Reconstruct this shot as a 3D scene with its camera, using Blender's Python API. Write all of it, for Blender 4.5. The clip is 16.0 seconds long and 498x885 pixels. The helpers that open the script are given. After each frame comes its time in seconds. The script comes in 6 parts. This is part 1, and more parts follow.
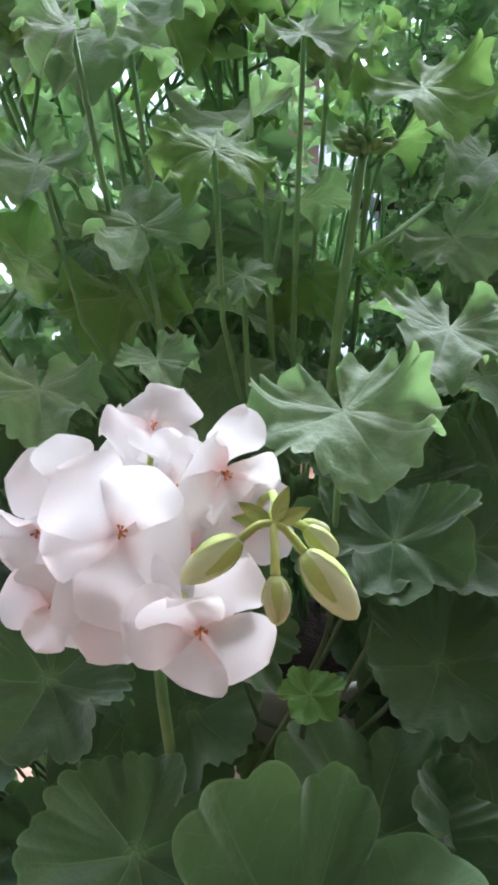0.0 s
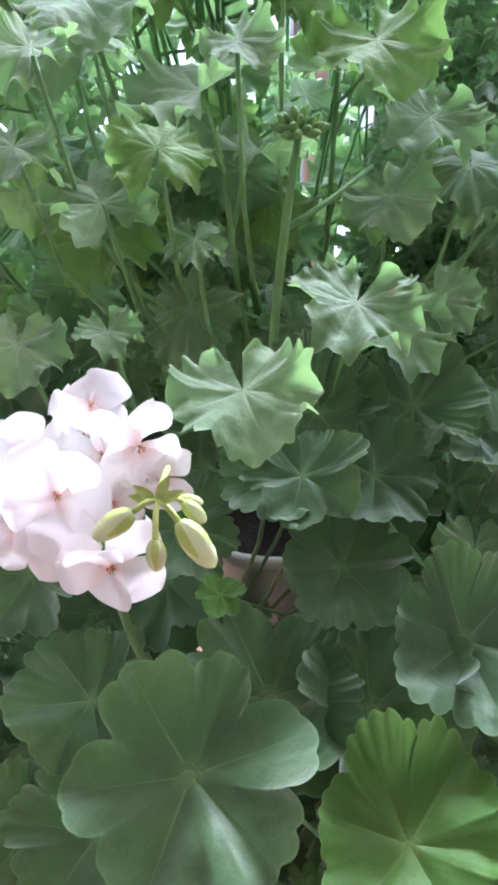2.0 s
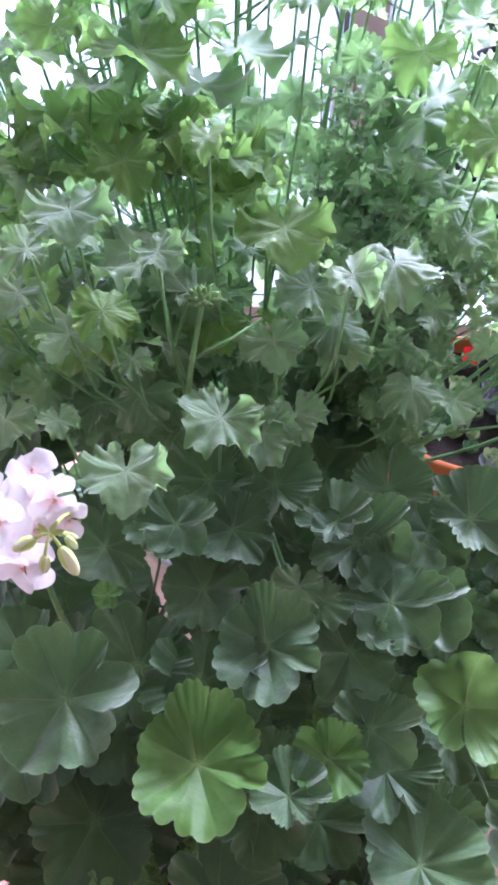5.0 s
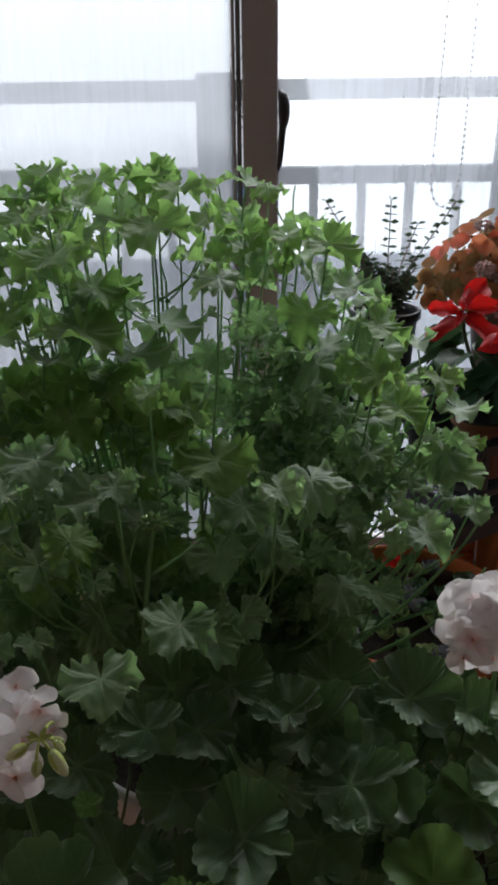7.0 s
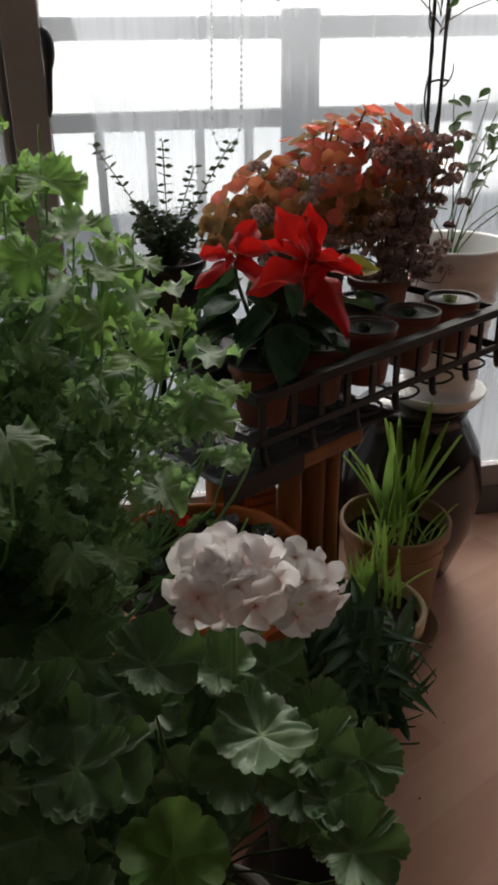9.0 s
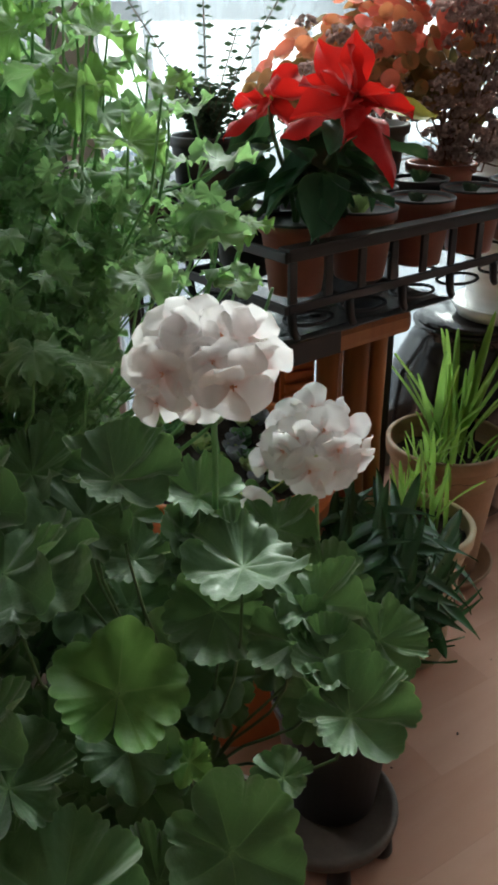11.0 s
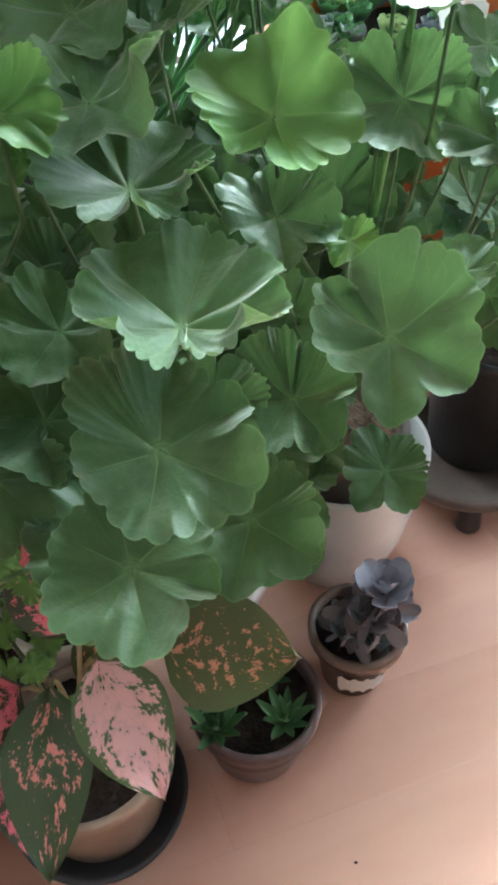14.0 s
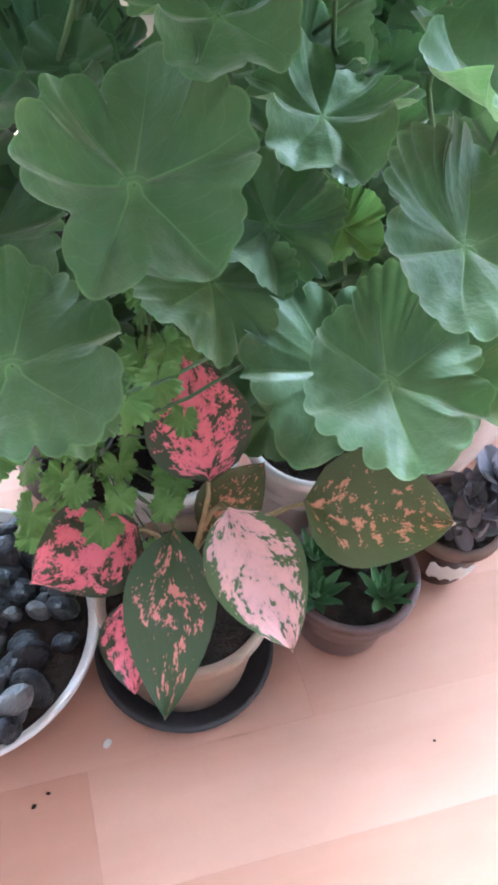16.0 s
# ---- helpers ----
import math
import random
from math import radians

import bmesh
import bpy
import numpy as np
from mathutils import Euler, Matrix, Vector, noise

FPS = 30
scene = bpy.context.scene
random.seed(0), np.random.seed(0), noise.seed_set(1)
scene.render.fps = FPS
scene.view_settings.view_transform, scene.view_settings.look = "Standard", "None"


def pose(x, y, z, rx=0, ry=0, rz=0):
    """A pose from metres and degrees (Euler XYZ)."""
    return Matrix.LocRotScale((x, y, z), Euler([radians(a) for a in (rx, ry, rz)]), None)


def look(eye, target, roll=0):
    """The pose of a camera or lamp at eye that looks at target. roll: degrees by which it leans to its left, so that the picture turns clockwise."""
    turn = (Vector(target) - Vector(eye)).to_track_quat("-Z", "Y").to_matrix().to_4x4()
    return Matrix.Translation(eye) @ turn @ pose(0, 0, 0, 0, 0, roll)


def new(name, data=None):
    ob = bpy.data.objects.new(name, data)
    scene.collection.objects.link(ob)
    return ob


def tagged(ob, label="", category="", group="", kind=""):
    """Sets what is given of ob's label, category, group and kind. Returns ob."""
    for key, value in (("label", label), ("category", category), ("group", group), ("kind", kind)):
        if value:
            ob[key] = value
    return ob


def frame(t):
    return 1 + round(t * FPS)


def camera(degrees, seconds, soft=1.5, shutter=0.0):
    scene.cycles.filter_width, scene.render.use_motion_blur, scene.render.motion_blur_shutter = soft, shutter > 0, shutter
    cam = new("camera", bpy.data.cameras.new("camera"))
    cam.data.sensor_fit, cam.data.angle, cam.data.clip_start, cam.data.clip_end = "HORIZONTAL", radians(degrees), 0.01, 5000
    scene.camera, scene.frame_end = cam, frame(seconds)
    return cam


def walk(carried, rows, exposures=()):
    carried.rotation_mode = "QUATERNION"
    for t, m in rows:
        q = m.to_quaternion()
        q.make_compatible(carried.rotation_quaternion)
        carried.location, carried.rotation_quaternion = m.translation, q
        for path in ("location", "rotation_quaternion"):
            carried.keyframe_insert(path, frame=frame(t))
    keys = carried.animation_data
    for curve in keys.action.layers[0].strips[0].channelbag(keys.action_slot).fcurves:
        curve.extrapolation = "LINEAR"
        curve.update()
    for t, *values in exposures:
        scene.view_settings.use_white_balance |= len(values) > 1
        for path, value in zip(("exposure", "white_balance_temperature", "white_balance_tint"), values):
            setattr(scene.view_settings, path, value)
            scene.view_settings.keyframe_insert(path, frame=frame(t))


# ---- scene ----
cam = camera(34.0, 16.0, soft=3.3)
PATH = [
    (0, (0.009, 0.172, 1.045), (0.08, 1.902, 0.044), -1.5),
    (0.5, (0.021, 0.135, 1.079), (0.044, 1.737, -0.118), -2.8),
    (1, (0.026, 0.111, 1.097), (0.083, 1.641, -0.19), -2.6),
    (1.5, (0.031, 0.113, 1.119), (0.066, 1.625, -0.189), -2.7),
    (2, (0.056, 0.135, 1.125), (0.026, 1.647, -0.185), -1.9),
    (2.5, (0.076, 0.146, 1.137), (-0.019, 1.665, -0.161), -0.8),
    (3, (0.097, 0.132, 1.159), (-0.035, 1.642, -0.146), -0.6),
    (3.5, (0.14, 0.099, 1.197), (-0.06, 1.594, -0.117), 0.0),
    (3.7, (0.158, 0.084, 1.215), (-0.074, 1.57, -0.103), 0.3),
    (5.8, (0.178, -0.039, 1.306), (0.091, 1.602, 0.165), 1.4),
    (6, (0.18, -0.05, 1.308), (0.099, 1.64, 0.243), 0.4),
    (6.5, (0.175, -0.074, 1.321), (0.133, 1.72, 0.438), -0.6),
    (7, (0.163, -0.095, 1.327), (0.165, 1.744, 0.541), -0.8),
    (7.5, (0.172, -0.098, 1.324), (0.271, 1.744, 0.551), -0.7),
    (8, (0.211, -0.08, 1.322), (0.441, 1.738, 0.52), -0.7),
    (8.5, (0.264, -0.059, 1.306), (0.567, 1.729, 0.463), -1.1),
    (8.7, (0.278, -0.054, 1.3), (0.625, 1.721, 0.447), -0.8),
    (10.8, (0.365, -0.013, 1.107), (0.563, 1.746, 0.177), -1.0),
    (11, (0.364, -0.004, 1.085), (0.542, 1.769, 0.175), -0.8),
    (11.5, (0.364, 0.014, 1.013), (0.438, 1.805, 0.127), -1.2),
    (12, (0.371, 0.008, 0.941), (0.218, 1.813, 0.092), -2.9),
    (12.5, (0.372, 0.006, 0.908), (0.184, 1.72, -0.105), -2.3),
    (13, (0.356, 0.009, 0.873), (0.21, 1.593, -0.339), -0.2),
    (13.5, (0.358, 0.007, 0.876), (0.198, 1.495, -0.45), -0.4),
    (14, (0.353, -0.002, 0.878), (0.173, 1.388, -0.548), -1.3),
    (14.5, (0.33, -0.007, 0.87), (0.154, 1.324, -0.613), -0.2),
    (15, (0.295, -0.022, 0.854), (0.12, 1.297, -0.639), 1.4),
    (15.5, (0.267, -0.026, 0.826), (0.119, 1.246, -0.71), 3.5),
    (16, (0.23, -0.035, 0.817), (0.094, 1.199, -0.752), 6.2),
]
EXPOSURES = [(0, 2.0, 5700, 11), (1.5, 2.45, 5550, 14), (3.5, 2.75, 5250, 28), (5.8, 1.9, 5250, 36), (6.5, 0.75, 5850, 17), (7, -0.05, 6250, 11), (7.5, -0.6, 6500, 12), (8, -0.65, 6800, 11), (8.7, -0.45, 7000, 11), (10.8, 0.8, 6250, -2), (11.5, 1.05, 6050, -4), (12.2, 1.95, 5700, -2), (13, 2.6, 5800, -4), (14, 2.8, 5500, -2), (15, 3.25, 5100, 1), (16, 3.65, 4950, 4)]
walk(cam, [(t, look(eye, target, roll)) for t, eye, target, roll in PATH], EXPOSURES)


# world and large lights ------------------------------------------------
world = bpy.data.worlds.new("overcast_world")
scene.world = world
world.use_nodes = True
wn = world.node_tree
sky = wn.nodes.new("ShaderNodeTexSky")
sky.sky_type = "NISHITA"
sky.sun_disc = False
sky.sun_elevation = radians(35)
sky.sun_rotation = radians(20)
wn.nodes["Background"].inputs[1].default_value = 0.10
wn.links.new(sky.outputs[0], wn.nodes["Background"].inputs[0])


def area_lamp(name, eye, target, sx, sy, watts, colour):
    data = bpy.data.lights.new(name, "AREA")
    data.shape, data.size, data.size_y = "RECTANGLE", sx, sy
    data.energy, data.color = watts, colour
    lamp = new(name, data)
    lamp.matrix_world = look(eye, target)
    return lamp


sun = bpy.data.lights.new("sun", "SUN")
sun.energy, sun.angle, sun.color = 2.5, radians(24), (1.0, 0.98, 0.95)
new("sun", sun).matrix_world = look((1.45, 4.0, 2.70), (0.25, 0.5, 0.6))
area_lamp("sky_light", (-0.4, 3.4, 2.3), (-0.2, 0.0, 1.2), 7.0, 3.6, 165, (0.93, 0.965, 1.0))



# materials ---------------------------------------------------------------
def nodes_of(name):
    m = bpy.data.materials.new(name)
    m.use_nodes = True
    return m, m.node_tree.nodes, m.node_tree.links, m.node_tree.nodes["Principled BSDF"]


def noise_node(n, l, scale, detail=4, rough=0.6, coord="Object"):
    tc = n.new("ShaderNodeTexCoord")
    t = n.new("ShaderNodeTexNoise")
    t.inputs["Scale"].default_value = scale
    t.inputs["Detail"].default_value = detail
    t.inputs["Roughness"].default_value = rough
    l.new(tc.outputs[coord], t.inputs["Vector"])
    return t


def ramp_node(n, l, src, stops):
    r = n.new("ShaderNodeValToRGB")
    while len(r.color_ramp.elements) < len(stops):
        r.color_ramp.elements.new(0.5)
    for e, (p, c) in zip(r.color_ramp.elements, stops):
        e.position, e.color = p, (*c, 1)
    l.new(src, r.inputs[0])
    return r


def math_node(n, l, op, a, b=None, clamp=False):
    m = n.new("ShaderNodeMath")
    m.operation, m.use_clamp = op, clamp
    for i, v in enumerate((a, b)):
        if v is None:
            continue
        if isinstance(v, (int, float)):
            m.inputs[i].default_value = v
        else:
            l.new(v, m.inputs[i])
    return m.outputs[0]


def mix_node(n, l, fac, a, b, mode="MIX"):
    m = n.new("ShaderNodeMix")
    m.data_type, m.blend_type = "RGBA", mode
    for i, v in ((0, fac), (6, a), (7, b)):
        if isinstance(v, (int, float)):
            m.inputs[i].default_value = v
        elif isinstance(v, tuple):
            m.inputs[i].default_value = (*v, 1)
        else:
            l.new(v, m.inputs[i])
    return m.outputs[2]


def bump_node(n, l, height, strength, distance, b):
    k = n.new("ShaderNodeBump")
    k.inputs["Strength"].default_value, k.inputs["Distance"].default_value = strength, distance
    l.new(height, k.inputs["Height"])
    l.new(k.outputs[0], b.inputs["Normal"])
    return k


def speckled(name, c1, c2, scale=20, rough=0.6, bump=0.2, dist=0.002, metal=0.0, spec=0.5, fine=140):
    """Two scales of colour variation, with relief."""
    m, n, l, b = nodes_of(name)
    big, small = noise_node(n, l, scale), noise_node(n, l, fine, 3)
    f = math_node(n, l, "ADD", math_node(n, l, "MULTIPLY", big.outputs[0], 0.7), math_node(n, l, "MULTIPLY", small.outputs[0], 0.3))
    r = ramp_node(n, l, f, [(0.3, c1), (0.7, c2)])
    l.new(r.outputs[0], b.inputs["Base Color"])
    b.inputs["Roughness"].default_value, b.inputs["Metallic"].default_value = rough, metal
    b.inputs["Specular IOR Level"].default_value = spec
    bump_node(n, l, small.outputs[0], bump, dist, b)
    return m


def leaf_material(name, dark, light, vein, veins=7.0, rough=0.5, glow=0.35, vein_width=0.055, spec=0.4, sheen=0.15, vary=0.5, bump=0.10, vein_mix=0.52, warm=0.62):
    """Leaf blade: radial veins along U, cells, random tone, light through the blade."""
    m, n, l, b = nodes_of(name)
    uv = n.new("ShaderNodeUVMap")
    sep = n.new("ShaderNodeSeparateXYZ")
    l.new(uv.outputs[0], sep.inputs[0])
    info = n.new("ShaderNodeObjectInfo")
    isl = n.new("ShaderNodeNewGeometry")
    big, small, quilt = noise_node(n, l, 2.2, 3), noise_node(n, l, 34, 3, 0.6), noise_node(n, l, 7, 2, 0.5)
    rnd = math_node(n, l, "FRACT", math_node(n, l, "ADD", info.outputs["Random"], isl.outputs["Random Per Island"]))
    tone = math_node(n, l, "ADD", math_node(n, l, "MULTIPLY", big.outputs[0], 1.0 - vary), math_node(n, l, "MULTIPLY", rnd, vary))
    tone = math_node(n, l, "ADD", math_node(n, l, "MULTIPLY", tone, 0.85), math_node(n, l, "MULTIPLY", small.outputs[0], 0.15))
    base = ramp_node(n, l, tone, [(0.15, dark), (0.85, light)])
    # main veins and their side veins
    ph = math_node(n, l, "ABSOLUTE", math_node(n, l, "SUBTRACT", math_node(n, l, "FRACT", math_node(n, l, "ADD", math_node(n, l, "MULTIPLY", sep.outputs[0], veins), 0.5)), 0.5))
    arc = math_node(n, l, "MULTIPLY", ph, math_node(n, l, "ADD", sep.outputs[1], 0.05))
    main = math_node(n, l, "SUBTRACT", math_node(n, l, "SUBTRACT", 1.15, math_node(n, l, "MULTIPLY", sep.outputs[1], 0.95)), math_node(n, l, "DIVIDE", arc, vein_width * 0.5), True)
    warp = math_node(n, l, "MULTIPLY", quilt.outputs[0], 0.8)
    side = math_node(n, l, "FRACT", math_node(n, l, "ADD", math_node(n, l, "SUBTRACT", math_node(n, l, "MULTIPLY", sep.outputs[1], 4.5), math_node(n, l, "MULTIPLY", ph, 4.0)), warp))
    side = math_node(n, l, "SUBTRACT", 1.0, math_node(n, l, "DIVIDE", math_node(n, l, "ABSOLUTE", math_node(n, l, "SUBTRACT", side, 0.5)), 0.06), True)
    v = math_node(n, l, "MAXIMUM", math_node(n, l, "MULTIPLY", main, vein_mix), math_node(n, l, "MULTIPLY", side, vein_mix * 0.22))
    col = mix_node(n, l, v, base.outputs[0], vein)
    # paler heart and thin pale margin
    heart = math_node(n, l, "SUBTRACT", 0.6, math_node(n, l, "MULTIPLY", sep.outputs[1], 3.2), True)
    rim = math_node(n, l, "MULTIPLY", math_node(n, l, "SUBTRACT", sep.outputs[1], 0.972, True), 14.0 if veins > 1 else 0.0, True)
    col = mix_node(n, l, math_node(n, l, "MAXIMUM", math_node(n, l, "MULTIPLY", heart, 0.9), rim), col, vein)
    l.new(col, b.inputs["Base Color"])
    b.inputs["Roughness"].default_value = rough
    b.inputs["Specular IOR Level"].default_value = spec
    b.inputs["Sheen Weight"].default_value = sheen
    b.inputs["Sheen Roughness"].default_value = 0.5
    h = math_node(n, l, "ADD", math_node(n, l, "MULTIPLY", small.outputs[0], 0.10), quilt.outputs[0])
    h = math_node(n, l, "SUBTRACT", h, math_node(n, l, "MULTIPLY", v, 0.8))
    bump_node(n, l, h, bump, 0.02, b)
    tr = n.new("ShaderNodeBsdfTranslucent")
    l.new(mix_node(n, l, 0.5, col, (light[1] * 1.5 * warm, light[1] * 1.5, light[1] * 0.45)), tr.inputs["Color"])
    mx = n.new("ShaderNodeMixShader")
    mx.inputs[0].default_value = glow
    l.new(b.outputs[0], mx.inputs[1])
    l.new(tr.outputs[0], mx.inputs[2])
    l.new(mx.outputs[0], n["Material Output"].inputs["Surface"])
    return m


MAT = {}
MAT["zonal"] = leaf_material("zonal_leaf", (0.032, 0.100, 0.026), (0.082, 0.190, 0.056), (0.22, 0.40, 0.14), glow=0.24, rough=0.46, sheen=0.55, spec=0.5, warm=0.68, bump=0.08, vein_mix=0.58, vein_width=0.036)
MAT["zonal_bright"] = leaf_material("young_zonal_leaf", (0.055, 0.165, 0.022), (0.115, 0.255, 0.045), (0.26, 0.42, 0.13), warm=0.7, glow=0.32, rough=0.52, sheen=0.08, vein_mix=0.4, bump=0.08)
MAT["scented"] = leaf_material("scented_leaf", (0.105, 0.225, 0.092), (0.210, 0.360, 0.175), (0.40, 0.54, 0.34), glow=0.54, rough=0.55, sheen=0.8, vein_mix=0.42, bump=0.16)
MAT["scented_young"] = leaf_material("young_scented_leaf", (0.110, 0.250, 0.040), (0.205, 0.380, 0.080), (0.30, 0.48, 0.18), glow=0.56, rough=0.55, sheen=0.35, bump=0.2, warm=0.62)
MAT["poinsettia_leaf"] = leaf_material("poinsettia_leaf", (0.016, 0.060, 0.030), (0.040, 0.115, 0.055), (0.10, 0.20, 0.08), veins=1.0, glow=0.15, spec=0.22, sheen=0.04)
MAT["bract"] = leaf_material("poinsettia_bract", (0.50, 0.006, 0.012), (0.72, 0.014, 0.02), (0.36, 0.01, 0.02), veins=1.0, warm=30.0, glow=0.3, sheen=0.3, rough=0.6, spec=0.25, vary=0.3)
MAT["lance"] = leaf_material("lance_leaf", (0.022, 0.080, 0.030), (0.060, 0.160, 0.052), (0.06, 0.13, 0.05), veins=1.0, rough=0.26, glow=0.10, spec=0.45, sheen=0.02)
MAT["grass"] = leaf_material("grass_blade", (0.13, 0.28, 0.02), (0.32, 0.50, 0.045), (0.25, 0.42, 0.1), veins=1.0, glow=0.4)
MAT["parsley"] = leaf_material("small_lobed_leaf", (0.10, 0.24, 0.05), (0.19, 0.36, 0.10), (0.25, 0.4, 0.15), glow=0.35)
MAT["vine"] = leaf_material("vine_leaf", (0.03, 0.08, 0.02), (0.08, 0.15, 0.04), (0.12, 0.2, 0.08), veins=1.0, glow=0.3)


def plain_leaf(name, c1, c2, glow=0.25, rough=0.45, edge=None):
    """Fleshy leaf with a random tone from c1 to c2."""
    m, n, l, b = nodes_of(name)
    info, isl = n.new("ShaderNodeObjectInfo"), n.new("ShaderNodeNewGeometry")
    rnd = math_node(n, l, "FRACT", math_node(n, l, "ADD", info.outputs["Random"], isl.outputs["Random Per Island"]))
    big = noise_node(n, l, 60, 3)
    t = math_node(n, l, "ADD", math_node(n, l, "MULTIPLY", rnd, 0.65), math_node(n, l, "MULTIPLY", big.outputs[0], 0.35))
    r = ramp_node(n, l, t, [(0.1, c1), (0.85, c2)])
    l.new(r.outputs[0], b.inputs["Base Color"])
    b.inputs["Roughness"].default_value = rough
    bump_node(n, l, big.outputs[0], 0.25, 0.002, b)
    tr = n.new("ShaderNodeBsdfTranslucent")
    l.new(r.outputs[0], tr.inputs["Color"])
    mx = n.new("ShaderNodeMixShader")
    mx.inputs[0].default_value = glow
    l.new(b.outputs[0], mx.inputs[1])
    l.new(tr.outputs[0], mx.inputs[2])
    l.new(mx.outputs[0], n["Material Output"].inputs["Surface"])
    return m


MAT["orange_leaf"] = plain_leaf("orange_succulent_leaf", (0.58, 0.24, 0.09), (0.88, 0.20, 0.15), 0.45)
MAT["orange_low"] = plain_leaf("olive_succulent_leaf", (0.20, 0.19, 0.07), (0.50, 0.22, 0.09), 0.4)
MAT["dry_bloom"] = plain_leaf("dried_bloom", (0.42, 0.30, 0.27), (0.80, 0.66, 0.63), 0.65, 0.8)
MAT["echeveria"] = plain_leaf("echeveria_leaf", (0.26, 0.265, 0.31), (0.46, 0.455, 0.52), 0.05, 0.5)
MAT["succulent_grey"] = plain_leaf("grey_green_succulent_leaf", (0.16, 0.20, 0.20), (0.28, 0.33, 0.32), 0.05, 0.5)
MAT["withered"] = plain_leaf("withered_leaf", (0.13, 0.115, 0.12), (0.29, 0.265, 0.28), 0.1, 0.8)
MAT["succulent"] = plain_leaf("succulent_leaf", (0.06, 0.15, 0.06), (0.16, 0.30, 0.12), 0.1, 0.4)
MAT["pale_succulent"] = plain_leaf("pale_succulent_leaf", (0.25, 0.36, 0.12), (0.5, 0.58, 0.28), 0.15, 0.45)
MAT["thyme"] = plain_leaf("thyme_leaf", (0.035, 0.06, 0.03), (0.09, 0.13, 0.07), 0.2, 0.6)
MAT["yellow_leaf"] = plain_leaf("yellowing_leaf", (0.28, 0.26, 0.04), (0.42, 0.40, 0.08), 0.3, 0.6)


def petal_material(name, c_base, c_tip, glow):
    m, n, l, b = nodes_of(name)
    uv = n.new("ShaderNodeUVMap")
    sep = n.new("ShaderNodeSeparateXYZ")
    l.new(uv.outputs[0], sep.inputs[0])
    info = n.new("ShaderNodeObjectInfo")
    big = noise_node(n, l, 40, 3)
    t = math_node(n, l, "ADD", sep.outputs[1], math_node(n, l, "MULTIPLY", math_node(n, l, "SUBTRACT", big.outputs[0], 0.5), 0.35))
    t = math_node(n, l, "ADD", t, math_node(n, l, "MULTIPLY", math_node(n, l, "SUBTRACT", info.outputs["Random"], 0.5), 0.25))
    r = ramp_node(n, l, t, [(0.02, c_base), (0.42, c_tip)])
    streak = n.new("ShaderNodeTexNoise")
    streak.inputs["Scale"].default_value = 1.0
    mp = n.new("ShaderNodeMapping")
    mp.inputs["Scale"].default_value = (55, 2.5, 1)
    l.new(uv.outputs[0], mp.inputs[0])
    l.new(mp.outputs[0], streak.inputs["Vector"])
    col = mix_node(n, l, math_node(n, l, "MULTIPLY", streak.outputs[0], 0.12), r.outputs[0], c_base)
    l.new(col, b.inputs["Base Color"])
    b.inputs["Roughness"].default_value = 0.65
    b.inputs["Specular IOR Level"].default_value = 0.25
    bump_node(n, l, streak.outputs[0], 0.25, 0.001, b)
    tr = n.new("ShaderNodeBsdfTranslucent")
    l.new(col, tr.inputs["Color"])
    mx = n.new("ShaderNodeMixShader")
    mx.inputs[0].default_value = glow
    l.new(b.outputs[0], mx.inputs[1])
    l.new(tr.outputs[0], mx.inputs[2])
    l.new(mx.outputs[0], n["Material Output"].inputs["Surface"])
    return m


MAT["petal"] = petal_material("pale_pink_petal", (0.88, 0.68, 0.66), (0.92, 0.905, 0.905), 0.42)
MAT["petal_bud"] = petal_material("cream_bud_petal", (0.70, 0.74, 0.45), (0.92, 0.92, 0.86), 0.35)
MAT["stamen"] = speckled("orange_stamen", (0.6, 0.12, 0.03), (0.75, 0.3, 0.1), 80)
MAT["sepal"] = speckled("green_sepal", (0.34, 0.46, 0.07), (0.60, 0.68, 0.22), 120)
MAT["stem"] = speckled("green_stem", (0.12, 0.28, 0.085), (0.21, 0.40, 0.15), 60, 0.55, 0.3, 0.001)
MAT["stem_dark"] = speckled("dark_green_stem", (0.045, 0.10, 0.035), (0.10, 0.17, 0.06), 60, 0.55, 0.3, 0.001)
MAT["woody"] = speckled("woody_stem", (0.07, 0.05, 0.03), (0.18, 0.13, 0.08), 70, 0.8, 0.6, 0.002)
MAT["pale_stem"] = speckled("pale_leaf_stalk", (0.25, 0.22, 0.10), (0.40, 0.34, 0.18), 60)
MAT["red_stem"] = speckled("reddish_stem", (0.16, 0.07, 0.04), (0.25, 0.14, 0.07), 60)
MAT["soil"] = speckled("potting_soil", (0.012, 0.008, 0.006), (0.055, 0.036, 0.025), 60, 0.95, 1.0, 0.006, fine=260)
MAT["brown_pot"] = speckled("red_brown_plastic", (0.20, 0.062, 0.040), (0.28, 0.092, 0.058), 12, 0.45, 0.05)
MAT["black_pot"] = speckled("black_plastic", (0.010, 0.010, 0.011), (0.022, 0.022, 0.023), 14, 0.38, 0.05)
MAT["black_frame"] = speckled("black_coated_plastic", (0.008, 0.008, 0.010), (0.017, 0.017, 0.020), 20, 0.5, 0.1, spec=0.3)
MAT["white_pot"] = speckled("white_glaze", (0.76, 0.75, 0.73), (0.84, 0.83, 0.81), 8, 0.22, 0.02)
MAT["cream_pot"] = speckled("cream_plastic", (0.42, 0.33, 0.19), (0.52, 0.42, 0.26), 10, 0.5, 0.08)
MAT["beige_pot"] = speckled("beige_clay", (0.27, 0.20, 0.145), (0.38, 0.29, 0.215), 16, 0.75, 0.3, 0.002)
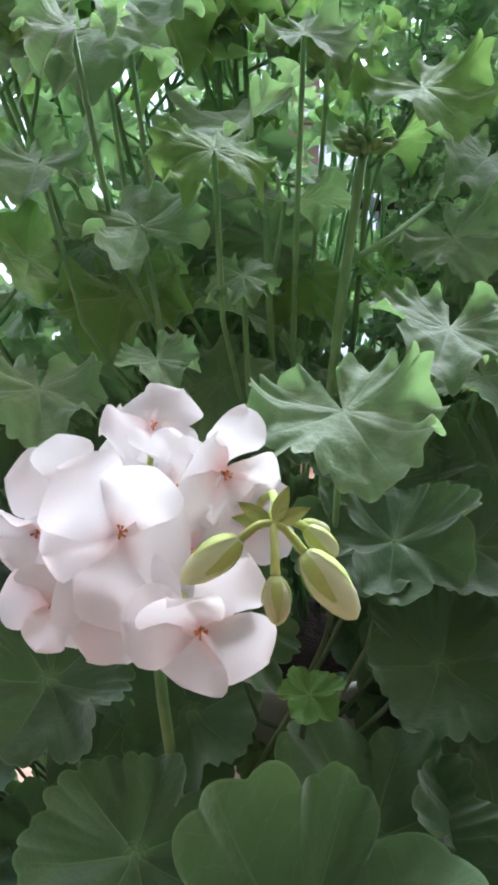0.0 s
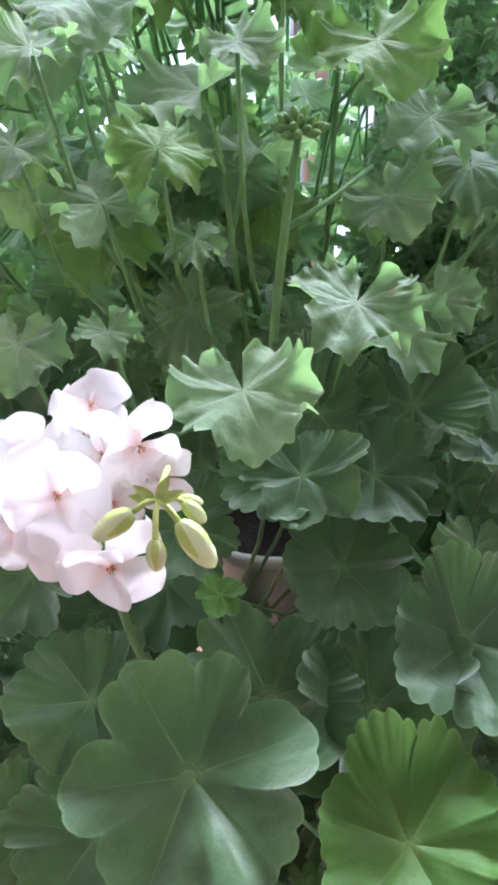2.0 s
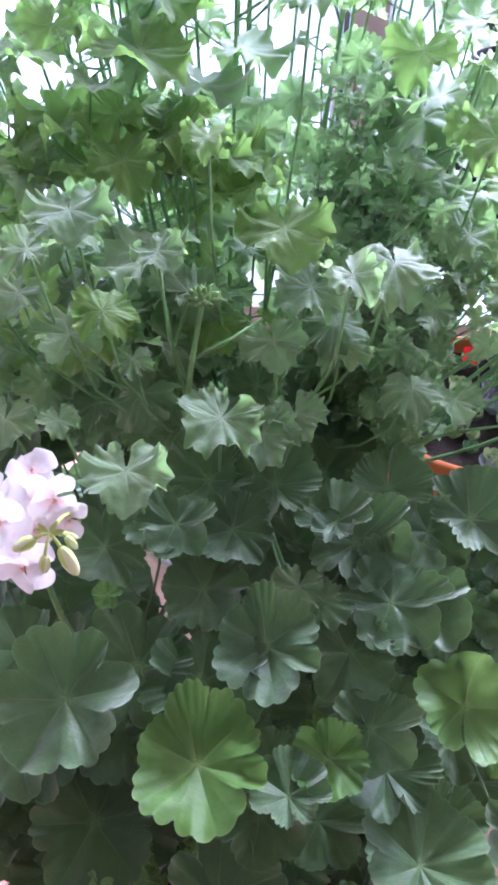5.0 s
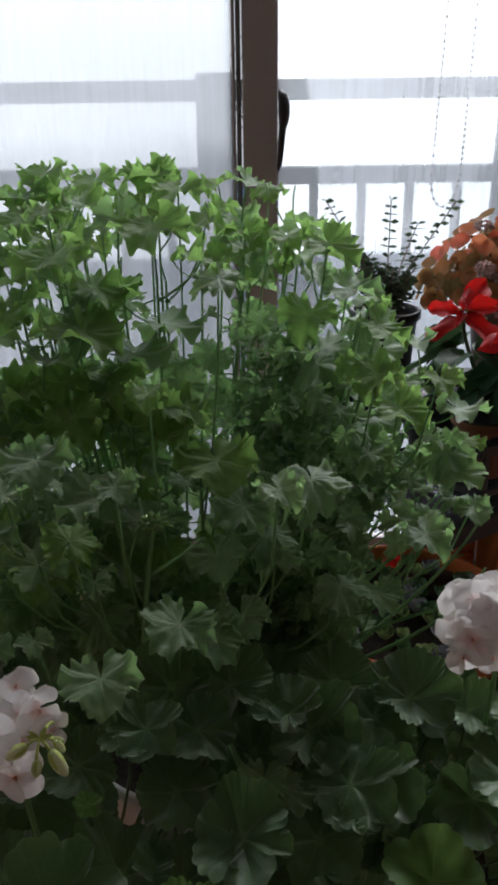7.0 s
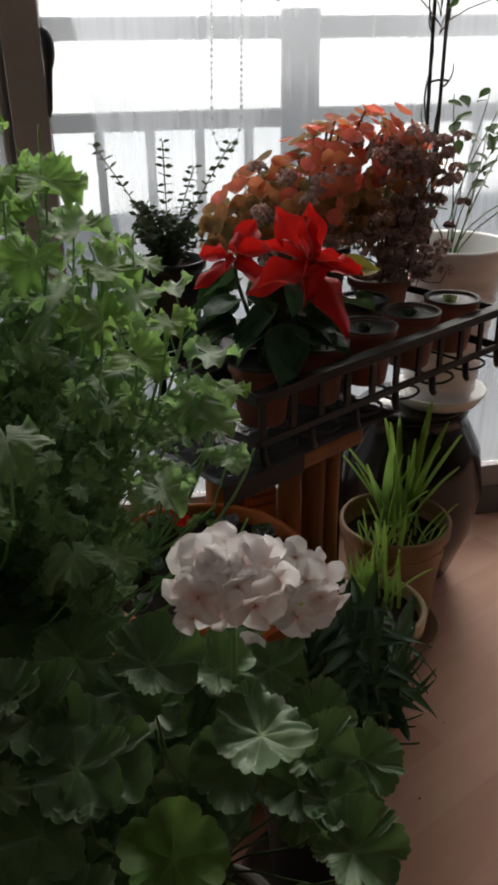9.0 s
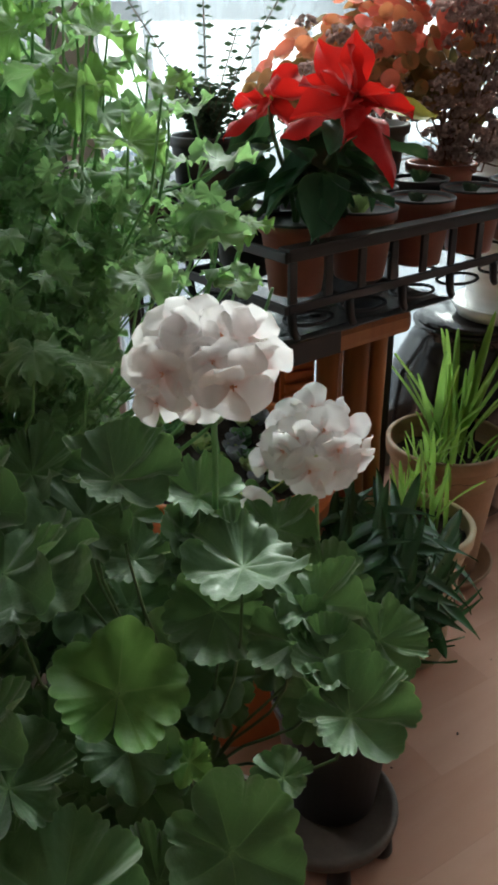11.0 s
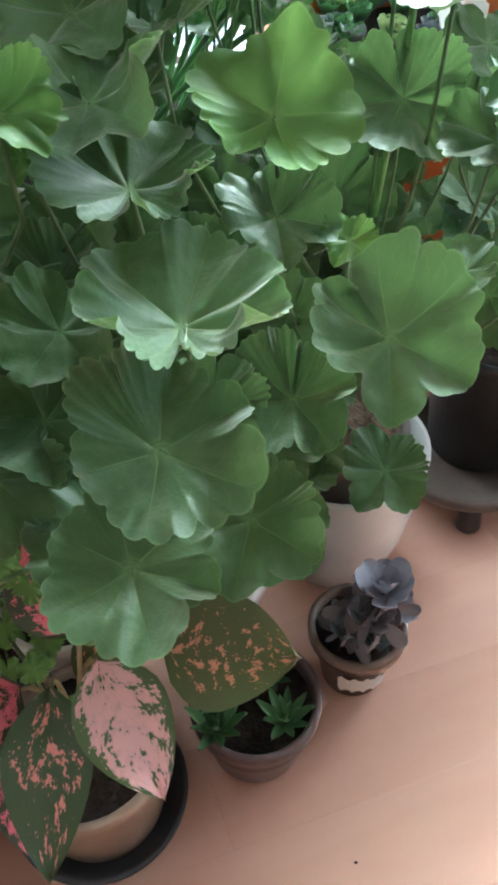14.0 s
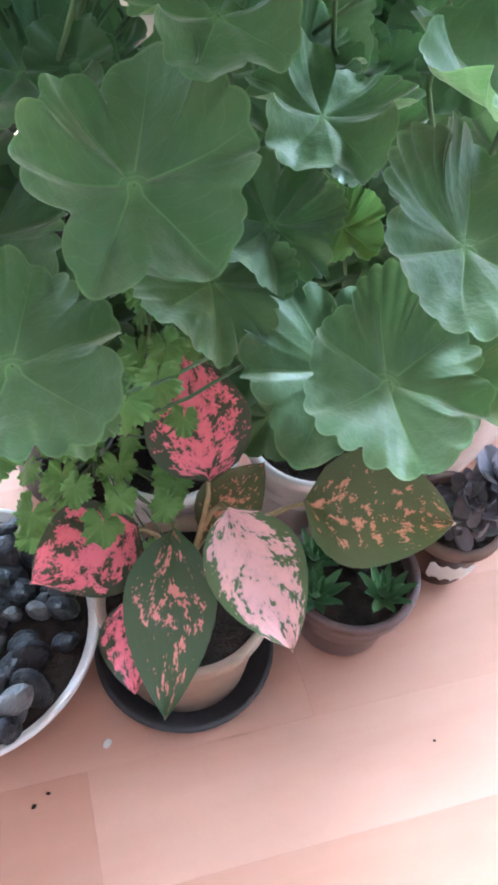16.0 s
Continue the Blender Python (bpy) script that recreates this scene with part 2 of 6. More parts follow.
MAT["tan_pot"] = speckled("tan_clay", (0.24, 0.14, 0.075), (0.34, 0.21, 0.12), 12, 0.6, 0.2)
MAT["terracotta"] = speckled("orange_plastic", (0.52, 0.12, 0.024), (0.66, 0.18, 0.045), 12, 0.45, 0.1)
MAT["smoke_pot"] = speckled("brown_clear_plastic", (0.10, 0.065, 0.05), (0.17, 0.115, 0.09), 25, 0.25, 0.1)
MAT["mauve_pot"] = speckled("mauve_brown_plastic", (0.10, 0.065, 0.062), (0.15, 0.10, 0.096), 10, 0.3, 0.05)
MAT["dark_saucer"] = speckled("charcoal_plastic", (0.022, 0.022, 0.024), (0.055, 0.053, 0.054), 30, 0.6, 0.2)
MAT["grey_saucer"] = speckled("grey_brown_clay", (0.10, 0.08, 0.065), (0.17, 0.14, 0.115), 30, 0.7, 0.2)
MAT["label"] = speckled("paper_label", (0.66, 0.65, 0.62), (0.8, 0.79, 0.76), 60, 0.8, 0.1)
MAT["grit"] = speckled("gritty_tan_soil", (0.10, 0.065, 0.045), (0.30, 0.20, 0.14), 90, 0.9, 1.0, 0.006, fine=220)
MAT["clay_grey"] = speckled("grey_brown_pot", (0.12, 0.095, 0.08), (0.18, 0.145, 0.12), 14, 0.5, 0.1)
MAT["caddy"] = speckled("grey_brown_stained_wood", (0.07, 0.052, 0.042), (0.13, 0.10, 0.08), 25, 0.45, 0.2)
def stone_material(name):
    """Wet pebbles: mostly black, some grey, with pale grain."""
    m, n, l, b = nodes_of(name)
    info = n.new("ShaderNodeObjectInfo")
    grain, big = noise_node(n, l, 9, 4), noise_node(n, l, 2, 3)
    tone = ramp_node(n, l, info.outputs["Random"], [(0.0, (0.006, 0.007, 0.009)), (0.72, (0.018, 0.020, 0.024)), (0.84, (0.06, 0.064, 0.07)), (1.0, (0.20, 0.205, 0.21))])
    col = mix_node(n, l, math_node(n, l, "MULTIPLY", grain.outputs[0], 0.3), tone.outputs[0], (0.05, 0.05, 0.054))
    l.new(col, b.inputs["Base Color"])
    b.inputs["Roughness"].default_value = 0.3
    bump_node(n, l, big.outputs[0], 0.3, 0.1, b)
    return m


MAT["stone"] = stone_material("river_pebble")
MAT["frame"] = speckled("brown_window_frame", (0.34, 0.31, 0.318), (0.40, 0.37, 0.375), 5, 0.5, 0.05)
MAT["rubber"] = speckled("grey_gasket", (0.10, 0.105, 0.11), (0.16, 0.165, 0.17), 20, 0.7, 0.05)
MAT["handle"] = speckled("black_handle", (0.008, 0.008, 0.009), (0.014, 0.014, 0.015), 30, 0.5)
MAT["railing"] = speckled("painted_railing", (0.27, 0.28, 0.28), (0.37, 0.38, 0.38), 5, 0.6, 0.05)
MAT["wall"] = speckled("greige_wallpaper", (0.15, 0.14, 0.13), (0.20, 0.19, 0.175), 3, 0.85, 0.3, 0.001, fine=300)
MAT["snow"] = speckled("old_snow", (0.62, 0.62, 0.62), (0.80, 0.80, 0.82), 3, 0.8)
MAT["blue_roof"] = speckled("blue_metal_roof", (0.16, 0.34, 0.52), (0.22, 0.42, 0.60), 4, 0.6)
MAT["ceiling"] = speckled("white_ceiling", (0.50, 0.49, 0.48), (0.56, 0.55, 0.54), 3, 0.9, 0.2, 0.001)
bead_mat, _, _, bead_bsdf = nodes_of("clear_bead")
bead_bsdf.inputs["Base Color"].default_value = (0.97, 0.97, 0.98, 1)
bead_bsdf.inputs["Transmission Weight"].default_value, bead_bsdf.inputs["Roughness"].default_value, bead_bsdf.inputs["IOR"].default_value = 0.8, 0.06, 1.32
MAT["bead"] = bead_mat
MAT["cane"] = speckled("black_stake", (0.012, 0.012, 0.012), (0.03, 0.028, 0.026), 50, 0.6)


def wood_material(name, c1, c2, rough, scale=(1.0, 14.0, 14.0)):
    m, n, l, b = nodes_of(name)
    tc = n.new("ShaderNodeTexCoord")
    mp = n.new("ShaderNodeMapping")
    mp.inputs["Scale"].default_value = scale
    l.new(tc.outputs["Object"], mp.inputs[0])
    g = n.new("ShaderNodeTexNoise")
    g.inputs["Scale"].default_value, g.inputs["Detail"].default_value, g.inputs["Distortion"].default_value = 2.2, 6, 0.8
    l.new(mp.outputs[0], g.inputs["Vector"])
    big = noise_node(n, l, 1.7, 3)
    info = n.new("ShaderNodeObjectInfo")
    t = math_node(n, l, "ADD", math_node(n, l, "MULTIPLY", g.outputs[0], 0.5), math_node(n, l, "MULTIPLY", big.outputs[0], 0.25))
    t = math_node(n, l, "ADD", t, math_node(n, l, "MULTIPLY", info.outputs["Random"], 0.25))
    r = ramp_node(n, l, t, [(0.25, c1), (0.75, c2)])
    l.new(r.outputs[0], b.inputs["Base Color"])
    rr = ramp_node(n, l, big.outputs[0], [(0.3, (rough, rough, rough)), (0.7, (rough + 0.15,) * 3)])
    l.new(rr.outputs[0], b.inputs["Roughness"])
    b.inputs["Specular IOR Level"].default_value = 0.22
    bump_node(n, l, g.outputs[0], 0.06, 0.002, b)
    return m


MAT["floor"] = wood_material("peach_wood_floor", (0.46, 0.245, 0.168), (0.58, 0.352, 0.262), 0.55, (1.1, 7.0, 7.0))
MAT["bench"] = wood_material("varnished_orange_wood", (0.20, 0.072, 0.024), (0.42, 0.165, 0.055), 0.35, (14.0, 14.0, 1.0))


def aglaonema_material(name, green, pink, cover, cells=6.5):
    """Green blade with pink blotches."""
    m, n, l, b = nodes_of(name)
    mid = tuple(0.65 * g + 0.35 * p for g, p in zip(green, pink))
    uv = n.new("ShaderNodeUVMap")
    sep = n.new("ShaderNodeSeparateXYZ")
    l.new(uv.outputs[0], sep.inputs[0])
    # blotches drawn out along the side veins, which run forward from the midrib
    info = n.new("ShaderNodeObjectInfo")
    side = math_node(n, l, "ABSOLUTE", sep.outputs[0])
    along = math_node(n, l, "SUBTRACT", sep.outputs[1], math_node(n, l, "MULTIPLY", side, 0.16))
    vec = n.new("ShaderNodeCombineXYZ")
    l.new(math_node(n, l, "MULTIPLY", sep.outputs[0], 2.6), vec.inputs[0])
    l.new(math_node(n, l, "MULTIPLY", along, 6.0), vec.inputs[1])
    l.new(math_node(n, l, "MULTIPLY", info.outputs["Random"], 40.0), vec.inputs[2])
    a, fine = n.new("ShaderNodeTexNoise"), n.new("ShaderNodeTexNoise")
    for tex, size, depth in ((a, cells * 0.22, 2), (fine, cells * 0.9, 2)):
        tex.inputs["Scale"].default_value, tex.inputs["Detail"].default_value = size, depth
        l.new(vec.outputs[0], tex.inputs["Vector"])
    t = math_node(n, l, "ADD", math_node(n, l, "MULTIPLY", a.outputs[0], 0.66), math_node(n, l, "MULTIPLY", fine.outputs[0], 0.34))
    edge = math_node(n, l, "MULTIPLY", math_node(n, l, "ABSOLUTE", sep.outputs[0]), 0.22)
    t = math_node(n, l, "SUBTRACT", t, math_node(n, l, "MULTIPLY", edge, edge))
    t = math_node(n, l, "SUBTRACT", t, math_node(n, l, "MULTIPLY", math_node(n, l, "POWER", math_node(n, l, "ABSOLUTE", sep.outputs[0]), 4.0), 0.16))
    r = ramp_node(n, l, t, [(cover - 0.03, green), (cover, mid), (cover + 0.012, pink), (cover + 0.14, tuple(min(1.0, c * 1.12 + 0.02) for c in pink))])
    r.color_ramp.interpolation = "EASE"
    l.new(r.outputs[0], b.inputs["Base Color"])
    b.inputs["Roughness"].default_value = 0.36
    bump_node(n, l, a.outputs[0], 0.2, 0.003, b)
    tr = n.new("ShaderNodeBsdfTranslucent")
    l.new(r.outputs[0], tr.inputs["Color"])
    mx = n.new("ShaderNodeMixShader")
    mx.inputs[0].default_value = 0.15
    l.new(b.outputs[0], mx.inputs[1])
    l.new(tr.outputs[0], mx.inputs[2])
    l.new(mx.outputs[0], n["Material Output"].inputs["Surface"])
    return m


MAT["agl_pale"] = aglaonema_material("pale_pink_variegated_leaf", (0.13, 0.19, 0.07), (0.88, 0.52, 0.51), 0.415)
MAT["agl_pink"] = aglaonema_material("hot_pink_variegated_leaf", (0.07, 0.09, 0.045), (0.82, 0.20, 0.26), 0.44, 8.0)
MAT["agl_green"] = aglaonema_material("green_variegated_leaf", (0.065, 0.115, 0.045), (0.78, 0.32, 0.27), 0.545, 8.0)
MAT["agl_olive"] = aglaonema_material("olive_variegated_leaf", (0.115, 0.140, 0.050), (0.66, 0.31, 0.19), 0.555, 10.0)


def foggy_glass(name, fog_low, fog_high, tint):
    """Glass fogged by condensation: droplets scatter part of the daylight."""
    m, n, l, b = nodes_of(name)
    a, fine = noise_node(n, l, 1.3, 3), noise_node(n, l, 70, 3)
    tc = n.new("ShaderNodeTexCoord")
    mp = n.new("ShaderNodeMapping")
    mp.inputs["Scale"].default_value = (60, 1, 3)
    l.new(tc.outputs["Object"], mp.inputs[0])
    runs = n.new("ShaderNodeTexNoise")
    runs.inputs["Scale"].default_value = 1.0
    l.new(mp.outputs[0], runs.inputs["Vector"])
    t = math_node(n, l, "ADD", math_node(n, l, "MULTIPLY", a.outputs[0], 0.7), math_node(n, l, "MULTIPLY", runs.outputs[0], 0.3))
    r = ramp_node(n, l, t, [(0.3, (0.07,) * 3), (0.7, (0.16,) * 3)])
    b.inputs["Transmission Weight"].default_value = 1.0
    b.inputs["IOR"].default_value = 1.18
    b.inputs["Base Color"].default_value = (0.96 * tint, 0.98 * tint, 0.98 * tint, 1)
    bump_node(n, l, fine.outputs[0], 0.25, 0.002, b)
    fog = n.new("ShaderNodeBsdfTranslucent")
    fog.inputs["Color"].default_value = (0.90 * tint, 0.93 * tint, 0.97 * tint, 1)
    f = ramp_node(n, l, t, [(0.35, (fog_low,) * 3), (0.65, (fog_high,) * 3)])
    # the glass stays clear beside the meeting stile
    where = n.new("ShaderNodeNewGeometry")
    place = n.new("ShaderNodeSeparateXYZ")
    l.new(where.outputs["Position"], place.inputs[0])
    reach = math_node(n, l, "ADD", math_node(n, l, "MULTIPLY", math_node(n, l, "SUBTRACT", 1.36, place.outputs[2]), 0.16), math_node(n, l, "MULTIPLY", a.outputs[0], 0.04))
    past = math_node(n, l, "SUBTRACT", math_node(n, l, "SUBTRACT", place.outputs[0], 0.267), reach)
    cover = math_node(n, l, "MAXIMUM", math_node(n, l, "MULTIPLY", past, 40.0, True), math_node(n, l, "LESS_THAN", place.outputs[0], 0.2))
    l.new(math_node(n, l, "MULTIPLY", r.outputs[0], cover), b.inputs["Roughness"])
    mx = n.new("ShaderNodeMixShader")
    l.new(math_node(n, l, "MULTIPLY", f.outputs[0], math_node(n, l, "MAXIMUM", cover, 0.45)), mx.inputs[0])
    l.new(b.outputs[0], mx.inputs[1])
    l.new(fog.outputs[0], mx.inputs[2])
    l.new(mx.outputs[0], n["Material Output"].inputs["Surface"])
    return m


MAT["glass"] = foggy_glass("condensed_glass", 0.22, 0.42, 0.68)
MAT["glass_thick"] = foggy_glass("densely_fogged_glass", 0.34, 0.52, 0.50)


def glow_material(name, low, high, strength):
    m, n, l, b = nodes_of(name)
    a = noise_node(n, l, 0.5, 3)
    r = ramp_node(n, l, a.outputs[0], [(0.35, low), (0.65, high)])
    e = n.new("ShaderNodeEmission")
    l.new(r.outputs[0], e.inputs[0])
    e.inputs[1].default_value = strength
    l.new(e.outputs[0], n["Material Output"].inputs["Surface"])
    return m


MAT["haze"] = glow_material("overcast_distance", (0.80, 0.83, 0.86), (0.95, 0.96, 0.97), 0.66)


# building helpers -----------------------------------------------------------
PLACE = {}


def thing(name, x, y, z, label, category, group="", kind=""):
    ob = new(name)
    ob.empty_display_size = 0.05
    ob.matrix_basis = pose(x, y, z)
    PLACE[ob] = pose(x, y, z)
    return tagged(ob, label, category, group, kind)


def mesh_of(name, verts, faces, material, uv=None, smooth=True):
    me = bpy.data.meshes.new(name)
    me.from_pydata([tuple(v) for v in verts], [], [tuple(f) for f in faces])
    if uv is not None:
        layer = me.uv_layers.new(name="UVMap")
        idx = np.empty(len(me.loops), dtype=np.int32)
        me.loops.foreach_get("vertex_index", idx)
        layer.data.foreach_set("uv", np.asarray(uv, dtype=np.float32)[idx].ravel())
    me.polygons.foreach_set("use_smooth", [smooth] * len(me.polygons))
    me.materials.append(MAT[material])
    me.update()
    return me


def put(name, me, parent, m, label=""):
    """One mesh object at the world pose m, under parent."""
    ob = new(name, me)
    if parent is not None:
        ob.parent = parent
        ob.matrix_basis = PLACE[parent].inverted() @ m
    else:
        ob.matrix_basis = m
    PLACE[ob] = m.copy()
    return tagged(ob, label)


def part(name, bm, material, parent, label="", smooth=False, m=None):
    me = bpy.data.meshes.new(name)
    bm.to_mesh(me)
    bm.free()
    me.polygons.foreach_set("use_smooth", [smooth] * len(me.polygons))
    me.materials.append(MAT[material])
    return put(name, me, parent, Matrix() if m is None else m, label)


def box_bm(lo, hi, bevel=0.0):
    bm = bmesh.new()
    bmesh.ops.create_cube(bm, size=1)
    for v in bm.verts:
        v.co = Vector([lo[i] + (v.co[i] + 0.5) * (hi[i] - lo[i]) for i in range(3)])
    if bevel:
        bmesh.ops.bevel(bm, geom=bm.edges[:], offset=bevel, segments=2, affect="EDGES", profile=0.5)
    return bm


def lathe(profile, n=40, wobble=0.0):
    """Verts and faces of a turned profile of (radius, height)."""
    verts, faces = [], []
    for k, (r, z) in enumerate(profile):
        for i in range(n):
            a = 2 * math.pi * i / n
            rr = r * (1 + wobble * math.sin(3 * a + k))
            verts.append((rr * math.cos(a), rr * math.sin(a), z))
    for k in range(len(profile) - 1):
        for i in range(n):
            j = (i + 1) % n
            faces.append((k * n + i, k * n + j, (k + 1) * n + j, (k + 1) * n + i))
    faces.append(tuple(range(n - 1, -1, -1)))
    return verts, faces


def tube(points, radii, sides=6):
    """Verts and faces of a round rod along points."""
    pts = [Vector(p) for p in points]
    verts, faces = [], []
    side = None
    for i, p in enumerate(pts):
        d = (pts[min(i + 1, len(pts) - 1)] - pts[max(i - 1, 0)]).normalized()
        if side is None:
            side = d.cross(Vector((0.3, 0.9, 0.31))).normalized()
        side = (side - d * side.dot(d)).normalized()
        up = d.cross(side)
        for k in range(sides):
            a = 2 * math.pi * k / sides
            verts.append(p + (side * math.cos(a) + up * math.sin(a)) * radii[i])
    for i in range(len(pts) - 1):
        for k in range(sides):
            j = (k + 1) % sides
            faces.append((i * sides + k, i * sides + j, (i + 1) * sides + j, (i + 1) * sides + k))
    n = len(pts) - 1
    faces.append(tuple(range(sides - 1, -1, -1)))
    faces.append(tuple(n * sides + k for k in range(sides)))
    return verts, faces


def bezier(a, b, c, d, n=8):
    a, b, c, d = Vector(a), Vector(b), Vector(c), Vector(d)
    return [a * (1 - t) ** 3 + b * 3 * t * (1 - t) ** 2 + c * 3 * t * t * (1 - t) + d * t ** 3 for t in [i / n for i in range(n + 1)]]


def rod(name, points, r0, r1, material, parent, sides=6, label=""):
    n = len(points) - 1
    v, f = tube(points, [r0 + (r1 - r0) * i / n for i in range(n + 1)], sides)
    return put(name, mesh_of(name, v, f, material), parent, Matrix(), label)


def join(pieces):
    """One list of verts and faces (and uv) out of several."""
    V, F, U, o = [], [], [], 0
    for p in pieces:
        V.extend(p[0])
        F.extend([tuple(i + o for i in f) for f in p[1]])
        if len(p) > 2:
            U.extend(p[2])
        o += len(p[0])
    return V, F, U


def frame_of(pos, normal, along, s=1.0):
    """Pose with +Z on normal and +Y near along, at scale s."""
    z = Vector(normal).normalized()
    y = Vector(along)
    y = (y - z * y.dot(z)).normalized()
    x = y.cross(z)
    m = Matrix((x, y, z)).transposed().to_4x4()
    return Matrix.Translation(pos) @ m @ Matrix.Diagonal((s, s, s, 1))


# leaf shapes, radius about 1, stalk at the origin, midrib along +Y --------
def fan_leaf(seed, rings, spokes, lobes, cup, pleat, teeth, lobe, notch, fold, wave, curl, crenes, sharp):
    """Rounded leaf of unequal shallow lobes round the stalk: faint troughs along the veins, a scalloped margin that waves and curls."""
    rnd = random.Random(seed)
    ph = [rnd.uniform(0, 6.28) for _ in range(12)]
    width = [rnd.uniform(0.75, 1.3) for _ in range(lobes)]
    edge = [sum(width[:k]) / sum(width) for k in range(lobes + 1)]
    tall = [rnd.uniform(-0.07, 0.09) for _ in range(lobes)]
    amp = [rnd.uniform(-0.25, 1.6) for _ in range(lobes)]
    swell = [rnd.uniform(0.45, 1.5) for _ in range(lobes + 1)]
    cut = [rnd.uniform(0.5, 1.5) for _ in range(lobes + 1)]
    toothed = [crenes + rnd.choice((-1, 0, 0, 1)) for _ in range(lobes)]
    verts, faces, uv = [(0, 0, 0)], [], [(0.5, 0)]
    for k in range(1, rings + 1):
        r = (k / rings) ** 0.85
        for i in range(spokes + 1):
            u = i / spokes
            j = max(q for q in range(lobes) if u >= edge[q] - 1e-9)
            s = (u - edge[j]) / (edge[j + 1] - edge[j])
            a = radians(-notch + 2 * notch * u)
            scal = max(0.0, math.sin(math.pi * s))
            deep = lobe * (cut[j] * (1 - s) + cut[j + 1] * s)
            R = (1 + tall[j] * scal) * (1 - deep * (1 - scal ** sharp))
            R *= 1 + 0.08 * math.cos(a) + 0.05 * math.sin(a + ph[0]) + 0.03 * math.sin(2 * a + ph[10])
            R *= 1 - 0.16 * max(0.0, abs(2 * u - 1) - 0.92) / 0.08
            tooth = abs(math.sin(math.pi * s * toothed[j] + 0.4 * math.sin(9 * u + ph[7]))) ** 0.65
            R += teeth * (tooth - 0.6) * (0.75 + 0.4 * math.sin(13 * u + ph[7]))
            rad = r * (1 + (R - 1) * r * r)
            mid = math.cos(2 * math.pi * (s - 0.5))
            other = amp[max(0, min(lobes - 1, j + (1 if s > 0.5 else -1)))]
            near = amp[j] * (1 - abs(s - 0.5)) + other * abs(s - 0.5)
            z = cup * r ** 1.7 * (1.0 - 0.35 * math.cos(a) + 0.25 * math.sin(a + ph[3]))
            panel = abs(math.sin(math.pi * (s + 0.5)))
            bulge = swell[j if s < 0.5 else j + 1]
            z += pleat * bulge * (panel ** (0.8 + 0.7 * r) - 0.3) * r * (1.25 - 0.85 * r)
            z -= 0.25 * pleat * near * mid * r ** 2
            z += fold * r ** 1.7 * math.sin(2 * a + ph[1])
            z += wave * r ** 2.6 * (math.sin(3 * a + ph[4]) + 0.7 * math.sin(5 * a + ph[5]))
            z += wave * 0.55 * r ** 4 * math.sin(4 * math.pi * s + ph[6]) * (0.7 + 0.5 * math.sin(2 * a + ph[11]))
            z += wave * 0.30 * r ** 6 * math.sin(13 * a + ph[6])
            at = Vector((rad * math.sin(a), rad * math.cos(a), seed * 1.7))
            z += 0.13 * r * noise.noise(at * 2.1) + 0.045 * r * noise.noise(at * 5.0)
            over = max(0.0, r * math.cos(a - ph[8]) - 0.45)
            z += curl * over * over * 2.2
            z += 0.20 * (u - 0.5) * r * (1 - 0.5 * r) * max(0.0, abs(2 * u - 1) - 0.5)
            verts.append((rad * math.sin(a), rad * math.cos(a), z))
            uv.append(((j + s + 0.5) / 7.0, r))
    w = spokes + 1
    for i in range(spokes):
        faces.append((0, 1 + i + 1, 1 + i))
    for k in range(rings - 1):
        for i in range(spokes):
            a = 1 + k * w + i
            faces.append((a, a + 1, a + w + 1, a + w))
    return verts, faces, uv


def round_leaf(seed, rings=11, spokes=216, lobes=6, cup=0.16, pleat=0.05, teeth=0.088, lobe=0.10, notch=174, fold=0.10, wave=0.05, curl=0.2, crenes=5, sharp=0.55):
    return fan_leaf(seed, rings, spokes, lobes, cup, pleat, teeth, lobe, notch, fold, wave, curl, crenes, sharp)


